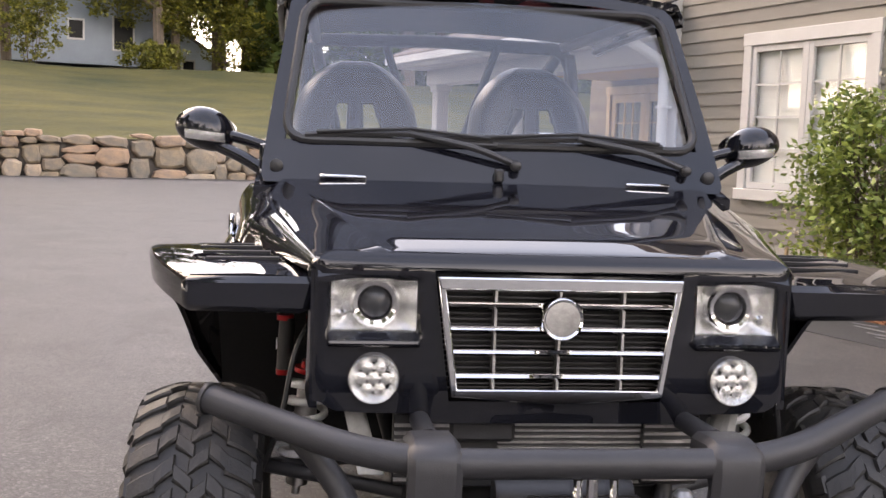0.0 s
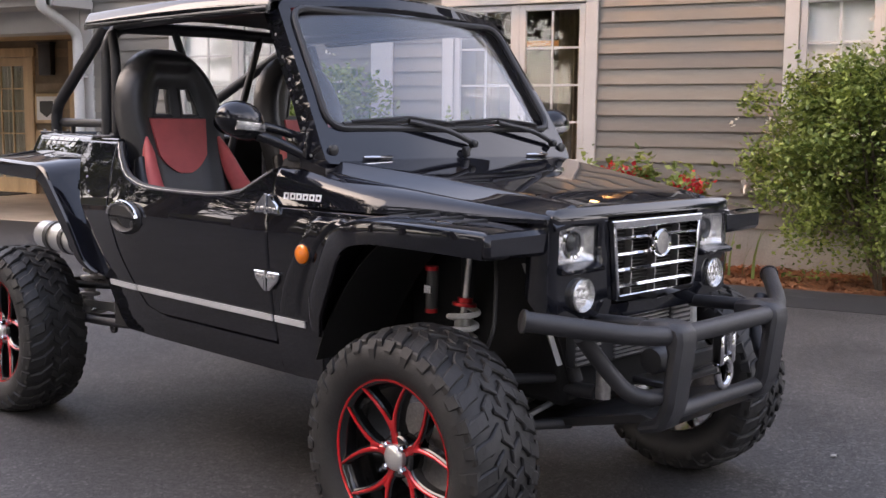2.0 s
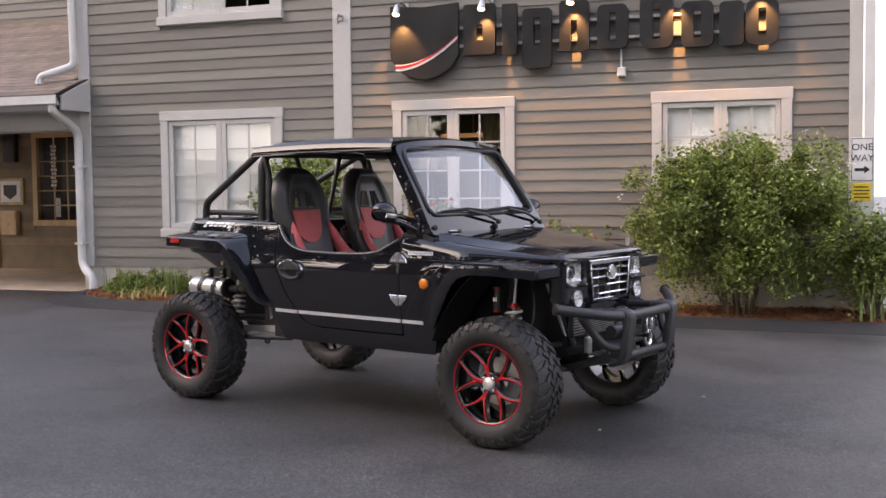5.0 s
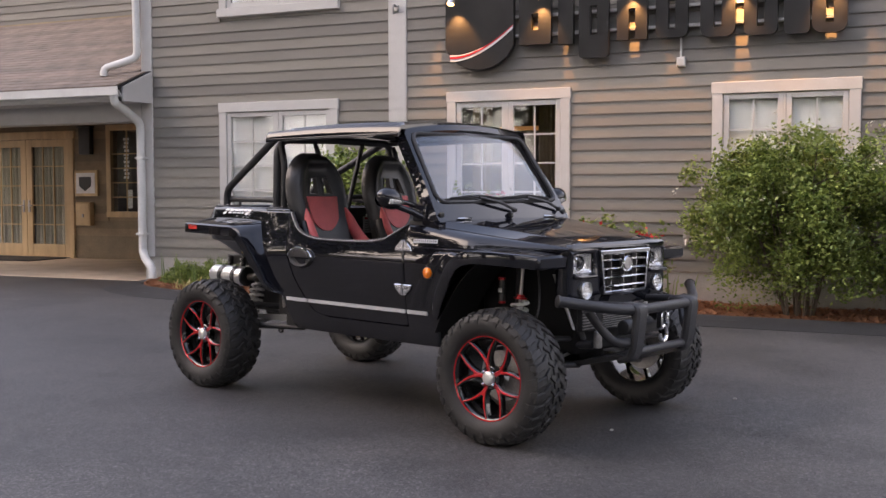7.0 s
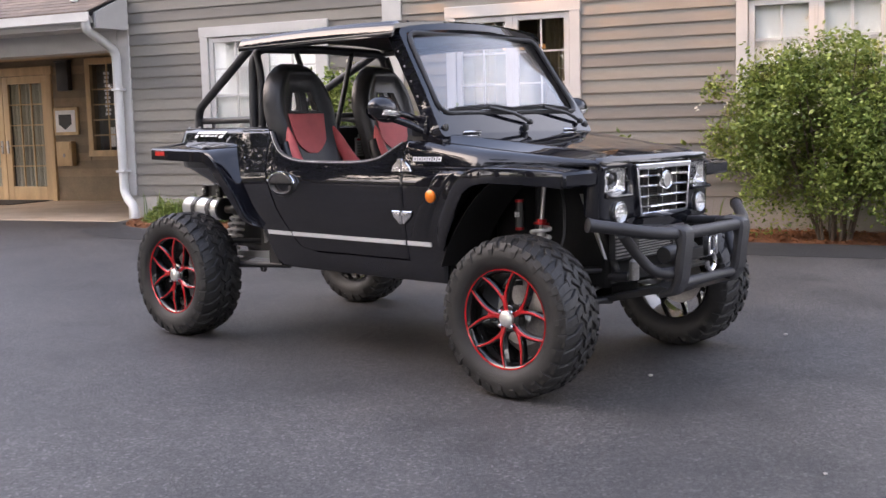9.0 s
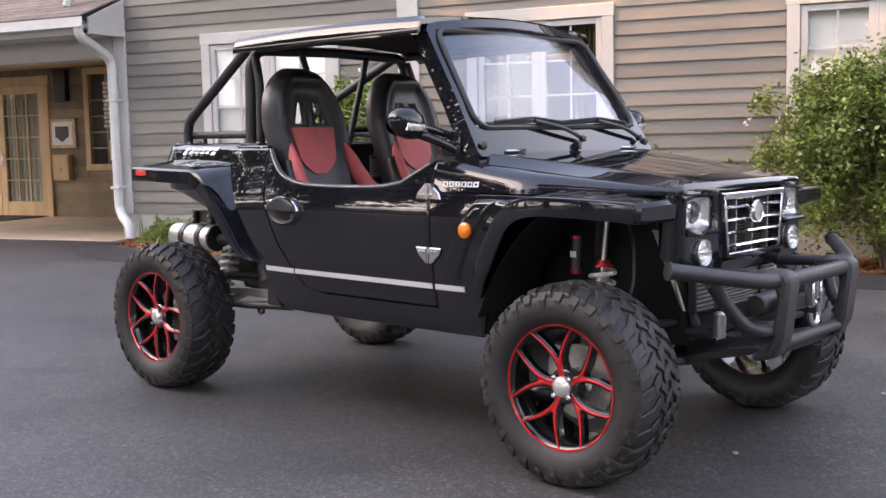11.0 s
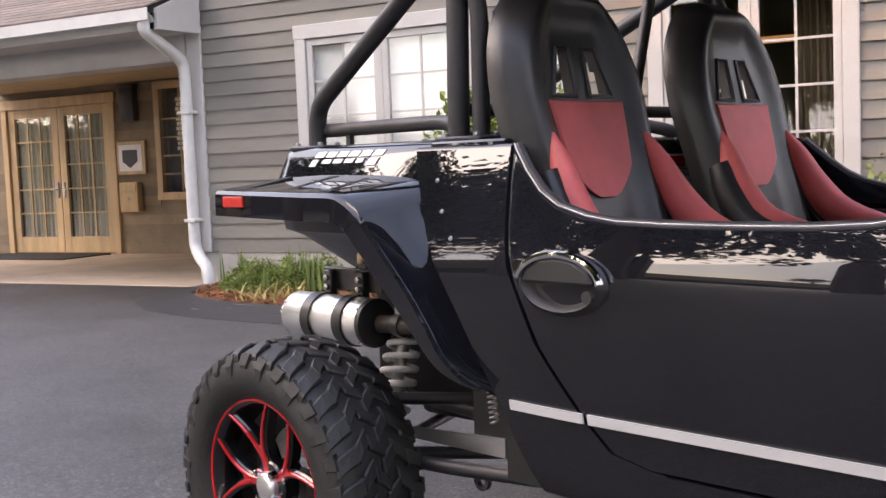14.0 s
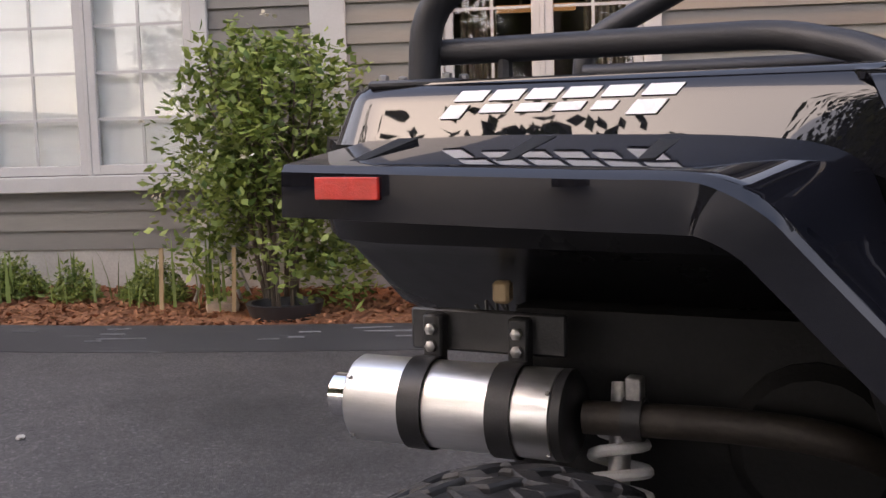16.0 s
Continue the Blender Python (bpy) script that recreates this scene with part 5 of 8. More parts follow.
def parked_car(m, length, width, h, suv, paint, label):
    """Front towards -y."""
    ob = root("parked_car", m, label, "car", "cars parked by the bank")
    L, W = length / 2, width / 2
    belt = h * .6
    hoodz = belt * (.98 if suv else .93)
    st_ = [(-L, .84, .3, .62), (-L + .12, .92, .22, hoodz * .86), (-L * .55, 1.0, .2, hoodz), (-L * .35, 1.0, .2, belt), (L * .5, 1.0, .2, belt + .03), (L - .25, .97, .22, belt + .02), (L - .04, .93, .28, belt * (.98 if suv else .9)), (L, .86, .36, belt * .72)]
    rows = []
    for y, k, z0, z1 in st_:
        w = W * k
        rows.append([(-w * .9, y, z0), (-w, y, z0 + .12), (-w, y, z0 + (z1 - z0) * .62), (-w * .95, y, z1 - .03), (-w * .8, y, z1), (w * .8, y, z1), (w * .95, y, z1 - .03), (w, y, z0 + (z1 - z0) * .62), (w, y, z0 + .12), (w * .9, y, z0)])
    part("body", loft(rows), paint, ob)
    ya, yb, yc, yd = (-L * .42, -L * .08, L * .78, L * .93) if suv else (-L * .4, -L * .05, L * .36, L * .74)
    crown = [(ya, .86, belt - .03, belt), (yb, .72, belt - .03, h - .02), ((yb + yc) / 2, .7, belt - .03, h), (yc, .68, belt - .03, h - .04), (yd, .8, belt - .03, belt + .01)]
    part("cabin", loft([[(-W * .88, y, z0), (-W * (k + .03), y, z1 - .05), (-W * (k - .06), y, z1), (W * (k - .06), y, z1), (W * (k + .03), y, z1 - .05), (W * .88, y, z0)] for y, k, z0, z1 in crown]), paint, ob)
    top = h - .1
    for s in (-1, 1):
        for y0, y1 in (((yb - .18, L * .2), (L * .24, yc - (.3 if suv else .05))) + (((yc - .22, yc + .04),) if suv else ())):
            part("side_window", bm_of([(s * (W * .885 + o), y0 - .1 if y0 < 0 else y0, belt + .02) for o in (0, .012)] + [(s * (W * .885 + o), y1 + .03, belt + .02) for o in (0, .012)] + [(s * (W * .755 + o), y1 - .02, top) for o in (0, .012)] + [(s * (W * .755 + o), y0 + .12, top) for o in (0, .012)], [(1, 3, 5, 7), (0, 2, 4, 6), (0, 1, 3, 2), (2, 3, 5, 4), (4, 5, 7, 6), (6, 7, 1, 0)]), CARGLASS, ob, smooth=False)
        part("mirror", box((s * W * 1.02 - .09, ya + .2, belt), (s * W * 1.02 + .09, ya + .3, belt + .13), .03, 2), paint, ob)
        part("headlight", box((s * W * .68 - .18, -L + .0, hoodz * .66), (s * W * .68 + .16, -L + .2, hoodz * .66 + .15), .04, 2), HEADL, ob)
        part("tail_light", box((s * W * .78 - .1, L - .12, belt * .78), (s * W * .78 + .12, L + .0, belt * .78 + .2), .03, 2), REDLENS, ob)
        for yw in (-L * .63, L * .6):
            part("wheel_arch", moved(lathe([(-.02, .37), (.012, .38), (.012, .3)], 24, "x"), pose(s * (W - .0), yw, .33)), DARK, ob)
            wh = part("wheel", moved(lathe([(-.1, .18), (-.1, .29), (-.07, .325), (.07, .325), (.1, .29), (.1, .18)], 24, "x"), pose(s * (W - .06), yw, .325)), RUBBER, ob)
            part("hubcap", moved(lathe([(s * .09, .2), (s * .11, .17), (s * .115, .05), (s * .12, .02)], 16, "x"), pose(s * (W - .06), yw, .325)), ALU, wh)
    for nm, (y0, z0, k0), (y1, z1, k1), d in (("windscreen", (ya + .03, belt + .03, .78), (yb - .03, h - .07, .64), -1), ("rear_window", (yd - .02, belt + .04, .72), (yc + .02, h - .1, .6), 1)):
        part(nm, bm_of([(-W * k0, y0 + d * .015, z0), (W * k0, y0 + d * .015, z0), (W * k1, y1 + d * .015, z1), (-W * k1, y1 + d * .015, z1), (-W * k0, y0 - d * .02, z0), (W * k0, y0 - d * .02, z0), (W * k1, y1 - d * .02, z1), (-W * k1, y1 - d * .02, z1)], [(0, 1, 2, 3), (4, 5, 6, 7), (0, 1, 5, 4), (1, 2, 6, 5), (2, 3, 7, 6), (3, 0, 4, 7)]), CARGLASS, ob, smooth=False)
    part("grille", box((-W * .4, -L - .012, .47), (W * .4, -L + .08, .6), .02), DARK, ob)
    part("bumper", box((-W * .86, -L - .04, .28), (W * .86, -L + .12, .45), .05, 2), paint, ob)
    part("rear_bumper", box((-W * .86, L - .1, .34), (W * .86, L + .05, .52), .05, 2), paint, ob)
    part("number_plate", box((-.25, -L - .055, .36), (.25, -L - .041, .46)), SIGNRED, ob, smooth=False)
    return ob


SILVER = mat("silver_car_paint", (0.5, 0.52, 0.54), .25, .5, .08, 3, 90, 0, .8)
WHITE = mat("white_car_paint", (0.7, 0.71, 0.72), .25, 0, .06, 3, 90, 0, .8)
CHARCOAL = mat("charcoal_car_paint", (0.03, 0.032, 0.035), .2, .3, .1, 3, 90, 0, .8)
parked_car(pose(10.6, 26.0, 0.078, 0, 0, 4), 4.5, 1.75, 1.4, False, SILVER, "silver sedan parked by the grass bank, facing the lot")
parked_car(pose(13.4, 26.4, 0.078, 0, 0, 184), 4.6, 1.85, 1.66, True, WHITE, "white sport utility car parked beside the porch")
parked_car(pose(16.6, 27.0, 0.078, 0, 0, 180), 4.5, 1.75, 1.42, False, CHARCOAL, "dark charcoal sedan parked beyond the porch")


# ---- the buggy: front towards -y, the camera's side is -x ----
buggy = root("off_road_buggy", pose(0.085, 1.42, 0.009, 0.56, 0, -17.3), "glossy black two-seat off-road buggy with open doors and red trim", "vehicle")
SIDES = (-1, 1)


def side_x(y, z):
    x = lerp_table([(0.412, 0.625), (0.45, 0.64), (0.55, 0.659), (0.66, 0.678), (0.76, 0.69), (0.852, 0.697), (0.872, 0.697), (0.9, 0.6935), (0.96, 0.681), (1.03, 0.662), (1.08, 0.646), (1.13, 0.627)], z)
    t = min(1, max(0, (y - 0.3) / 0.5))
    return x - (0.024 + 0.016 * min(1, max(0, (z - 0.75) / 0.35))) * t * t * (3 - 2 * t)


SEAM = [(0.5, 0.1), (0.508, 0.139), (0.533, 0.253), (0.589, 0.307), (0.72, 0.407), (0.886, 0.478), (1.115, 0.514)]
CUT = [(-0.505, 1.072), (-0.47, 1.055), (-0.426, 1.031), (-0.338, 0.984), (-0.25, 0.968), (-0.157, 0.962), (0.0, 0.96), (0.126, 0.961), (0.22, 0.964), (0.288, 0.973), (0.36, 0.992), (0.41, 1.018), (0.46, 1.06), (0.5, 1.1), (0.51, 1.112)]
ARCH = [(0.39, -0.70), (0.5, -0.72), (0.62, -0.755), (0.72, -0.795), (0.81, -0.845), (0.88, -0.905), (0.92, -0.965), (0.945, -1.04)]
QREAR = [(0.412, 0.45), (0.5, 0.5), (0.614, 0.548), (0.71, 0.6), (0.80, 0.652), (0.87, 0.702), (0.95, 0.745), (1.03, 0.785), (1.118, 0.826)]


def edged(n, e=0.012):
    return [0.0, e * 0.5, e, e * 2] + span(e * 2, 1 - e * 2, n)[1:-1] + [1 - e * 2, 1 - e, 1 - e * 0.5, 1.0]


def tuck(u, v, d=0.004):
    return d if u in (0.0, 1.0) or v in (0.0, 1.0) else 0.0


def door_point(s):
    def f(u, v):
        yf = -0.503
        y = yf + u * 0.95
        for _ in range(6):
            zb = 0.513 + (0.01 if u == 0 else 0)
            z = zb + v * (lerp_table(CUT, y) - zb)
            y = yf + u * (lerp_table(SEAM, z) - 0.002 - yf)
        return (s * (side_x(y, z) - tuck(u, v)), y, z)
    return f


def front_side(s):
    def f(u, v):
        z = 0.412 + v * (0.95 - 0.412)
        y = -0.509 + u * (lerp_table(ARCH, z) + 0.509)
        return (s * (side_x(y, z) - (tuck(u, v) if z > 0.515 or u > 0.5 else 0.0) - 0.02 * max(0, -y - 0.75)), y, z)
    return f


def hood_edge(y):
    return lerp_table([(-1.44, 0.975), (-1.2, 1.0), (-0.9, 1.035), (-0.68, 1.062), (-0.5, 1.07)], y), lerp_table([(-1.44, 0.462), (-1.2, 0.505), (-0.9, 0.56), (-0.68, 0.605), (-0.5, 0.648)], y)


def hood_side(s):
    def f(u, v):
        y = -0.509 + u * (-1.435 + 0.509)
        zt, xt = hood_edge(y)
        xb = lerp_table([(-1.44, 0.478), (-1.05, 0.60), (-0.9, 0.655), (-0.5, 0.682)], y)
        z = 0.953 + v * (zt - 0.953)
        return (s * (xb + (xt - xb) * (0.35 * v + 0.65 * v ** 5) - tuck(u, v, 0.004)), y, z)
    return f


def quarter(s):
    def f(u, v):
        z = 0.412 + v * (1.118 - 0.412)
        a = lerp_table(SEAM, z) + 0.003 if z > 0.512 else 0.138
        y = a + u * (lerp_table(QREAR, z) - a)
        return (s * (side_x(y, z) - (tuck(u, v) if z > 0.515 or u > 0.5 else 0.0)), y, z)
    return f


def sill(s):
    def f(u, v):
        y = -0.509 + u * (0.138 + 0.509)
        z = 0.412 + v * (0.509 - 0.412)
        return (s * (side_x(y, z) - (0.004 if v == 1.0 else 0.0)), y, z)
    return f


for s in SIDES:
    d = part("door", sheet(door_point(s), edged(26), [0, .006, .012, .024, .034, .045, .06, .08, .105, .135, .17, .21] + span(.27, .976, 10) + [.988, .994, 1.0], (-s * 0.035, 0, 0)), PAINT, buggy, "open-topped glossy black door")
    cut = [(s * (side_x(y, z) - 0.018), y, z + 0.001) for y, z in CUT[1:]]
    part("edge_trim", tube(cut, 0.011, 8), PLASTIC, d)
    # thin pale line added for the glint along the rounded door edge
    part("edge_glint", tube([(x + s * 0.015, y, z + 0.004) for x, y, z in cut], 0.0016, 6), STEEL, d)
    part("quarter_panel", sheet(quarter(s), edged(8), [0, .006, .012] + [(z - .412) / .706 for z in (.43, .455, .48, .505, .511, .513, .517, .523, .533, .545, .56, .575, .59, .615, .65, .69, .73, .78, .83, .88, .93, .98, 1.03, 1.07, 1.1)] + [.988, .994, 1.0], (-s * 0.02, 0, 0)), PAINT, buggy)
    part("cowl_side", sheet(front_side(s), edged(8), edged(14), (-s * 0.02, 0, 0)), PAINT, buggy)
    part("hood_side", sheet(hood_side(s), edged(18), [0, 0.03, 0.06, 0.2, 0.35, 0.5, 0.6, 0.68, 0.75, 0.81, 0.86, 0.91, 0.95, 0.975, 1.0], (-s * 0.015, 0, 0)), PAINT, buggy)
    part("sill", sheet(sill(s), edged(10), edged(4, 0.05), (-s * 0.02, 0, 0)), PAINT, buggy)
    part("inner_liner", sheet(lambda u, v: (s * (side_x(-0.68 + 1.1 * u, 0.43 + 0.46 * v) - 0.04), -0.68 + 1.1 * u, 0.43 + 0.46 * v), span(0, 1, 12), span(0, 1, 6), (-s * 0.006, 0, 0)), DARK, buggy)
    # silver stripe in three pieces along the flank
    for y0, y1 in ((-0.66, -0.512), (-0.498, 0.297), (0.309, 0.5)):
        f = lambda u, v: (s * (side_x(y0 + (y1 - y0) * u, 0.584 + 0.02 * v) + 0.006), y0 + (y1 - y0) * u, 0.584 + 0.02 * v)
        part("side_stripe", sheet(f, span(0, 1, 8), [0, 0.5, 1], (-s * 0.005, 0, 0)), STRIPE, buggy, "bright silver stripe")
    # hinges: two triangular cast plates with bolts
    for zc, up in ((0.955, 1), (0.715, -1)):
        hx = side_x(-0.5, zc)
        tri = [(-0.565, zc - 0.03 * up), (-0.435, zc - 0.03 * up), (-0.445, zc - 0.003 * up), (-0.485, zc + 0.032 * up), (-0.515, zc + 0.032 * up), (-0.555, zc - 0.003 * up)]
        hg = part("hinge", prism(tri, "x", s * (hx + 0.001), s * (hx + 0.014), 0.004), CHROME, buggy, "polished triangular hinge")
        for by, bz in ((-0.54, -0.015), (-0.46, -0.015), (-0.5, 0.016), (-0.52, -0.013), (-0.48, -0.013)):
            part("bolt", moved(lathe([(0, 0.006), (s * 0.004, 0.006), (s * 0.006, 0.003)], 8, "x"), pose(s * (hx + 0.013), by, zc + bz * up)), STEEL, hg)
        part("hinge_pin", tube([(s * (hx + 0.012), -0.5, zc - 0.03), (s * (hx + 0.012), -0.5, zc + 0.03)], 0.008, 8), CHROME, hg)
    # oval door handle with a dished cup
    hx = side_x(0.33, 0.85)
    big = Matrix.Translation((0, 0.33, 0.85)) @ Matrix.Diagonal((1, 1.36, 1.12, 1))
    hn = part("door_handle", moved(moved(lathe([(0, 0.0), (s * 0.001, 0.05), (s * 0.012, 0.058), (s * 0.018, 0.066), (s * 0.006, 0.078), (0, 0.08)], 40, "x"), Matrix.Diagonal((1, 1, 0.68, 1))), Matrix.Translation((s * (hx - 0.004), 0, 0)) @ big), PLASTIC, buggy, "oval door handle with bright upper edge")
    part("pull", moved(prism([(-0.063, 0.002), (-0.053, 0.026), (-0.028, 0.042), (0.002, 0.047), (0.032, 0.042), (0.054, 0.026), (0.064, 0.002)], "x", s * (hx + 0.004), s * (hx + 0.02), 0.005), big), PLASTIC, hn)
    arc = [(s * (hx + 0.016), 0.33 + 0.1 * math.cos(a), 0.85 + 0.058 * math.sin(a)) for a in span(0.2, math.pi - 0.1, 16)]
    part("bright_edge", tube(arc, 0.008, 8), CHROME, hn)
    part("lock", moved(lathe([(0, 0.012), (s * 0.006, 0.012)], 12, "x"), pose(s * (hx + 0.012), 0.26, 0.832)), PLASTIC, hn)
    # raised flare between the cowl side and the front wheel arch
    FL = [(0.62, -0.53), (0.66, -0.545), (0.73, -0.584), (0.911, -0.706), (0.935, -0.735)]
    FR = [(0.62, -0.745), (0.73, -0.785), (0.793, -0.813), (0.86, -0.865), (0.919, -0.923), (0.935, -0.95)]
    part("fender_flare", sheet(lambda u, v: (s * (side_x(-0.6, 0.62 + 0.315 * v) + lerp_table([(0, -0.012), (0.03, 0.004), (0.07, 0.013), (0.12, 0.015), (0.46, 0.015), (0.52, 0.009), (0.58, 0.01), (1, 0.022)], u) * (1 if v < 0.94 else 1 - 0.9 * ((v - 0.94) / 0.06) ** 2) * min(1, 0.15 + v * 3)), lerp_table(FL, 0.62 + 0.315 * v) * (1 - u) + lerp_table(FR, 0.62 + 0.315 * v) * u, 0.62 + 0.315 * v), [0, 0.015, 0.03, 0.05, 0.07, 0.09, 0.12, 0.2, 0.3, 0.4, 0.46, 0.49, 0.52, 0.55, 0.58, 0.7, 0.85, 1], span(0, 0.9, 10) + [0.93, 0.95, 0.97, 0.985, 1.0], (-s * 0.012, 0, 0)), PAINT, buggy)
    # amber marker
    mx = side_x(-0.698, 0.823) + 0.014
    mk = part("marker_lamp", moved(lathe([(0, 0.030), (s * 0.012, 0.0285), (s * 0.018, 0.021), (s * 0.021, 0.006)], 24, "x"), pose(s * (mx - 0.002), -0.698, 0.82)), AMBER, buggy, "round amber side marker lamp")
    part("base_ring", moved(lathe([(0, 0.0325), (s * 0.006, 0.0325)], 24, "x"), pose(s * (mx - 0.003), -0.698, 0.82)), PLASTIC, mk)
    # badge forms on the cowl side: a row of plain white bars
    for k in range(6):
        y = -0.562 - k * 0.0275
        form = bmesh.new()
        for ya, yb, za, zc in ((y, y - 0.022, 0.975, 0.9805), (y, y - 0.022, 0.9895, 0.995), (y, y - 0.006, 0.9805, 0.9895), (y - 0.016, y - 0.022, 0.9805, 0.9895)):
            pts = []
            for yy, zz in ((ya, za), (yb, za), (yb, zc), (ya, zc)):
                zt, xt = hood_edge(yy)
                pts.append(hood_side(s)((yy + 0.509) / (-1.435 + 0.509), (zz - 0.953) / (zt - 0.953)))
            add(form, bm_of([(p[0] + s * 0.002, p[1], p[2]) for p in pts] + [(p[0] - s * 0.006, p[1], p[2]) for p in pts], [(0, 1, 2, 3), (4, 5, 6, 7), (0, 1, 5, 4), (1, 2, 6, 5), (2, 3, 7, 6), (3, 0, 4, 7)]))
        part("badge_form", form, DECAL, buggy, "plain white badge form", smooth=False)

# hood: raised middle, sloped shoulders, rolled front edge


def hood_point(u, v):
    x1 = 2 * u - 1
    y = -0.64 - v * (1.452 - 0.64)
    ze, w = hood_edge(y)
    b = abs(x1)
    crease = 0.93 - 0.20 * v
    a = b / 0.71 * crease if b < 0.71 else crease + (b - 0.71) / 0.29 * (1 - crease)
    x1 = math.copysign(a, x1)
    side = lerp_table([(0.0, 1.0), (0.69, 0.98), (0.71, 0.94), (0.73, 0.86), (0.98, 0.06), (1.0, 0.0)], b)
    fall = max(0, v - 0.35)
    z = ze + 0.006 * (1 - a * a) + side * (0.032 - 0.03 * fall * fall)
    if v > 0.84 and b < 0.71:
        z -= 0.09 * (v - 0.84) * min(1, (0.71 - b) / 0.05)
    if v > 0.965:
        z -= (v - 0.965) * 0.9
    return (x1 * w, y, z)


HU = [0.0, 0.004, 0.01, 0.06, 0.11, 0.133, 0.139, 0.145, 0.15, 0.156, 0.17]
HU = HU + span(0.2, 0.8, 12) + [1 - u for u in reversed(HU)]
hood = part("hood", sheet(hood_point, HU, span(0, 0.93, 20) + [0.955, 0.966, 0.975, 0.99, 1.0], (0, 0.0, -0.012)), PAINT, buggy, "glossy black hood with raised middle")
for s in SIDES:
    part("hood_hinge", box((s * 0.4 - 0.06, -0.70, 1.098), (s * 0.4 + 0.06, -0.678, 1.108), 0.004), CHROME, hood)

# nose panel with real openings for lamps and grille
NXH = [0.0, 0.2, 0.246, 0.266, 0.274, 0.36, 0.425, 0.436, 0.444, 0.455, 0.468, 0.475]
gw = lambda z: 0.207 + (z - 0.722) * (0.238 - 0.207) / (0.95 - 0.722)
NX = [-x for x in reversed(NXH[1:])] + NXH
NZ = [0.665, 0.672, 0.68, 0.7, 0.71, 0.735, 0.78, 0.82, 0.83, 0.838, 0.89, 0.935, 0.943, 0.95, 0.962, 0.97, 0.98, 0.988, 0.992]


def nose_y(x, z):
    a = abs(x) / 0.475
    edge = max(0, (abs(x) - 0.45) / 0.025, (z - 0.962) / 0.03)
    lamp = max(abs(abs(x) - 0.355) / 0.081, abs(z - 0.89) / 0.053)
    dip = 0.007 * max(0, 1 - abs(lamp - 1) / 0.1)
    return dip - 1.464 + 0.02 * a ** 4 + 0.018 * edge ** 2 + 0.06 * max(0, 0.73 - z) * 3 * (0.3 + 0.7 * (1 - a))


def nose_point(u, v):
    x, z = abs(u), v
    for cx, cz, r, up in ((0.425, 0.942, 0.05, 1), (0.405, 0.735, 0.07, -1)):
        dx, dz = (x - cx) / r, (z - cz) / r * up
        if dx > 0 and dz > 0:
            k = max(dx, dz) / math.hypot(dx, dz)
            x, z = cx + dx * k * r, cz + up * dz * k * r
    if x <= 0.246 and 0.705 < v < 0.97:
        x *= (gw(v) + 0.003) / 0.246
    if v < 0.7 and x > 0.25:
        z += 0.02 * (0.7 - v) / 0.035
    return (math.copysign(x, u), nose_y(x, z), z)


def nose_skip(i, j):
    xc, zc = abs(NX[i] + NX[i + 1]) / 2, (NZ[j] + NZ[j + 1]) / 2
    return (0.274 < xc < 0.436 and 0.838 < zc < 0.943) or (xc < 0.246 and 0.71 < zc < 0.962)


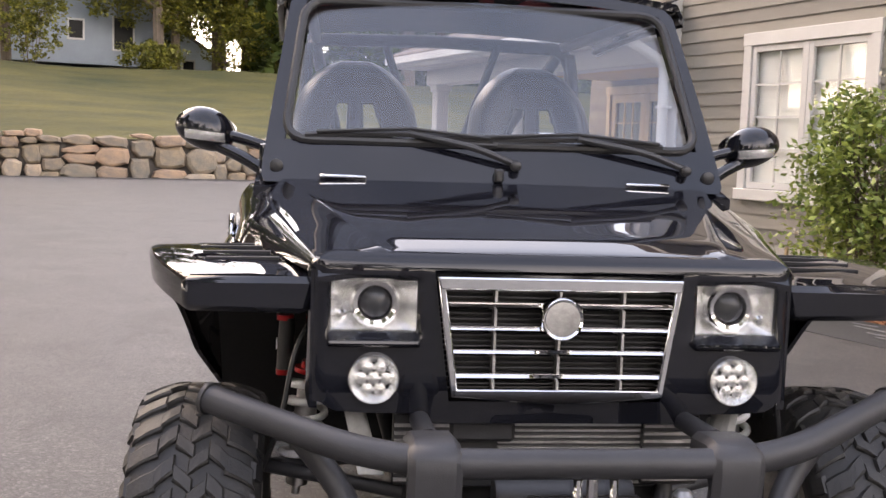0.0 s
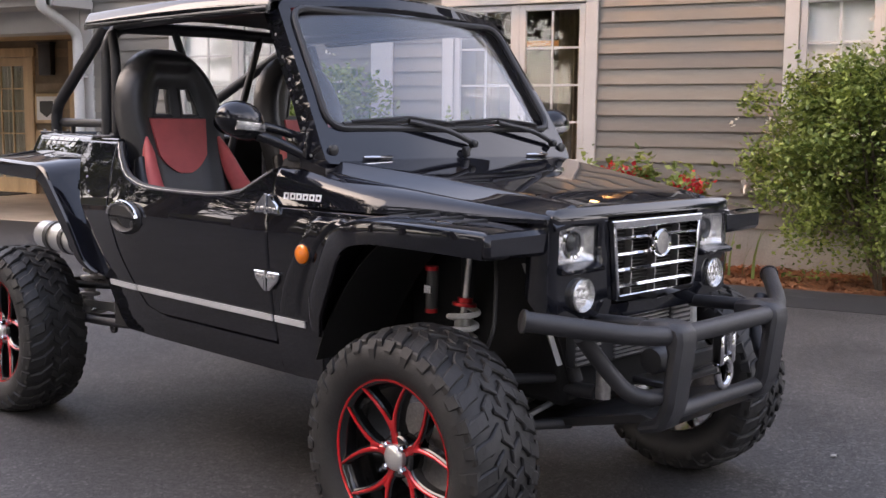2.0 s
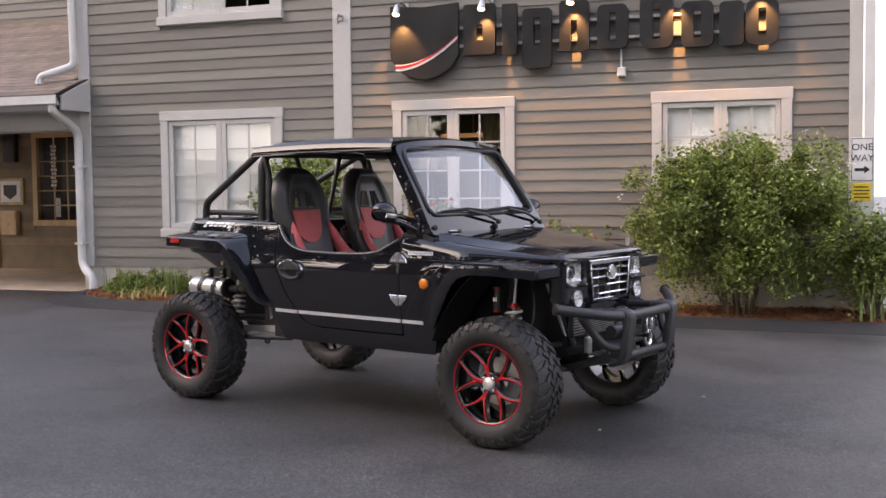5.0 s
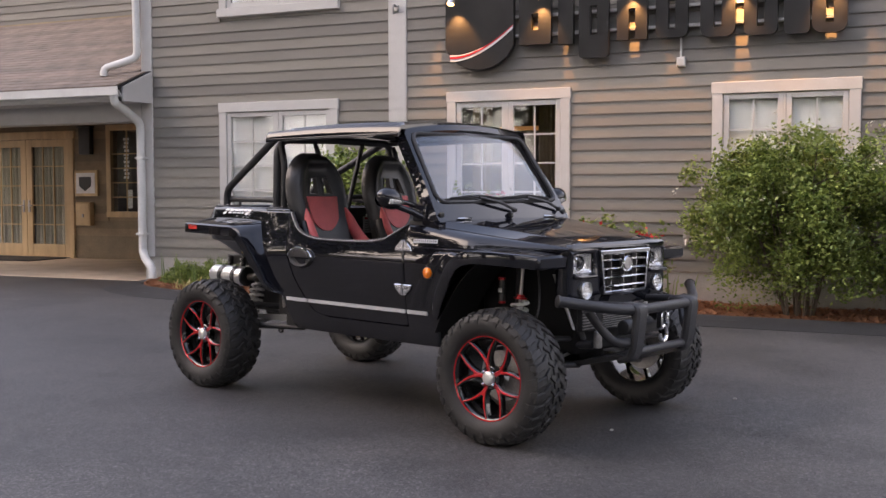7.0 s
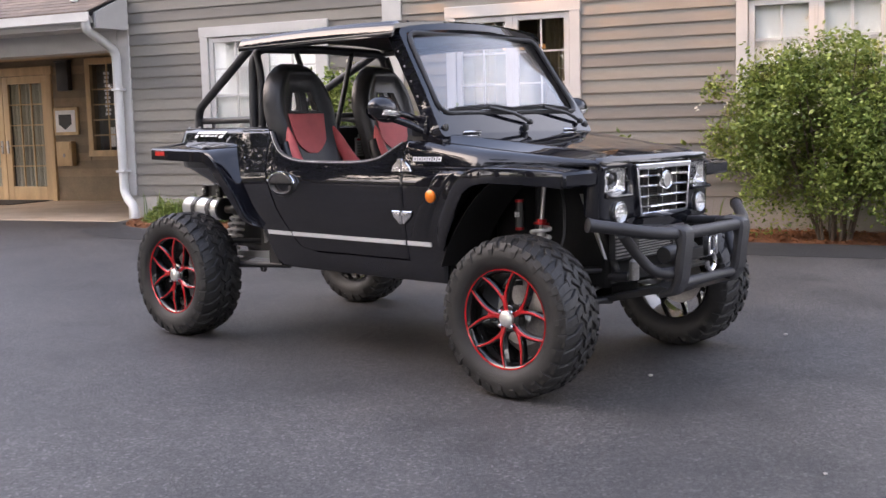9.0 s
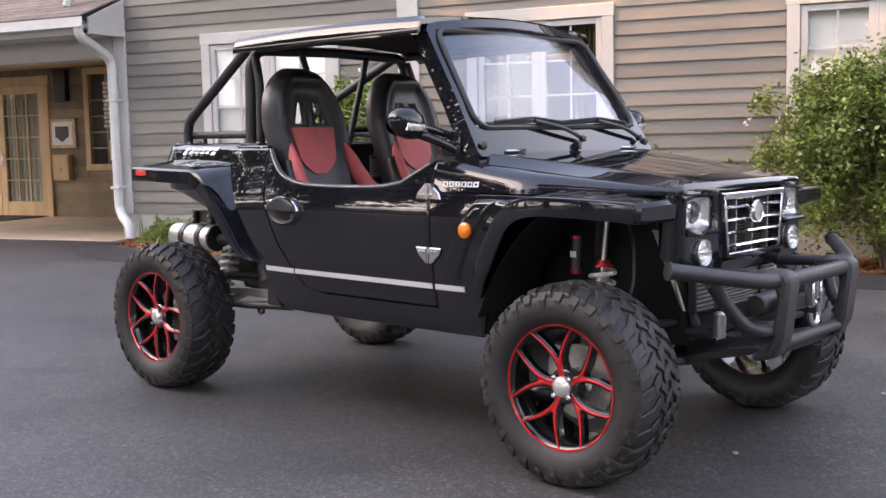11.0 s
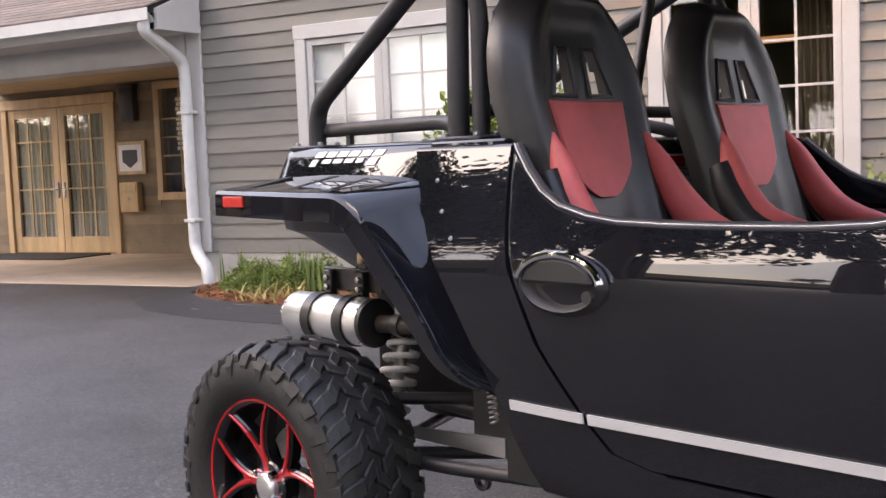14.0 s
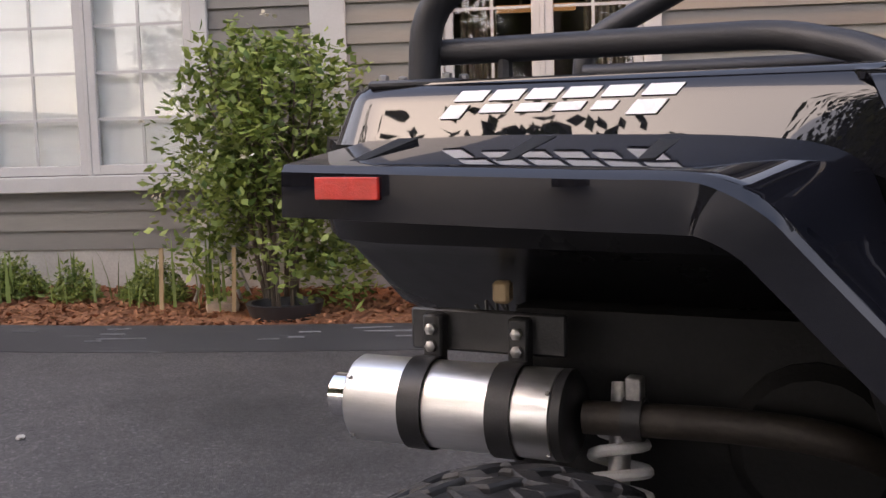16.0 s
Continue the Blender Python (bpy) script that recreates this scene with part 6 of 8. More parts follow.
nose = part("nose_panel", sheet(nose_point, NX, NZ, (0, 0.03, 0), nose_skip), PAINT, buggy, "glossy black nose panel with lamp and grille openings")
for s in SIDES:
    part("nose_corner", sheet(lambda u, v: (s * (0.474 + 0.008 * math.sin(u * math.pi)), -1.435 + 0.075 * u, (0.69 + 0.06 * u) + ((0.965 + 0.004 * u) - (0.69 + 0.06 * u)) * v), span(0, 1, 6), span(0, 1, 6), (-s * 0.015, 0, 0)), PAINT, nose)
    # brow over the lamp and the shelf under it
    part("lamp_shelf", prism([(-1.476, 0.815), (-1.484, 0.827), (-1.45, 0.842), (-1.40, 0.842), (-1.40, 0.812)], "x", s * 0.268, s * 0.442, 0.004), PAINT, nose)
    hl = part("headlight", sheet(lambda u, v: (s * 0.355 + u * 0.083, -1.392 - 0.05 * max(abs(u), abs(v)) ** 2.2, 0.8905 + v * 0.054), span(-1, 1, 12), span(-1, 1, 8), (0, 0.004, 0)), REFLECT, buggy, "square headlight with round projector lens")
    flutes = [box((s * 0.355 + dx - 0.004, -1.408, 0.845), (s * 0.355 + dx + 0.004, -1.398, 0.936), 0.002) for dx in (-0.075, -0.066, -0.057, 0.057, 0.066, 0.075)]
    part("reflector", joined(*flutes, moved(lathe([(0.0, 0.052), (-0.03, 0.048), (-0.036, 0.042), (-0.034, 0.034), (-0.02, 0.029)], 28, "y"), pose(s * 0.352, -1.396, 0.893))), CHROME, hl)
    part("projector_lens", moved(lathe([(0.0, 0.03), (-0.012, 0.029), (-0.02, 0.02), (-0.024, 0.007)], 24, "y"), pose(s * 0.352, -1.41, 0.893)), CARGLASS, hl, "dark round projector lens")
    g = part("lens_cover", box((s * 0.355 - 0.083, -1.452, 0.836), (s * 0.355 + 0.083, -1.448, 0.945), 0.002), LENS, hl)
    g.visible_shadow = False
    part("bulb", moved(lathe([(0, 0.01), (-0.02, 0.01), (-0.026, 0.004)], 10, "y"), pose(s * 0.415, -1.405, 0.87)), CHROME, hl)
    fy = nose_y(s * 0.353, 0.755)
    fg = part("fog_lamp", moved(lathe([(0.02, 0.04), (-0.012, 0.048), (-0.016, 0.045), (-0.006, 0.04), (0.01, 0.02)], 28, "y"), pose(s * 0.353, fy, 0.753)), REFLECT, buggy, "round clear fog lamp")
    pips = [moved(lathe([(0, 0.0125), (-0.003, 0.011), (-0.005, 0.004)], 10, "y"), pose(s * 0.353 + 0.024 * math.cos(a), fy - 0.002, 0.753 + 0.024 * math.sin(a))) for a in [k * math.pi / 3 for k in range(6)]]
    pips.append(moved(lathe([(0, 0.0125), (-0.003, 0.011), (-0.005, 0.004)], 10, "y"), pose(s * 0.353, fy - 0.002, 0.753)))
    part("lens_cells", joined(*pips), REFLECT, fg)
    g = part("lens_cover", moved(lathe([(-0.012, 0.044), (-0.02, 0.035), (-0.024, 0.01)], 28, "y"), pose(s * 0.353, fy, 0.753)), LENS, fg)
    g.visible_shadow = False

# grille
GY = -1.468
frame_b = []
for s in SIDES:
    frame_b.append(prism([(s * gw(0.722), 0.722), (s * gw(0.952), 0.952), (s * (gw(0.952) - 0.014), 0.952), (s * (gw(0.722) - 0.014), 0.722)], "y", GY - 0.014, GY + 0.02, 0.003))
frame_b.append(prism([(-gw(0.952), 0.952), (gw(0.952), 0.952), (gw(0.93) - 0.002, 0.928), (-gw(0.93) + 0.002, 0.928)], "y", GY - 0.016, GY + 0.02, 0.003))
frame_b.append(prism([(-gw(0.722), 0.722), (0, 0.708), (gw(0.722), 0.722), (gw(0.735) - 0.002, 0.738), (-gw(0.735) + 0.002, 0.738)], "y", GY - 0.014, GY + 0.02, 0.003))
grille = part("grille", joined(*frame_b), CHROME, buggy, "chrome grille with five bars and a round badge")
for z in (0.76, 0.807, 0.852, 0.897):
    part("grille_bar", prism([(-1.472, z - 0.006), (-1.479, z), (-1.472, z + 0.0065), (-1.452, z + 0.004), (-1.452, z - 0.004)], "x", -gw(z) + 0.006, gw(z) - 0.006), CHROME, grille)
for x in (-0.125, 0.0, 0.125):
    part("grille_bar", box((x - 0.0025, -1.47, 0.735), (x + 0.0025, -1.445, 0.932)), STEEL, grille, smooth=False)
part("mesh_back", box((-0.235, -1.43, 0.7), (0.235, -1.415, 0.96)), DARK, grille, smooth=False)
for k in range(20):
    part("grille_fin", box((-0.23, -1.445, 0.73 + 0.0105 * k), (0.23, -1.435, 0.7325 + 0.0105 * k)), PLASTIC, grille, smooth=False)
part("badge", moved(lathe([(0.01, 0.041), (-0.012, 0.041), (-0.016, 0.038), (-0.012, 0.034), (-0.012, 0.0)], 32, "y"), pose(0, GY - 0.014, 0.877)), CHROME, grille, "round chrome badge with grey centre")
part("badge_centre", moved(lathe([(-0.0125, 0.033), (-0.0135, 0.02), (-0.0135, 0.0)], 28, "y"), pose(0, GY - 0.014, 0.877)), STEEL, grille)

# below the nose: radiator with fins, aluminium brackets, lower tray
rad = part("radiator", box((-0.23, -1.40, 0.52), (0.23, -1.36, 0.675), 0.004), PLASTIC, buggy, "finned cooler under the grille")
for k in range(12):
    part("cooling_fin", box((-0.1, -1.408, 0.53 + 0.0118 * k), (0.225, -1.396, 0.535 + 0.0118 * k)), STEEL, rad, smooth=False)
part("control_box", box((-0.2, -1.43, 0.62), (-0.07, -1.39, 0.665), 0.008), PLASTIC, buggy)
for s in SIDES:
    bar = [(0.423, -1.305, 0.83), (0.443, -1.345, 0.83), (0.375, -1.402, 0.548), (0.335, -1.385, 0.54), (0.345, -1.372, 0.556)]
    part("alu_bracket", bm_of([(s * x, y, z) for x, y, z in bar] + [(s * (x - 0.014), y + 0.004, z) for x, y, z in bar], [tuple(range(5)), tuple(range(5, 10))] + [(k, (k + 1) % 5, 5 + (k + 1) % 5, 5 + k) for k in range(5)]), mat("matt_aluminium", (0.45, 0.45, 0.43), 0.5, 0.25, 0.15, 14, 120, 0.05), buggy, "slanted aluminium bracket", smooth=False)
    cool = part("side_cooler", box((s * 0.25 - 0.06, -1.415, 0.53), (s * 0.25 + 0.06, -1.38, 0.675), 0.004), PLASTIC, buggy)
    for k in range(8):
        part("cooling_fin", box((s * 0.25 - 0.057, -1.422, 0.54 + 0.0155 * k), (s * 0.25 + 0.057, -1.413, 0.546 + 0.0155 * k)), STEEL, cool, smooth=False)

# front bumper
bum = part("front_bumper", tube([(-0.655, -1.505, 0.724), (-0.40, -1.67, 0.676), (-0.26, -1.718, 0.666), (0.26, -1.718, 0.666), (0.40, -1.67, 0.676), (0.655, -1.505, 0.724)], 0.0265, 16, 0.1), POWDER, buggy, "black tubular front bumper")
for s in SIDES:
    hook_side = [(-1.61, 0.696), (-1.70, 0.706), (-1.742, 0.695), (-1.754, 0.665), (-1.732, 0.47), (-1.70, 0.405), (-1.62, 0.385), (-1.62, 0.415), (-1.675, 0.435), (-1.692, 0.48), (-1.708, 0.625), (-1.688, 0.655), (-1.61, 0.65)]
    part("upright", prism(hook_side, "x", s * 0.262 - 0.046, s * 0.262 + 0.046, 0.012), POWDER, bum)
    part("upright_tail", tube([(s * 0.262, -1.62, 0.68), (s * 0.262, -1.44, 0.67)], 0.02, 10), POWDER, bum)
    part("lower_tube", tube([(s * 0.49, -1.565, 0.672), (s * 0.42, -1.585, 0.59), (s * 0.375, -1.635, 0.515), (s * 0.34, -1.675, 0.50), (s * 0.262, -1.695, 0.50)], 0.023, 12, 0.06), POWDER, bum)
    part("end_cap", moved(lathe([(-0.004, 0.031), (0.004, 0.031), (0.007, 0.024)], 16, "z"), look((s * 0.655, -1.505, 0.724), (s * 0.40, -1.67, 0.676)) @ pose(0, 0, 0)), PLASTIC, bum)
    part("cooler_can", moved(lathe([(0, 0.022), (0.08, 0.022), (0.09, 0.012)], 16, "z"), pose(s * 0.26, -1.48, 0.45)), STEEL, buggy)
part("skid_plate", prism([(-1.70, 0.41), (-1.60, 0.40), (-1.2, 0.30), (-0.7, 0.34), (-0.7, 0.36), (-1.2, 0.33), (-1.6, 0.43)], "x", -0.25, 0.25, 0.004), PLASTIC, buggy)
part("cross_tube", tube([(-0.25, -1.697, 0.45), (0.25, -1.697, 0.45)], 0.022, 12), POWDER, bum)
win = part("winch", joined(moved(lathe([(-0.13, 0.035), (-0.12, 0.04), (0.12, 0.04), (0.13, 0.035)], 20, "x"), pose(0, -1.55, 0.55)), box((-0.15, -1.61, 0.48), (0.15, -1.5, 0.5), 0.005)), PLASTIC, buggy, "winch with a polished hook")
part("fairlead", box((-0.09, -1.635, 0.52), (0.13, -1.62, 0.58), 0.01), PLASTIC, win)
for x in (-0.012, 0.052):
    part("hook_clevis", box((x - 0.008, -1.715, 0.545), (x + 0.008, -1.68, 0.64), 0.005), CHROME, win)
part("hook", tube([(0.02 + 0.035 * math.cos(a), -1.70, 0.52 + 0.04 * math.sin(a)) for a in span(2.2, -3.2, 16)], 0.011, 8), CHROME, win)
part("hook_stem", tube([(0.02, -1.686, 0.56), (0.02, -1.686, 0.63)], 0.011, 8), CHROME, win)

# front fenders: ribbon with a turned-down lip


def ribbon(s, path, lip, th=0.012, rr=0.012):
    verts, faces = [], []
    n = len(path)
    for i, (y, z, xi, xo) in enumerate(path):
        a, b = path[max(i - 1, 0)], path[min(i + 1, n - 1)]
        t = Vector((0, b[0] - a[0], b[1] - a[1])).normalized()
        nrm = Vector((0, -t.z, t.y))
        if nrm.z < 0 and abs(nrm.z) > 0.3:
            nrm = -nrm
        P = lambda x, o: Vector((s * x, y, z)) + nrm * o * min(1, 0.5 + i / 10)
        sec = [P(xi, 0), P(xi + (xo - xi) * 0.5, 0.006), P(xo - rr * 1.5, 0.002), P(xo - rr * 0.4, -rr * 0.3), P(xo, -rr * 1.5), P(xo - 0.006, -lip), P(xo - th - 0.006, -lip), P(xo - th - 0.002, -th - rr), P(xi, -th)]
        verts += sec
    m = 9
    for i in range(n - 1):
        for k in range(m):
            faces.append((i * m + k, i * m + (k + 1) % m, (i + 1) * m + (k + 1) % m, (i + 1) * m + k))
    faces += [tuple(range(m)), tuple(range((n - 1) * m, n * m))]
    return bm_of(verts, faces)


def smooth_path(pts, n=4):
    out = []
    P = [pts[0]] + pts + [pts[-1]]
    for i in range(1, len(P) - 2):
        for k in range(n):
            t = k / n
            out.append(tuple(0.5 * ((2 * b) + (c - a) * t + (2 * a - 5 * b + 4 * c - d) * t * t + (3 * b - a - 3 * c + d) * t ** 3) for a, b, c, d in zip(P[i - 1], P[i], P[i + 1], P[i + 2])))
    out.append(pts[-1])
    return out


FF = smooth_path([(-0.722, 0.585, 0.655, 0.70), (-0.765, 0.69, 0.655, 0.75), (-0.835, 0.80, 0.645, 0.778), (-0.905, 0.885, 0.63, 0.805), (-0.99, 0.938, 0.61, 0.828), (-1.08, 0.958, 0.585, 0.825), (-1.2, 0.957, 0.545, 0.80), (-1.33, 0.948, 0.50, 0.755), (-1.415, 0.938, 0.465, 0.715)])


def web_fender(s, path, th=0.012):
    """A fender with a hollow upper side: each row gives outer (y, z, x), inner (y, z, x) and the height of the outer face."""
    verts, faces = [], []
    n = len(path)
    for i, (yo, zo, xo, yi, zi, xi, lip) in enumerate(path):
        a, b = path[max(i - 1, 0)], path[min(i + 1, n - 1)]
        t = Vector((0, b[0] - a[0], b[1] - a[1])).normalized()
        down = Vector((0, -t.z, t.y))
        if down.z > 0:
            down = -down
        O, I = Vector((s * xo, yo, zo)), Vector((s * xi, yi, zi))
        sec = []
        for k in (0.0, 0.12, 0.25, 0.38, 0.5, 0.62, 0.75, 0.86, 0.94):
            sec.append(I.lerp(O, k) + down * (0.016 * min(1, lip / 0.056) * math.sin(math.pi * k) * min(1, max(0, (1.02 - zo) / 0.1))))
        top = O + Vector((-s * 0.008, 0, 0.001))
        sec += [top, O + down * 0.008, O + down * lip * 0.55, O + down * lip, O + down * lip + Vector((-s * th, 0, 0)), O + down * min(lip * 0.9, th + 0.004) + Vector((-s * (th + 0.002), 0, 0)), I + down * max(th, 0.8 * lip)]
        verts += sec
    m = 16
    for i in range(n - 1):
        for k in range(m):
            faces.append((i * m + k, i * m + (k + 1) % m, (i + 1) * m + (k + 1) % m, (i + 1) * m + k))
    faces += [tuple(range(m)), tuple(range((n - 1) * m, n * m))]
    return bm_of(verts, faces)


RF = smooth_path([(1.492, 1.028, .69, 1.492, 1.058, .435, .064), (1.3, 1.024, .70, 1.3, 1.06, .482, .064), (1.1, 1.02, .707, 1.1, 1.058, .512, .064), (.995, 1.018, .709, .98, 1.055, .525, .064), (.95, 1.006, .711, .88, 1.045, .542, .06), (.905, .98, .712, .825, 1.018, .56, .058), (.87, .945, .712, .80, .965, .585, .056), (.811, .884, .712, .755, .895, .598, .055), (.74, .81, .712, .692, .815, .605, .052), (.69, .745, .71, .648, .745, .61, .046), (.646, .684, .708, .607, .68, .615, .034), (.60, .645, .70, .572, .635, .63, .018), (.56, .626, .69, .545, .612, .65, .006)], 7)
for s in SIDES:
    fd = part("front_fender", ribbon(s, FF, 0.066, rr=0.011), PAINT, buggy, "black flat-topped front fender")
    part("front_lip", prism([(0.462, 0.94), (0.716, 0.938), (0.714, 0.872), (0.48, 0.868)], "y", -1.432, -1.402, 0.012) if s > 0 else prism([(-0.462, 0.94), (-0.716, 0.938), (-0.714, 0.872), (-0.48, 0.868)], "y", -1.432, -1.402, 0.012), PAINT, fd)
    for k in range(4):
        yy = -1.05 - 0.07 * k
        fz = lerp_table(sorted((y_, z_) for y_, z_, *_r in FF), yy - 0.02) - 0.002
        part("vent_slot", prism([(s * (0.60 - 0.02 * k), yy), (s * (0.72 - 0.012 * k), yy - 0.02), (s * (0.72 - 0.012 * k), yy - 0.038), (s * (0.60 - 0.02 * k), yy - 0.018)], "z", fz, fz + 0.0095, 0.001), DARK, fd, smooth=False)
    # inner wheel housing
    part("wheel_housing", sheet(lambda u, v: (s * (0.40 + 0.29 * v), -0.735 - 0.5 * u, 0.5 + 0.41 * math.sin(math.pi * 0.5 * min(1, u * 1.25)) ** 0.8), span(0, 1, 14), span(0, 1, 3), (0, 0, 0.008)), DARK, buggy)
    rf = part("rear_fender", web_fender(s, RF), PAINT, buggy, "black stepped rear fender")
    part("reflector", box((s * 0.697 - (0.0 if s > 0 else 0.006), 1.352, 0.987), (s * 0.697 + (0.006 if s > 0 else 0.0), 1.438, 1.014), 0.001), REDLENS, rf, "red rectangular reflector", smooth=False)
    part("rear_lip", prism([(s * 0.43, 1.052), (s * 0.688, 1.024), (s * 0.69, 0.966), (s * 0.46, 0.975)], "y", 1.479, 1.493, 0.002), PAINT, rf, smooth=False)
    for yy in (1.402, 1.208, 1.042):
        part("vent_slot", bm_of([(s * x, y, 1.0586 - (x - 0.5) * 0.183 + dz) for dz in (0.0015, -0.012) for x, y in ((0.512, yy - 0.012), (0.648, yy - 0.004), (0.656, yy + 0.014), (0.512, yy + 0.018))], [(0, 1, 2, 3), (4, 5, 6, 7), (0, 1, 5, 4), (1, 2, 6, 5), (2, 3, 7, 6), (3, 0, 4, 7)]), DARK, rf, smooth=False)
    for yb, zb in ((0.744, 1.105), (0.729, 1.045), (0.695, 0.98), (0.653, 0.925)):
        part("rivet", moved(lathe([(0, 0.006), (s * 0.004, 0.004)], 8, "x"), pose(s * (side_x(yb, zb) - 0.001), yb, zb)), STEEL, buggy)

# rear bed: rounded tub with slanted sides


def bed_plan(u):
    """Plan line of the bed's outer side with a rounded rear corner: point and inward direction."""
    if u < 0.8:
        k = u / 0.8
        return Vector((0.55 - 0.085 * k, 0.765 + (1.49 - 0.765) * k)), Vector((-1.0, -0.115))
    a = (u - 0.8) / 0.2 * math.pi * 0.5
    return Vector((0.465 - 0.095 * (1 - math.cos(a)), 1.49 + 0.095 * math.sin(a))), Vector((-math.cos(a), -math.sin(a)))


def bed_side(s):
    def f(u, v):
        p, d = bed_plan(u)
        zb = lerp_table([(0.76, 0.985), (0.82, 1.01), (0.9, 1.038), (1.0, 1.048), (1.6, 1.05)], p.y)
        if v < 0.72:
            ins, z = 0.023 * (v / 0.72), zb + (1.106 - zb) * v / 0.72
        else:
            a = (v - 0.72) / 0.28 * math.pi / 2
            ins, z = 0.023 + 0.024 * (1 - math.cos(a)) + 0.01 * math.sin(a), 1.106 + 0.03 * math.sin(a)
        q = p + d * ins
        return (s * q.x, q.y, z)
    return f


for s in SIDES:
    part("bed_side", sheet(bed_side(s), edged(24, 0.008)[:-4] + span(0.8, 1.0, 12)[1:], span(0, 0.72, 6) + span(0.755, 1, 8), (-s * 0.02, 0, -0.002)), PAINT, buggy, "glossy black bed side")
    # plain slanted white forms, the outer ones longer
    for k in range(6):
        y = 1.376 - k * 0.0535
        for za, zc, wd in ((1.106, 1.12, 0.044), (1.083 if k in (0, 5) else 1.09, 1.101, 0.03 if k in (0, 4) else 0.04)):
            pts = []
            for yy, zz in ((y - (zz0 - 1.09) * 0.75 - dw, zz0) for zz0, dw in ((za, 0), (za, wd), (zc, wd), (zc, 0))):
                u_ = (yy - 0.765) / 0.725 * 0.8
                p0 = bed_side(s)(u_, 0.0)
                vz = (zz - p0[2]) / (1.106 - p0[2]) * 0.72 if zz <= 1.106 else 0.72 + math.asin(min(1, (zz - 1.106) / 0.03)) / (math.pi / 2) * 0.28
                pts.append(bed_side(s)(u_, vz))
            part("badge_form", bm_of([(p[0] + s * 0.003, p[1], p[2]) for p in pts] + [(p[0] - s * 0.004, p[1], p[2]) for p in pts], [(0, 1, 2, 3), (4, 5, 6, 7), (0, 1, 5, 4), (1, 2, 6, 5), (2, 3, 7, 6), (3, 0, 4, 7)]), DECAL, buggy, "plain white badge form", smooth=False)
TUB = [(0.46, 1.05), (0.48, 0.965), (0.455, 0.905), (0.385, 0.884), (0.15, 0.76), (0.0, 0.752)]
tub_rows = []
for y, kx, dz in ((0.8, 1.0, 0.0), (1.2, 0.98, 0.0), (1.5, 0.93, 0.0), (1.58, 0.88, 0.003), (1.615, 0.8, 0.012)):
    half = [(x * kx, y, z + dz) for x, z in TUB]
    tub_rows.append([(-x, y_, z) for x, y_, z in half] + [p for p in reversed(half[:-1])])
part("tub", loft(tub_rows), mat("black_moulded_tub", (0.012, 0.012, 0.0135), 0.3, 0, 0.2, 6, 260, 0.05, spec=0.3), buggy, "black moulded tub under the bed")
part("bed_floor", box((-0.44, 0.78, 1.03), (0.44, 1.54, 1.045), 0.004), PLASTIC, buggy)
part("bed_tail", sheet(lambda u, v: ((2 * u - 1) * 0.38, 1.575 + 0.02 * math.sin(math.pi * u) - 0.02 * v, 1.03 + 0.1 * v), span(0, 1, 10), span(0, 1, 4), (0, -0.02, 0)), PAINT, buggy)
part("bed_rim", tube([(-0.485, 0.84, 1.127), (-0.415, 1.48, 1.127), (-0.35, 1.545, 1.127), (0.35, 1.545, 1.127), (0.415, 1.48, 1.127), (0.485, 0.84, 1.127)], 0.01, 8, 0.06), PAINT, buggy)
for s in SIDES:
    part("bed_ledge", prism([(s * 0.585, 0.56), (s * 0.57, 0.8), (s * 0.5, 0.85), (s * 0.425, 1.475), (s * 0.36, 1.54), (s * 0.3, 1.55), (s * 0.33, 0.9), (s * 0.36, 0.6)], "z", 1.11, 1.13, 0.005), PAINT, buggy)

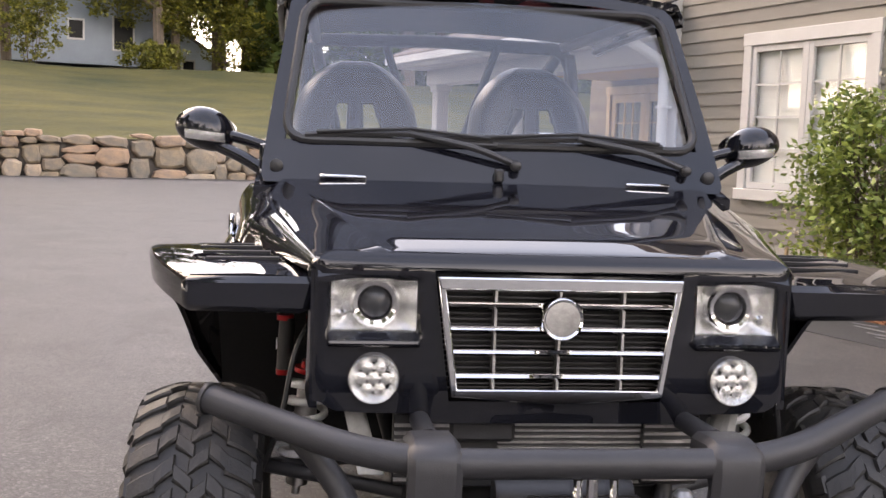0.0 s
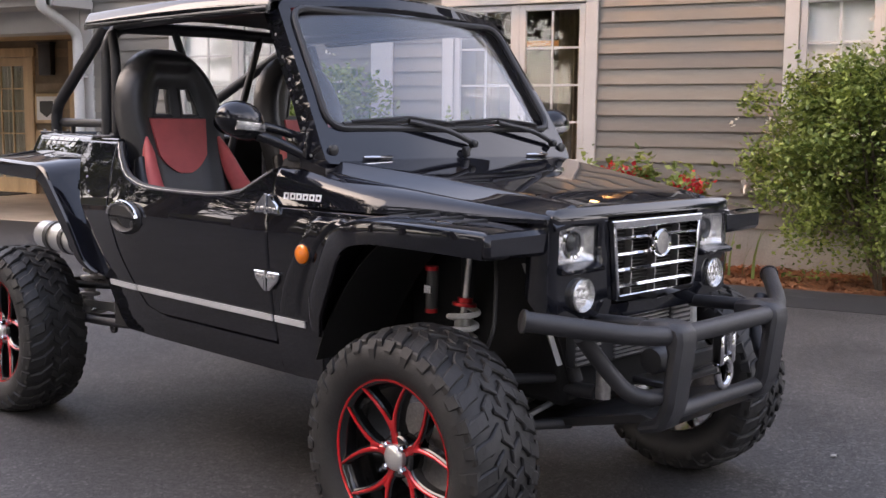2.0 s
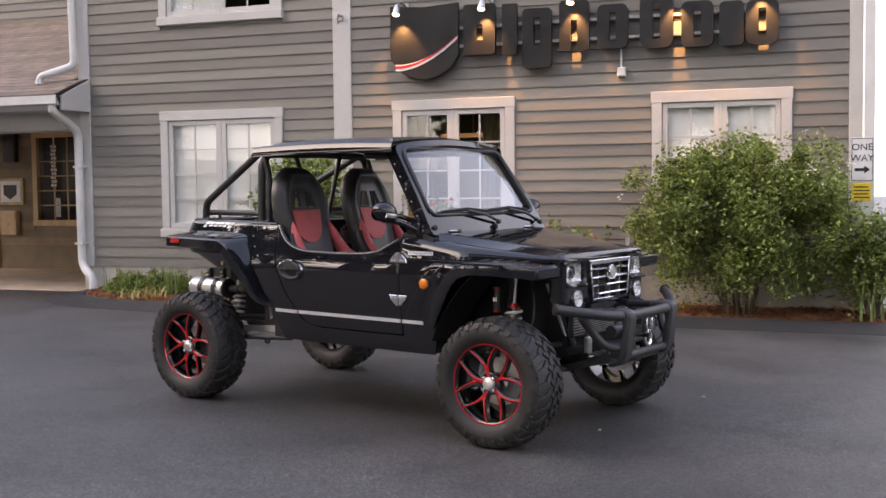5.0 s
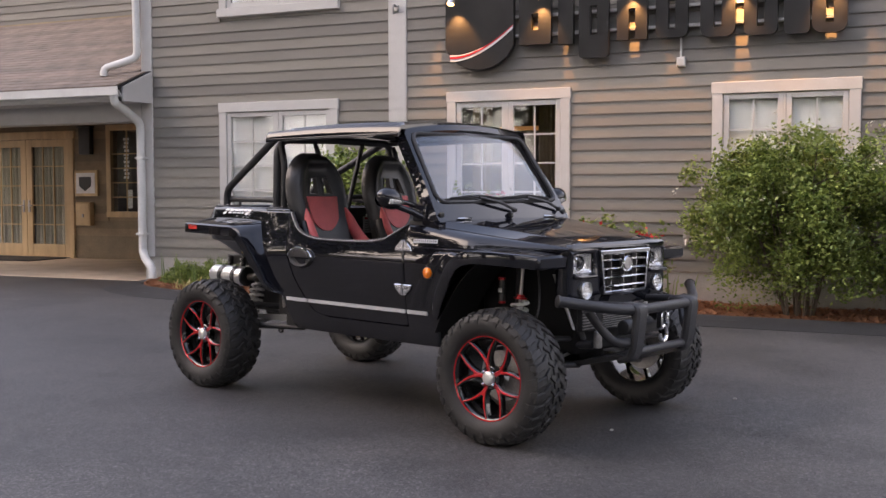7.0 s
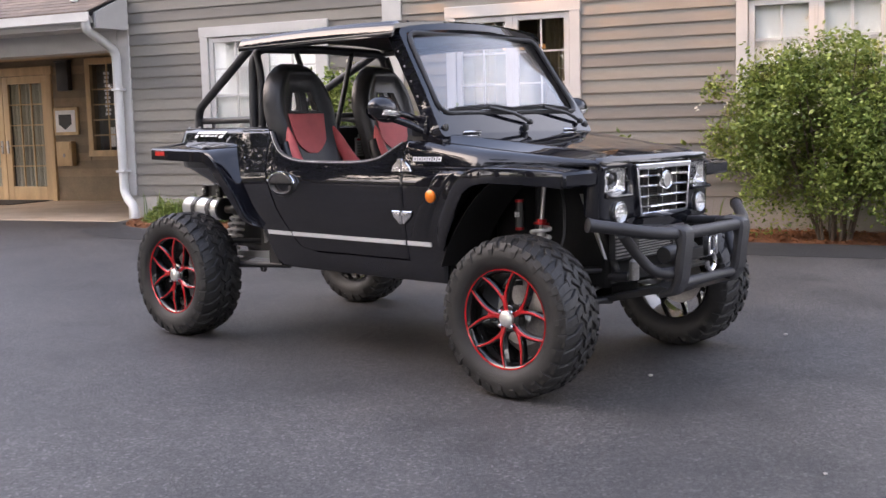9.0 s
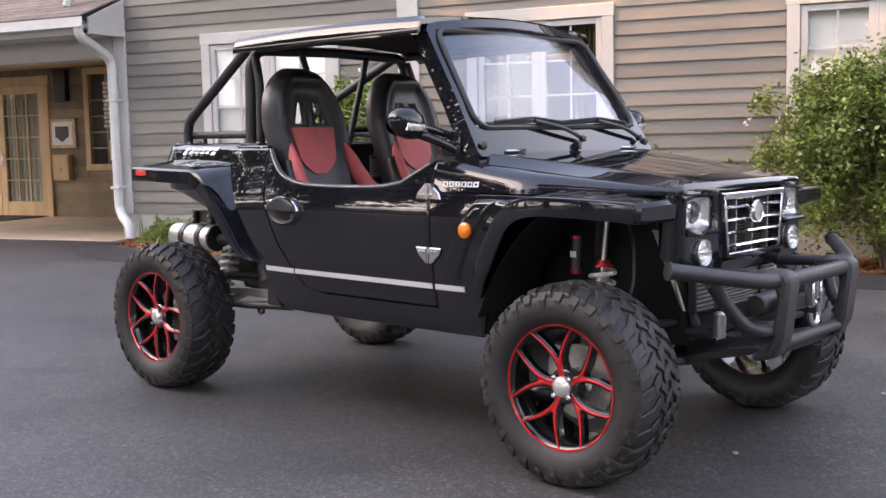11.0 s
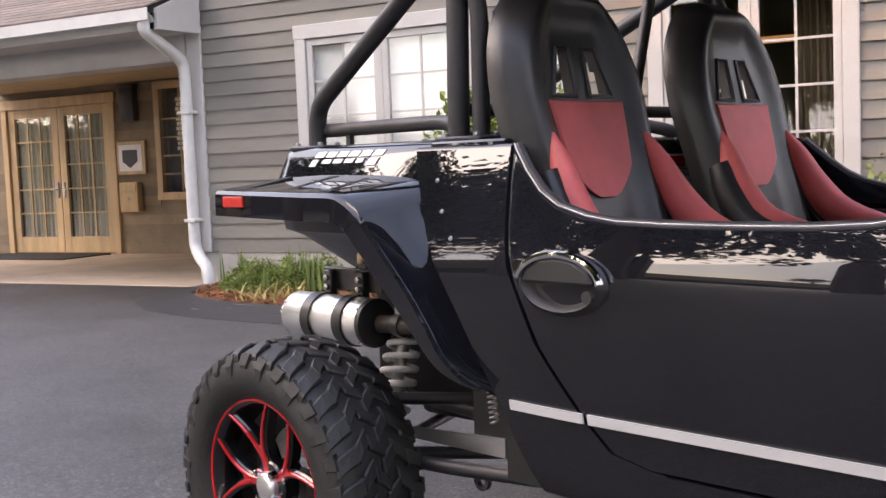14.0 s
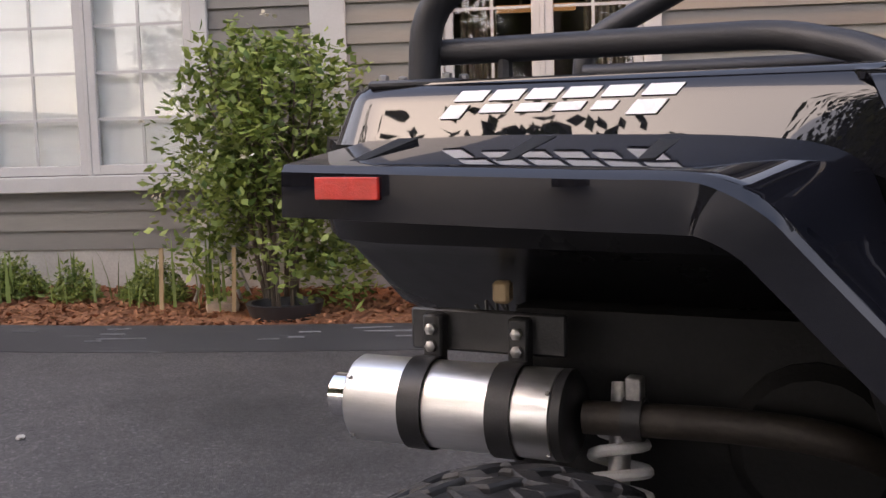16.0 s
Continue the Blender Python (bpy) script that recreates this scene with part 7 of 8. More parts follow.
# roll cage
for s in SIDES:
    part("roll_bar", tube([(s * 0.515, 0.765, 1.12), (s * 0.515, 0.755, 1.5), (s * 0.47, 0.75, 1.565), (0, 0.75, 1.575)], 0.025, 12, 0.06), POWDER, buggy, "black steel roll bar")
    part("roll_bar", tube([(s * 0.515, 0.695, 1.12), (s * 0.515, 0.69, 1.42), (s * 0.505, 0.735, 1.54)], 0.02, 12, 0.08), POWDER, buggy)
    st = part("rear_stay", tube([(s * 0.385, 1.44, 1.125), (s * 0.385, 1.435, 1.245), (s * 0.49, 0.8, 1.575)], 0.024, 12, 0.08), POWDER, buggy, "bent rear stay of the roll cage")
    for yy, xx in ((1.44, 0.385), (0.73, 0.515)):
        pl = part("foot_plate", box((s * xx - 0.045, yy - 0.07, 1.128), (s * xx + 0.045, yy + 0.07, 1.14), 0.004), POWDER, st)
        for bx, by in ((-0.03, -0.05), (0.03, -0.05), (-0.03, 0.05), (0.03, 0.05)):
            part("bolt", moved(lathe([(0, 0.008), (0.008, 0.008), (0.01, 0.004)], 8, "z"), pose(s * xx + bx, yy + by, 1.139)), STEEL, st)
    part("bed_rail", joined(tube([(s * 0.365, 1.43, 1.18), (s * 0.37, 0.94, 1.182), (s * 0.42, 0.84, 1.155), (s * 0.45, 0.8, 1.135)], 0.019, 12, 0.05), tube([(s * 0.368, 1.32, 1.125), (s * 0.368, 1.32, 1.175)], 0.011, 8)), POWDER, buggy)
    part("brace", tube([(s * 0.22, 0.74, 1.57), (s * 0.03, 0.72, 1.03)], 0.016, 10), POWDER, buggy)
    part("belt_guide", joined(box((s * 0.46 - 0.025, 0.655, 1.33), (s * 0.46 + 0.025, 0.69, 1.42), 0.01), box((s * 0.46 - 0.02, 0.665, 1.05), (s * 0.46 + 0.02, 0.668, 1.34))), PLASTIC, buggy, "seat belt with black guide")
    part("cage_rail", tube([(s * 0.48, 0.74, 1.57), (s * 0.5, -0.3, 1.585)], 0.02, 10), POWDER, buggy)
part("roll_bar_cross", tube([(-0.5, 0.76, 1.2), (0.5, 0.76, 1.2)], 0.016, 10), POWDER, buggy)
part("bulkhead", box((-0.53, 0.765, 0.6), (0.53, 0.79, 1.13), 0.006), PLASTIC, buggy)

wl_ = part("warning_label", box((0.245, 0.75, 0.955), (0.375, 0.7655, 1.066), 0.001), SIGNWHITE, buggy, "white warning label with red head and grey lines", smooth=False)
part("label_head", box((0.25, 0.748, 1.048), (0.37, 0.7505, 1.061)), SIGNRED, wl_, smooth=False)
for k in range(5):
    part("writing_bar", box((0.252, 0.748, 0.966 + 0.016 * k), (0.366 - 0.018 * (k % 2), 0.7505, 0.9725 + 0.016 * k)), STEEL, wl_, smooth=False)

# roof
def roof_point(u, v):
    x1 = 2 * u - 1
    y = -0.36 + v * 1.11
    w = 0.585 + 0.03 * v
    z = 1.615 + 0.035 * (1 - x1 * x1) - 0.01 * v + 0.012 * math.sin(math.pi * v)
    if abs(x1) > 0.962:
        z -= 0.04 * ((abs(x1) - 0.962) / 0.038) ** 1.15
    if abs(x1) < 0.72 and 0.1 < v < 0.97:
        z += 0.012
    return (x1 * w, y, z)


roof = part("roof", sheet(roof_point, sorted(span(0, 1, 24) + [0.135, 0.145, 0.855, 0.865, 0.005, 0.011, 0.0175, 0.0205, 0.9795, 0.9825, 0.989, 0.995]), sorted(span(0, 1, 14) + [0.09, 0.11, 0.965, 0.975]), (0, 0, -0.022)), PAINT, buggy, "glossy black hard roof panel")
part("roof_liner", sheet(lambda u, v: ((2 * u - 1) * 0.56, -0.33 + 1.06 * v, 1.588 + 0.03 * (1 - (2 * u - 1) ** 2)), span(0, 1, 10), span(0, 1, 4), (0, 0, -0.008)), DARK, roof)
for s in SIDES:
    part("roof_edge", tube([(s * 0.578, -0.36, 1.572), (s * 0.606, 0.75, 1.562)], 0.01, 8), PLASTIC, roof)

# windscreen: thick frame, glass, seal, bolts, wipers
WB, WT = Vector((0, -0.672, 1.075)), Vector((0, -0.335, 1.632))


def ws(x, t, o=0.0):
    """A point of the windscreen plane: x across, t from the foot (0) to the top (1), o forward of it."""
    p = WB.lerp(WT, t)
    nrm = Vector((0, -(WT - WB).z, (WT - WB).y)).normalized()
    bow = 0.02 * (1 - (x / 0.6) ** 2)
    drop = 0.045 * (x / 0.56) ** 2 * max(0.0, t - 0.35) / 0.65
    return Vector((x, p.y - bow, p.z - drop)) + nrm * o


def ws_half(t):
    return 0.612 + (0.545 - 0.612) * t


def ws_out(v):
    """Outer half width with rounded corners."""
    return ws_half(v) - 0.03 * max(0, (v - 0.93) / 0.07) ** 2.2 - 0.015 * max(0, (0.05 - v) / 0.05) ** 2


def frame_point(u, v):
    x = (2 * u - 1) * ws_out(v)
    return ws(x, v, 0.02)


US = [0.0, 0.008, 0.02, 0.036, 0.04] + span(0.15, 0.85, 8) + [0.96, 0.964, 0.98, 0.992, 1.0]
VS = [0.0, 0.015, 0.03, 0.08, 0.185, 0.195, 0.4, 0.6, 0.8, 0.94, 0.945, 0.96, 0.975, 0.985, 0.994, 1.0]
wsf = part("windscreen_frame", sheet(frame_point, US, VS, (0, 0.05, -0.012), lambda i, j: 4 <= i <= len(US) - 6 and 5 <= j <= 8), PAINT, buggy, "thick black windscreen frame")
loop = [ws((2 * u - 1) * ws_half(v), v, 0.024) for u, v in ((0.5, 0.192), (0.039, 0.192), (0.039, 0.942), (0.961, 0.942), (0.961, 0.192), (0.5, 0.192))]
part("seal", tube(fillet(loop, 0.07), 0.012, 8), PLASTIC, wsf)
g = part("windscreen_glass", sheet(lambda u, v: ws((2 * u - 1) * ws_half(v), v, 0.006), span(0.032, 0.968, 8), span(0.18, 0.95, 3), (0, 0.004, -0.001)), WSGLASS, buggy, "clear windscreen")
g.visible_shadow = False
for s in SIDES:
    part("pillar_side", sheet(lambda u, v: ws(s * (ws_out(v) - 0.004), v, 0.018) + Vector((0, 0.085 * u, 0)), span(0, 1, 2), [0, .015, .03, .08] + span(.2, .9, 5) + [.94, .96, .975, .985, .994, 1.0], (-s * 0.03, 0, 0)), PAINT, wsf)
    for k in range(7):
        p = ws(s * (ws_half(k / 6) - 0.002), 0.06 + 0.88 * k / 6, 0) + Vector((0, 0.035, 0))
        part("bolt", moved(lathe([(0, 0.0055), (s * 0.004, 0.005), (s * 0.005, 0.002)], 8, "x"), Matrix.Translation(p)), STEEL, wsf)
    part("corner_bolt", moved(lathe([(0.004, 0.017), (-0.006, 0.017), (-0.009, 0.012)], 14, "y"), Matrix.Translation(ws(s * 0.57, 0.07, 0.024))), PLASTIC, wsf)
# cowl under the glass
part("cowl", sheet(lambda u, v: ((2 * u - 1) * 0.625, -0.70 + 0.12 * v, 1.072 + 0.03 * v), span(0, 1, 12), span(0, 1, 3), (0, 0, -0.03)), PAINT, buggy)
part("washer_nozzle", box((-0.012, -0.715, 1.1), (0.012, -0.69, 1.135), 0.005), PLASTIC, buggy)
for xa, xb in ((0.04, -0.50), (0.50, -0.07)):
    wp = part("wiper", joined(tube([ws(xa, 0.10, 0.035), ws(xa - 0.1, 0.155, 0.05), ws((xa + xb) / 2, 0.215, 0.045)], 0.009, 8, 0.05)), PLASTIC, buggy, "black wiper arm and blade")
    part("blade", joined(tube([ws(xa - 0.05, 0.20, 0.032), ws((xa + xb) / 2, 0.222, 0.034), ws(xb, 0.205, 0.032)], 0.008, 6), tube([ws(xa - 0.06, 0.205, 0.043), ws((xa + xb) / 2, 0.232, 0.05), ws(xb + 0.03, 0.212, 0.043)], 0.005, 6)), PLASTIC, wp)
    part("spindle", moved(lathe([(0.0, 0.015), (-0.02, 0.013), (-0.024, 0.007)], 14, "y"), Matrix.Translation(ws(xa + 0.005, 0.095, 0.03))), PLASTIC, wp)

# mirrors: rounded shell, forked arm, turn signal wrapped round the front
for s in SIDES:
    def mirror_shell(u, v):
        a, b = 2 * math.pi * u, math.pi * (v - 0.5)
        r = math.cos(b) if b < 0 else 1.0 - 0.12 * (b / (math.pi / 2)) ** 2
        x = 0.079 * (1 + 0.1 * math.cos(a)) * r * math.cos(a)
        z = (0.064 if math.sin(a) > 0 else 0.054) * r * math.sin(a) + 0.014 * math.cos(a) * r
        return Vector((s * (0.762 + x), -0.47 + (0.066 * math.sin(b) if b < 0 else 0.03 * math.sin(b)), 1.207 + z))
    rows_ = [[mirror_shell(k / 28, v) for k in range(28)] for v in [0.02, 0.06, 0.11, 0.17, 0.24, 0.31, 0.38, 0.45, 0.52, 0.7, 0.9, 0.97]]
    mr = part("mirror", loft(rows_), PAINT, buggy, "glossy black door mirror")
    part("arm", joined(tube([(s * 0.6, -0.575, 1.105), (s * 0.66, -0.54, 1.14), (s * 0.73, -0.5, 1.168)], 0.017, 10, 0.04), tube([(s * 0.59, -0.52, 1.165), (s * 0.65, -0.5, 1.185), (s * 0.72, -0.48, 1.2)], 0.015, 10, 0.04)), PAINT, mr)
    part("mount", box((s * 0.6 - 0.018, -0.6, 1.085), (s * 0.6 + 0.018, -0.5, 1.18), 0.012, 2), PAINT, mr)
    def signal_point(u, v):
        x, z = -0.05 + 0.105 * u, -0.03 + 0.024 * v + 0.01 * u
        return Vector((s * (0.762 + x), -0.4745 - 0.066 * math.sqrt(max(0.02, 1 - (x / 0.084) ** 2 - (z / 0.06) ** 2)), 1.207 + z))
    part("turn_signal", sheet(signal_point, span(0, 1, 12), span(0, 1, 4), (0, 0.012, 0)), REFLECT, mr, "clear turn signal lens")
    part("mirror_glass", moved(lathe([(0.0, 0.04), (0.003, 0.038)], 24, "y"), Matrix.Translation((s * 0.762, -0.428, 1.207)) @ Matrix.Diagonal((1.9, 1, 1.1, 1))), CHROME, mr)

# cabin: tub, dashboard, steering wheel, seats, console
for nm, lo, hi in (("floor_pan", (-0.53, -0.7, 0.425), (0.53, 0.6, 0.45)), ("inner_panel", (-0.62, -0.70, 0.42), (-0.6, 0.55, 0.92)), ("inner_panel", (0.6, -0.70, 0.42), (0.62, 0.55, 0.92)), ("firewall", (-0.6, -0.72, 0.42), (0.6, -0.68, 1.06)), ("rear_box", (-0.50, 0.5, 0.42), (0.5, 0.76, 0.7))):
    part(nm, box(lo, hi), DARK, buggy, smooth=False)
part("dashboard", sheet(lambda u, v: ((2 * u - 1) * 0.6, -0.64 + 0.23 * v, 1.07 + 0.03 * math.sin(v * 3.1) - 0.12 * max(0, v - 0.75) * 4 + 0.03 * math.exp(-((2 * u - 1 - 0.55) / 0.25) ** 2)), span(0, 1, 24), span(0, 1, 8), (0, -0.01, -0.1)), PLASTIC, buggy, "black moulded dashboard")
sw_m = pose(0.33, -0.21, 1.06, 62, 0, 0)
swh = part("steering_wheel", moved(lathe([(0.014 * math.cos(a), 0.165 + 0.014 * math.sin(a)) for a in [k * math.pi / 4 for k in range(8)]], 32, "z", True), sw_m), LEATHER, buggy, "black three-spoke steering wheel")
part("spokes", moved(joined(*[box((0, -0.016, -0.008), (0.16, 0.016, 0.004), 0.003) if a == 0 else moved(box((0, -0.016, -0.008), (0.16, 0.016, 0.004), 0.003), pose(0, 0, 0, 0, 0, a)) for a in (0, 180, 270)], lathe([(-0.03, 0.045), (0.01, 0.05), (0.015, 0.03)], 16, "z")), sw_m), PLASTIC, swh)
part("steering_column", tube([sw_m @ Vector((0, 0, -0.02)), sw_m @ Vector((0, 0, -0.25))], 0.025, 10), PLASTIC, swh)
part("console", box((-0.1, -0.4, 0.42), (0.1, 0.5, 0.80), 0.03, 2), PLASTIC, buggy)
part("gear_lever", joined(tube([(0, -0.1, 0.79), (0, -0.14, 0.93)], 0.01, 8), moved(lathe([(0, 0.012), (0.03, 0.024), (0.055, 0.012)], 12, "z"), pose(0, -0.14, 0.92))), PLASTIC, buggy)
lab = part("label_plate", box((0.27, 0.752, 0.955), (0.46, 0.764, 1.085), 0.002), DECAL, buggy, "pale warning label with a red bar", smooth=False)
part("label_bar", box((0.275, 0.748, 1.062), (0.455, 0.752, 1.08)), REDLENS, lab, smooth=False)
for k in range(5):
    part("text_bar", box((0.285, 0.7495, 0.972 + 0.017 * k), (0.445 - 0.03 * (k % 2), 0.752, 0.978 + 0.017 * k)), STEEL, lab, smooth=False)


def seat(cx):
    H0, H1 = 0.80, 1.48

    def half(z):
        if z < 1.2:
            return 0.236 - 0.02 * min(1, (1.2 - z) / 0.2)
        return 0.236 * max(0.012, 1 - ((z - 1.2) / 0.287) ** 2.15) ** 0.5

    def fy(x, z):
        d = max(0.0, min(half(z) - abs(x), (1.482 - z) * 1.1 + 0.004))
        lean = 0.445 + (z - 0.80) * 0.27 - 0.05 * max(0, z - 1.2)
        bump = 0.03 * math.exp(-((d - 0.055) / 0.042) ** 2)
        roll = 0.042 * max(0, 1 - d / 0.045) ** 2
        return lean - bump + roll

    us = [math.sin(u * math.pi / 2) * 0.35 + u * 0.65 for u in span(-1, 1, 36)]
    vs = span(H0, 1.2, 9) + [1.222, 1.225, 1.25, 1.275, 1.30, 1.322, 1.326] + span(1.345, 1.43, 6) + [1.44, 1.45, 1.458, 1.465, 1.471, 1.476, H1]

    def f(u, v):
        return (cx + u * half(v), fy(u * half(v), v), v)

    def skip(i, j):
        z = (vs[j] + vs[j + 1]) / 2
        x = (us[i] + us[i + 1]) / 2 * half(z)
        t = (z - 1.225) / 0.1
        return 1.225 < z < 1.322 and 0.027 < abs(x) < 0.102 - 0.035 * t

    st = part("seat", sheet(f, us, vs, (0, 0.026, 0.003), skip), LEATHER, buggy, "black bucket seat with red panels")
    for q in (-1, 1):
        ring = [(0.024, 1.22), (0.104, 1.22), (0.068, 1.326), (0.024, 1.326), (0.024, 1.22)]
        part("belt_slot_frame", tube([(cx + q * x, fy(x, z) - 0.001, z) for x, z in ring], 0.006, 6), PLASTIC, st)

    def panel(u, v):
        w = 0.13 * min(1.0, (v * 3.2 + 0.02)) ** 0.42 * (0.72 + 0.28 * v ** 0.7)
        z = 0.995 + 0.215 * v
        return (cx + (2 * u - 1) * w, fy((2 * u - 1) * w, z) - 0.008 + (0.007 if u in (0.0, 1.0) or v in (0.0, 1.0) else 0), z)

    part("back_panel", sheet(panel, edged(8, 0.03), [0, 0.01, 0.03, 0.06, 0.1, 0.16, 0.24] + span(0.34, 0.97, 7) + [0.985, 1.0], (0, 0.01, 0)), REDCLOTH, st, "padded red panel")
    cu = part("cushion", sheet(lambda u, v: (cx + u * 0.2, 0.46 - 0.5 * v, 0.79 + 0.05 * v + 0.03 * abs(u) ** 3 - 0.05 * max(0, v - 0.85) * 6), span(-1, 1, 14), span(0, 1, 10), (0, 0, -0.12)), LEATHER, st)
    # side bolsters: black padding with a red inner face
    for q in (-1, 1):
        line = smooth_path([(cx + q * 0.176, 0.51, 1.135, 0.01), (cx + q * 0.186, 0.475, 1.07, 0.03), (cx + q * 0.2, 0.435, 0.99, 0.042), (cx + q * 0.212, 0.36, 0.91, 0.046), (cx + q * 0.2, 0.2, 0.86, 0.042), (cx + q * 0.2, 0.02, 0.845, 0.034)], 3)
        def roll_of(off, k_r, run):
            verts, faces = [], []
            for i, (x, y, z, r) in enumerate(run):
                a, b = run[max(i - 1, 0)], run[min(i + 1, len(run) - 1)]
                t = Vector((b[0] - a[0], b[1] - a[1], b[2] - a[2])).normalized()
                e1 = Vector((1, 0, 0))
                e2 = t.cross(e1).normalized()
                c = Vector((x, y, z)) + off
                verts += [c + (e1 * math.cos(g) + e2 * math.sin(g) * 1.25) * r * k_r for g in [2 * math.pi * h / 14 for h in range(14)]]
            n = len(run)
            for i in range(n - 1):
                faces += [(i * 14 + h, i * 14 + (h + 1) % 14, (i + 1) * 14 + (h + 1) % 14, (i + 1) * 14 + h) for h in range(14)]
            return bm_of(verts, faces + [tuple(range(14)), tuple(range((n - 1) * 14, n * 14))])
        bo = part("bolster", roll_of(Vector((q * 0.016, 0.02, -0.016)), 0.74, line[3:]), LEATHER, st)
        part("bolster_panel", roll_of(Vector((-q * 0.01, 0.004, 0.0)), 0.76, line), REDCLOTH, bo, "padded red panel")
    part("seat_base", box((cx - 0.18, 0.0, 0.45), (cx + 0.18, 0.4, 0.7), 0.01), DARK, st)


seat(-0.33)
seat(0.33)

# ---- wheels ----
TR = 0.345


def tyre_bm():
    prof = []
    for a, r in ((0.088, 0.205), (0.11, 0.217), (0.128, 0.245), (0.133, 0.275), (0.128, 0.302), (0.113, 0.321), (0.08, 0.332), (0.045, 0.337), (0.0, 0.339)):
        prof.append((a, r))
    prof = prof + [(-a, r) for a, r in reversed(prof[:-1])] + [(-0.08, 0.195), (0.08, 0.195)]
    return lathe(prof, 56, "x", True)


def lug(x0, x1, ang, da, skew, r0, r1, taper=0.8):
    """One tread block bent to the tyre's round, with worn edges."""
    pts = []
    xm = (x0 + x1) / 2
    for r, k in ((r0, 1.0), (r1 - 0.004, 0.5 + 0.5 * taper), (r1, taper * 0.86)):
        for x, q in ((x0, -1), (xm, -1.12), (x1, -1), (x1, 1), (xm, 0.88), (x0, 1)):
            a = ang + skew * (x - x0) + q * da * k / 2
            xx = xm + (x - xm) * (0.4 + 0.6 * k)
            rr = r - 1.5 * max(0, abs(xx) - 0.05) ** 1.6
            pts.append((xx, rr * math.cos(a), rr * math.sin(a)))
    return pts


def tread_bm():
    verts, faces = [], []
    rnd = random.Random(31)

    def put(p, n):
        k = len(verts)
        verts.extend(p)
        rows = len(p) // n
        faces.extend([tuple(k + i for i in range(n)), tuple(k + n * (rows - 1) + i for i in range(n))])
        for r in range(rows - 1):
            faces.extend([(k + r * n + i, k + r * n + (i + 1) % n, k + (r + 1) * n + (i + 1) % n, k + (r + 1) * n + i) for i in range(n)])

    n = 30
    st = 2 * math.pi / n
    for k in range(n):
        a = k * st
        j = lambda w: rnd.uniform(-w, w)
        long = 0.012 if k % 2 else 0.0
        for q in (1, -1):
            o = a if q > 0 else a + st * 0.5
            put(lug(q * 0.062, q * (0.122 + long * 0.4), o + j(0.01), st * 0.66, q * 1.1, 0.318, 0.3475, 0.82), 6)
            put(lug(q * 0.03, q * (0.066 + long), o + st * 0.5 + j(0.012), st * 0.6, q * 2.4, 0.326, 0.3475, 0.84), 6)
            put(lug(-q * 0.006, q * 0.034, o + st * 0.12 + j(0.012), st * 0.52, -q * 2.2, 0.328, 0.3475, 0.84), 6)
            # shoulder cleats, long and short in turn
            p = []
            low = 0.272 if k % 2 else 0.292
            for xx, rr, w in ((0.131, low, 0.34), (0.128, 0.3, 0.5), (0.116, 0.326, 0.62)):
                for e, off in ((-1, -0.004), (1, -0.004), (0.8, 0.007), (-0.8, 0.007)):
                    t = o + st * 0.08 + e * st * w / 2
                    p.append((q * (xx + off * (0.5 if rr == low else 1)), rr * math.cos(t), rr * math.sin(t)))
            put(p, 4)
    return bm_of(verts, faces)


def arm_bar(s, pts, w0, w1, d0, d1, th):
    """A flat bar along (y, z) points: width and face depth go from the first to the last value."""
    n = len(pts)
    verts, faces = [], []
    for i, (y, z) in enumerate(pts):
        a, b = pts[max(i - 1, 0)], pts[min(i + 1, n - 1)]
        t = Vector((b[0] - a[0], b[1] - a[1])).normalized()
        k = i / (n - 1)
        w, d = (w0 + (w1 - w0) * k) / 2, d0 + (d1 - d0) * k
        c = min(w * 0.5, 0.004)
        for o, dd in ((-w, d - th), (-w, d - c), (-w + c, d), (w - c, d), (w, d - c), (w, d - th)):
            verts.append((s * dd, y - t.y * o, z + t.x * o))
    for i in range(n - 1):
        for k in range(6):
            faces.append((i * 6 + k, i * 6 + (k + 1) % 6, (i + 1) * 6 + (k + 1) % 6, (i + 1) * 6 + k))
    faces += [tuple(range(6)), tuple(range((n - 1) * 6, n * 6))]
    return bm_of(verts, faces)


def fork(q, n=7):
    """Curved line of one tine, from the stem to the rim."""
    A, B, C = Vector((0.004 * q, 0.07)), Vector((0.012 * q, 0.125)), Vector((0.0845 * q, 0.191))
    return [tuple(A * (1 - k) ** 2 + B * 2 * k * (1 - k) + C * k * k) for k in span(0, 1, n)]


WM = {}


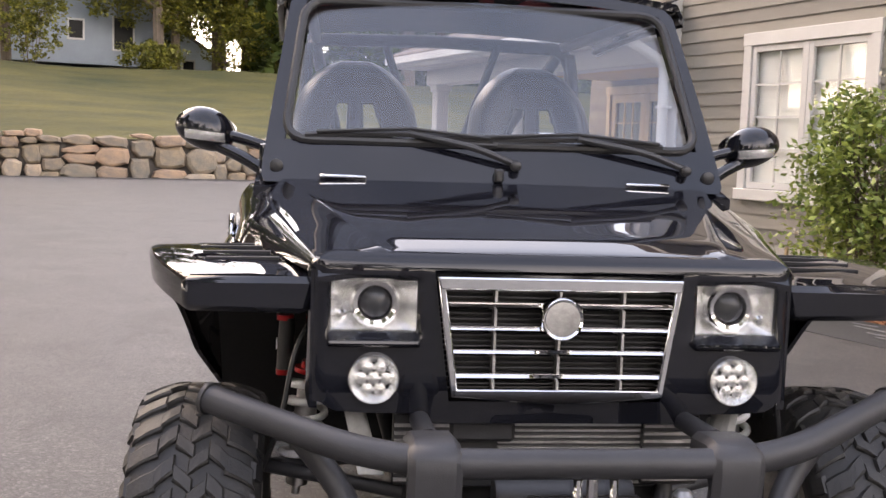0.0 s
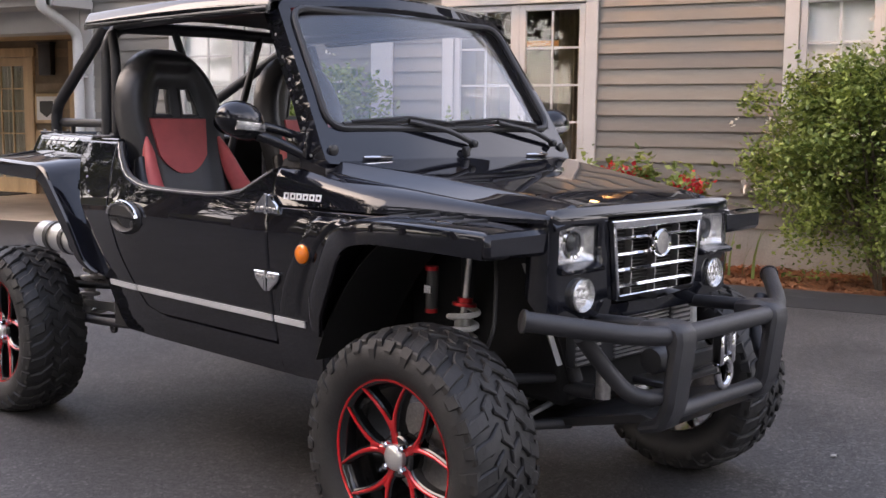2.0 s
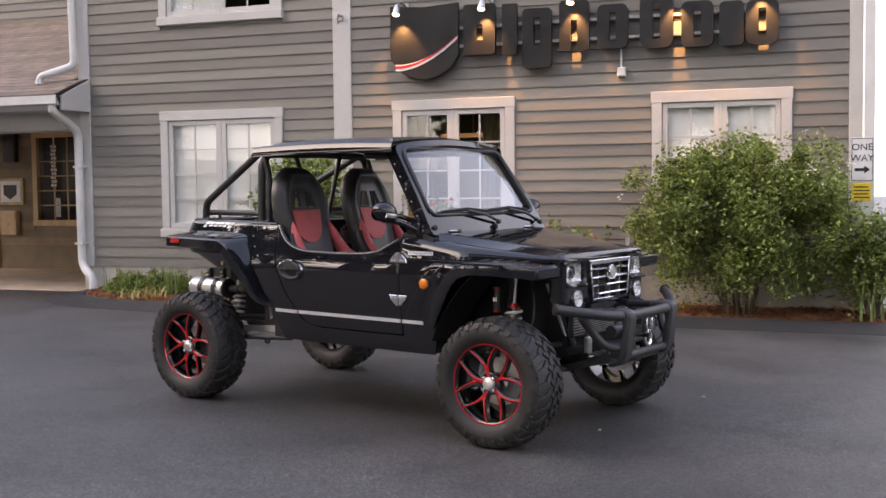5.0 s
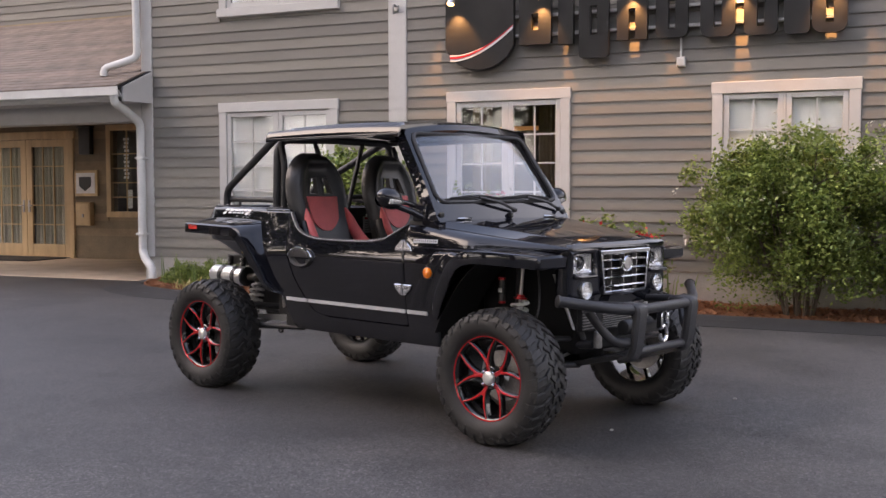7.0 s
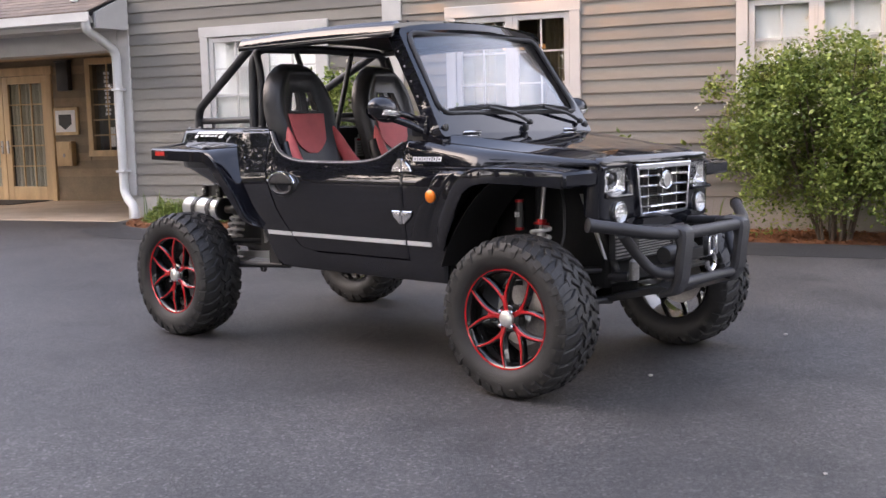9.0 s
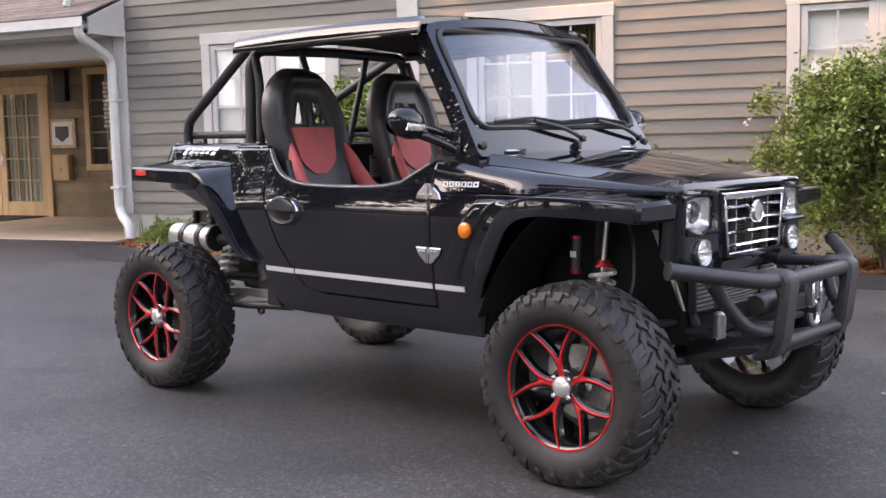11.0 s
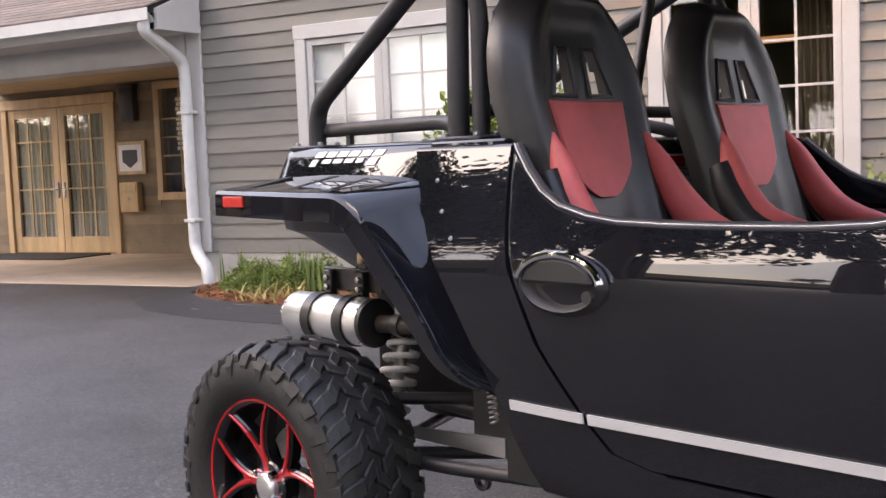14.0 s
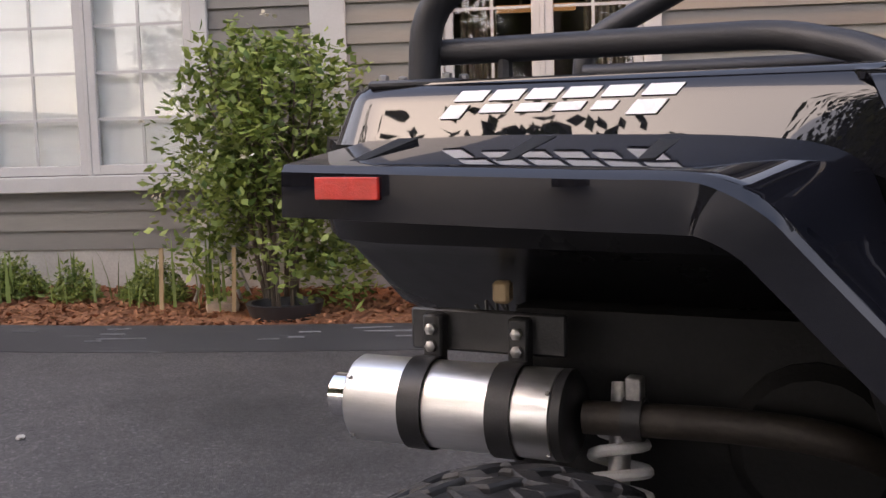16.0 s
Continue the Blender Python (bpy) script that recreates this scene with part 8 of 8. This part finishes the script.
def wheel_parts(s):
    rim = lathe([(s * 0.095, 0.202), (s * 0.104, 0.212), (s * 0.108, 0.216), (s * 0.104, 0.206), (s * 0.092, 0.196), (s * 0.0, 0.188), (-s * 0.1, 0.196), (-s * 0.1, 0.202), (0, 0.196)], 56, "x", True)
    lip = lathe([(s * 0.1065, 0.2165), (s * 0.1105, 0.2145), (s * 0.1085, 0.2095), (s * 0.1, 0.2085), (s * 0.1, 0.2165)], 56, "x", True)
    stem = [(0, 0.028), (0, 0.06), (0, 0.1)]
    body = joined(arm_bar(s, stem, 0.046, 0.026, 0.078, 0.084, 0.035), arm_bar(s, fork(1), 0.026, 0.02, 0.083, 0.1, 0.03), arm_bar(s, fork(-1), 0.026, 0.02, 0.083, 0.1, 0.03))
    face = joined(arm_bar(s, stem, 0.03, 0.018, 0.084, 0.0895, 0.008), arm_bar(s, fork(1), 0.015, 0.007, 0.0885, 0.105, 0.008), arm_bar(s, fork(-1), 0.015, 0.007, 0.0885, 0.105, 0.008))
    cap = lathe([(s * 0.07, 0.036), (s * 0.092, 0.036), (s * 0.098, 0.034), (s * 0.102, 0.029), (s * 0.104, 0.02), (s * 0.1045, 0.0)], 28, "x")
    hub = lathe([(s * 0.04, 0.06), (s * 0.08, 0.06), (s * 0.084, 0.055), (s * 0.084, 0.0)], 28, "x")
    nut = lathe([(s * 0.083, 0.011), (s * 0.1, 0.01), (s * 0.104, 0.006)], 6, "x")
    disc = lathe([(-s * 0.02, 0.05), (-s * 0.02, 0.13), (-s * 0.014, 0.13), (-s * 0.014, 0.05)], 40, "x", True)
    return dict(rim=finish("wheel", rim, RIMBLACK), lip=finish("rim_lip", lip, RED), body=finish("spoke", body, RIMBLACK), face=finish("spoke_face", face, RED), cap=finish("hub_cap", cap, ALU), hub=finish("hub", hub, RIMBLACK), nut=finish("lug_nut", nut, CHROME), disc=finish("brake_disc", disc, STEEL))


TYRE, TREAD = finish("tyre", tyre_bm(), RUBBER), finish("tread", tread_bm(), RUBBER, False)
for s in SIDES:
    WM[s] = wheel_parts(s)
    for yw, steer, roll in ((-1.18, 0, -11), (1.18, 0, -16)):
        wm = pose(s * 0.695, yw, TR - 0.002, 0, 0, steer)
        w = shared("wheel", WM[s]["rim"], buggy, m=wm @ pose(0, 0, 0, roll))
        w["label"] = "black alloy wheel with red five-arm spokes and knobbly tyre"
        shared("tyre", TYRE, w)
        shared("tread", TREAD, w)
        shared("rim_lip", WM[s]["lip"], w)
        for k in range(5):
            shared("spoke", WM[s]["body"], w, m=pose(0, 0, 0, 72 * k))
            shared("spoke_face", WM[s]["face"], w, m=pose(0, 0, 0, 72 * k))
        shared("hub_cap", WM[s]["cap"], w)
        shared("hub", WM[s]["hub"], w)
        for k in range(4):
            a = math.pi / 4 + 0.19 + k * math.pi / 2
            shared("lug_nut", WM[s]["nut"], w, (0, 0.043 * math.cos(a), 0.043 * math.sin(a)))
        shared("brake_disc", WM[s]["disc"], w)


# ---- suspension and underside ----
def coil(p, q, r, wire, turns, n=14, ends=1.0):
    p, q = Vector(p), Vector(q)
    ax = (q - p).normalized()
    u = ax.orthogonal().normalized()
    w = ax.cross(u)
    pts = [p + (q - p) * (i / (turns * n)) + (u * math.cos(2 * math.pi * i / n) + w * math.sin(2 * math.pi * i / n)) * r * (ends + (1 - ends) * math.sin(math.pi * i / (turns * n)) ** 0.7) for i in range(turns * n + 1)]
    return tube(pts, wire, 8)


for s in SIDES:
    # front damper with spring and red reservoir
    a, b = (s * 0.50, -1.13, 0.42), (s * 0.45, -1.14, 0.90)
    sh = part("front_damper", tube([a, b], 0.0095, 12), STEEL, buggy, "front coil spring damper")
    A, B = Vector(a), Vector(b)
    part("spring", coil(A.lerp(B, 0.08), A.lerp(B, 0.56), 0.042, 0.0085, 6), SPRING, sh, "pale grey coil spring")
    part("collar", joined(tube([A.lerp(B, 0.57), A.lerp(B, 0.59)], 0.036, 16), tube([A.lerp(B, 0.585), A.lerp(B, 0.62)], 0.022, 16)), SHOCKRED, sh)
    part("damper_body", tube([A.lerp(B, 0.05), A.lerp(B, 0.5)], 0.024, 16), STEEL, sh)
    part("reservoir", tube([(s * 0.53, -1.06, 0.68), (s * 0.525, -1.06, 0.80)], 0.0185, 14), PLASTIC, sh, "black reservoir with red caps")
    for zz in (0.672, 0.795):
        part("reservoir_cap", tube([(s * 0.53, -1.06, zz), (s * 0.53, -1.06, zz + 0.012)], 0.0195, 14), SHOCKRED, sh)
    part("reservoir_mark", joined(*[box((s * 0.547, -1.072 + 0.009 * k, 0.73), (s * 0.5495, -1.066 + 0.009 * k, 0.752)) for k in range(3)]), DECAL, sh, smooth=False)
    for zz in (0.36, 0.50):
        part("control_arm", joined(tube([(s * 0.57, -1.18, zz), (s * 0.22, -1.02, zz - 0.02)], 0.015, 10), tube([(s * 0.57, -1.18, zz), (s * 0.22, -1.34, zz - 0.02)], 0.015, 10)), POWDER, buggy)
        part("control_arm", joined(tube([(s * 0.57, 1.18, zz), (s * 0.22, 0.85, zz - 0.02)], 0.016, 10), tube([(s * 0.57, 1.18, zz), (s * 0.22, 1.3, zz - 0.02)], 0.016, 10)), POWDER, buggy)
    part("knuckle", joined(box((s * 0.60 - 0.03, -1.22, 0.26), (s * 0.60 + 0.03, -1.14, 0.54), 0.012), tube([(s * 0.58, -1.18, 0.32), (s * 0.70, -1.18, 0.32)], 0.04, 12)), STEEL, buggy)
    part("knuckle", joined(box((s * 0.60 - 0.03, 1.14, 0.26), (s * 0.60 + 0.03, 1.22, 0.54), 0.012), tube([(s * 0.58, 1.18, 0.32), (s * 0.70, 1.18, 0.32)], 0.04, 12)), STEEL, buggy)
    part("drive_shaft", tube([(s * 0.6, -1.18, 0.32), (s * 0.15, -1.15, 0.4)], 0.014, 10), STEEL, buggy)
    part("drive_shaft", tube([(s * 0.6, 1.18, 0.32), (s * 0.15, 1.15, 0.42)], 0.016, 10), STEEL, buggy)
    part("tie_rod", tube([(s * 0.58, -1.28, 0.34), (s * 0.15, -1.30, 0.42)], 0.009, 8), STEEL, buggy)
    part("brake_hose", tube([(s * 0.57, -1.22, 0.5), (s * 0.53, -1.30, 0.62), (s * 0.50, -1.28, 0.8), (s * 0.42, -1.2, 0.88)], 0.006, 6, 0.1), PLASTIC, buggy)
    # rear damper
    a, b = (s * 0.43, 1.15, 0.34), (s * 0.315, 1.165, 0.7)
    A, B = Vector(a), Vector(b)
    sh = part("rear_damper", tube([a, b], 0.016, 12), STEEL, buggy, "rear coil spring damper")
    part("spring", coil(A.lerp(B, 0.12), A.lerp(B, 0.9), 0.045, 0.0085, 8, ends=0.5), SPRING, sh, "pale grey coil spring")
    part("damper_body", tube([A.lerp(B, 0.05), A.lerp(B, 0.45)], 0.024, 14), STEEL, sh)
    part("trailing_arm", tube([(s * 0.52, 0.50, 0.40), (s * 0.56, 0.85, 0.385), (s * 0.58, 1.15, 0.40)], 0.017, 10, 0.1), POWDER, buggy)
    part("arm_plate", prism([(0.66, 0.42), (0.98, 0.42), (1.0, 0.445), (0.66, 0.465)], "x", s * 0.50, s * 0.506), ALU, buggy, smooth=False)
    part("tow_eye", moved(lathe([(-0.006, 0.012), (-0.006, 0.022), (0.006, 0.022), (0.006, 0.012)], 14, "x", True), pose(s * 0.54, 0.70, 0.37)), POWDER, buggy)
    part("return_spring", coil((s * 0.58, 0.62, 0.52), (s * 0.58, 0.63, 0.62), 0.009, 0.0025, 9, 8), STEEL, buggy)
    part("frame_rail", joined(tube([(s * 0.25, -1.45, 0.46), (s * 0.25, -0.7, 0.41), (s * 0.25, 0.6, 0.41), (s * 0.25, 1.25, 0.45), (s * 0.25, 1.35, 0.75)], 0.022, 10, 0.1)), POWDER, buggy)
    for a, b in (((0.25, -1.38, 0.48), (0.30, -1.25, 0.9)), ((0.25, -0.95, 0.4), (0.40, -1.08, 0.92)), ((0.28, 0.72, 0.42), (0.36, 0.85, 0.85))):
        part("frame_upright", tube([(s * a[0], a[1], a[2]), (s * b[0], b[1], b[2])], 0.02, 10), POWDER, buggy)

part("front_diff", joined(box((-0.12, -1.28, 0.33), (0.12, -1.05, 0.5), 0.03, 2), box((-0.28, -1.36, 0.4), (0.28, -0.72, 0.86), 0.02)), DARK, buggy)
part("engine", joined(box((-0.26, 0.82, 0.4), (0.26, 1.2, 0.78), 0.03, 2), moved(lathe([(-0.3, 0.1), (-0.28, 0.12), (0.28, 0.12), (0.3, 0.1)], 20, "x"), pose(0, 0.9, 0.62))), DARK, buggy)
part("under_tray", box((-0.40, -0.72, 0.395), (0.40, 0.55, 0.42), 0.008), PLASTIC, buggy)
part("engine_mesh", joined(*[tube([(-0.3 + 0.6 * k / 14, 1.38, 0.74), (-0.3 + 0.6 * (k + 1) / 14, 1.40, 0.80)], 0.003, 5) for k in range(14)], *[tube([(-0.3 + 0.6 * (k + 1) / 14, 1.38, 0.74), (-0.3 + 0.6 * k / 14, 1.40, 0.80)], 0.003, 5) for k in range(14)]), STEEL, buggy)
# dark box added to fill the engine bay where deep shade shows
part("engine_bay_fill", box((-0.27, 0.8, 0.43), (0.27, 1.36, 0.8), 0.03, 2), DARK, buggy)
part("amber_bottle", box((-0.33, 1.335, 0.808), (-0.305, 1.362, 0.842), 0.005), TANTRIM, buggy, "small tan reservoir")

# muffler with two straps, tail tip and pipe
mc = Vector((-0.388, 1.392, 0.664))
muf = part("muffler", moved(lathe([(-0.162, 0.045), (-0.162, 0.06), (-0.158, 0.0655), (0.158, 0.0655), (0.163, 0.062), (0.171, 0.045), (0.171, 0.03)], 40, "y"), Matrix.Translation(mc)), ALU, buggy, "bright aluminium muffler with black straps")
part("tail_tip", moved(lathe([(0.165, 0.034), (0.205, 0.034), (0.207, 0.03), (0.195, 0.026), (0.175, 0.026)], 28, "y"), Matrix.Translation(mc)), CHROME, muf)
part("end_cone", moved(lathe([(-0.161, 0.066), (-0.175, 0.066), (-0.182, 0.055), (-0.184, 0.026)], 32, "y"), Matrix.Translation(mc)), PLASTIC, muf)
for yy in (0.052, -0.085):
    stp = part("strap", moved(lathe([(yy - 0.018, 0.067), (yy - 0.018, 0.07), (yy + 0.018, 0.07), (yy + 0.018, 0.067)], 36, "y", True), Matrix.Translation(mc)), PLASTIC, muf)
    part("strap_tab", box((mc.x + 0.02, mc.y + yy - 0.016, mc.z + 0.05), (mc.x + 0.045, mc.y + yy + 0.016, mc.z + 0.13), 0.004), PLASTIC, muf)
    for zz in (0.082, 0.108):
        part("bolt", moved(lathe([(0, 0.009), (-0.008, 0.009), (-0.011, 0.004)], 6, "x"), Matrix.Translation(mc + Vector((0.02, yy, zz)))), STEEL, muf)
for a in (0.9, 2.4, 3.9, 5.4):
    for yy in (0.155, -0.155):
        part("rivet", moved(lathe([(0, 0.004), (0.003, 0.003)], 6, "z"), Matrix.Translation(mc + Vector((0.0655 * math.sin(a), yy, 0.0655 * math.cos(a)))) @ Matrix.Rotation(a, 4, "Y")), STEEL, muf)
part("hanger_plate", box((-0.345, 1.24, 0.735), (-0.335, 1.49, 0.80), 0.004), PLASTIC, buggy)
part("exhaust_pipe", tube([(-0.388, 1.2, 0.664), (-0.375, 1.0, 0.668), (-0.37, 0.86, 0.66), (-0.28, 0.78, 0.6)], 0.024, 16, 0.12), PIPE, buggy, "heat-stained exhaust pipe")
part("pipe_clamp", moved(lathe([(-0.014, 0.0275), (-0.014, 0.031), (0.014, 0.031), (0.014, 0.0275)], 20, "y", True), pose(-0.38, 1.13, 0.666)), PLASTIC, buggy)
part("clamp_bolt", moved(box((-0.012, -0.012, 0.02), (0.012, 0.012, 0.06), 0.003), pose(-0.38, 1.13, 0.666)), STEEL, buggy)

# the body rides a little higher on its springs than the wheels
for o in buggy.children:
    if o.name.split(".")[0] not in ("wheel", "knuckle", "drive_shaft"):
        o.location.z += 0.02
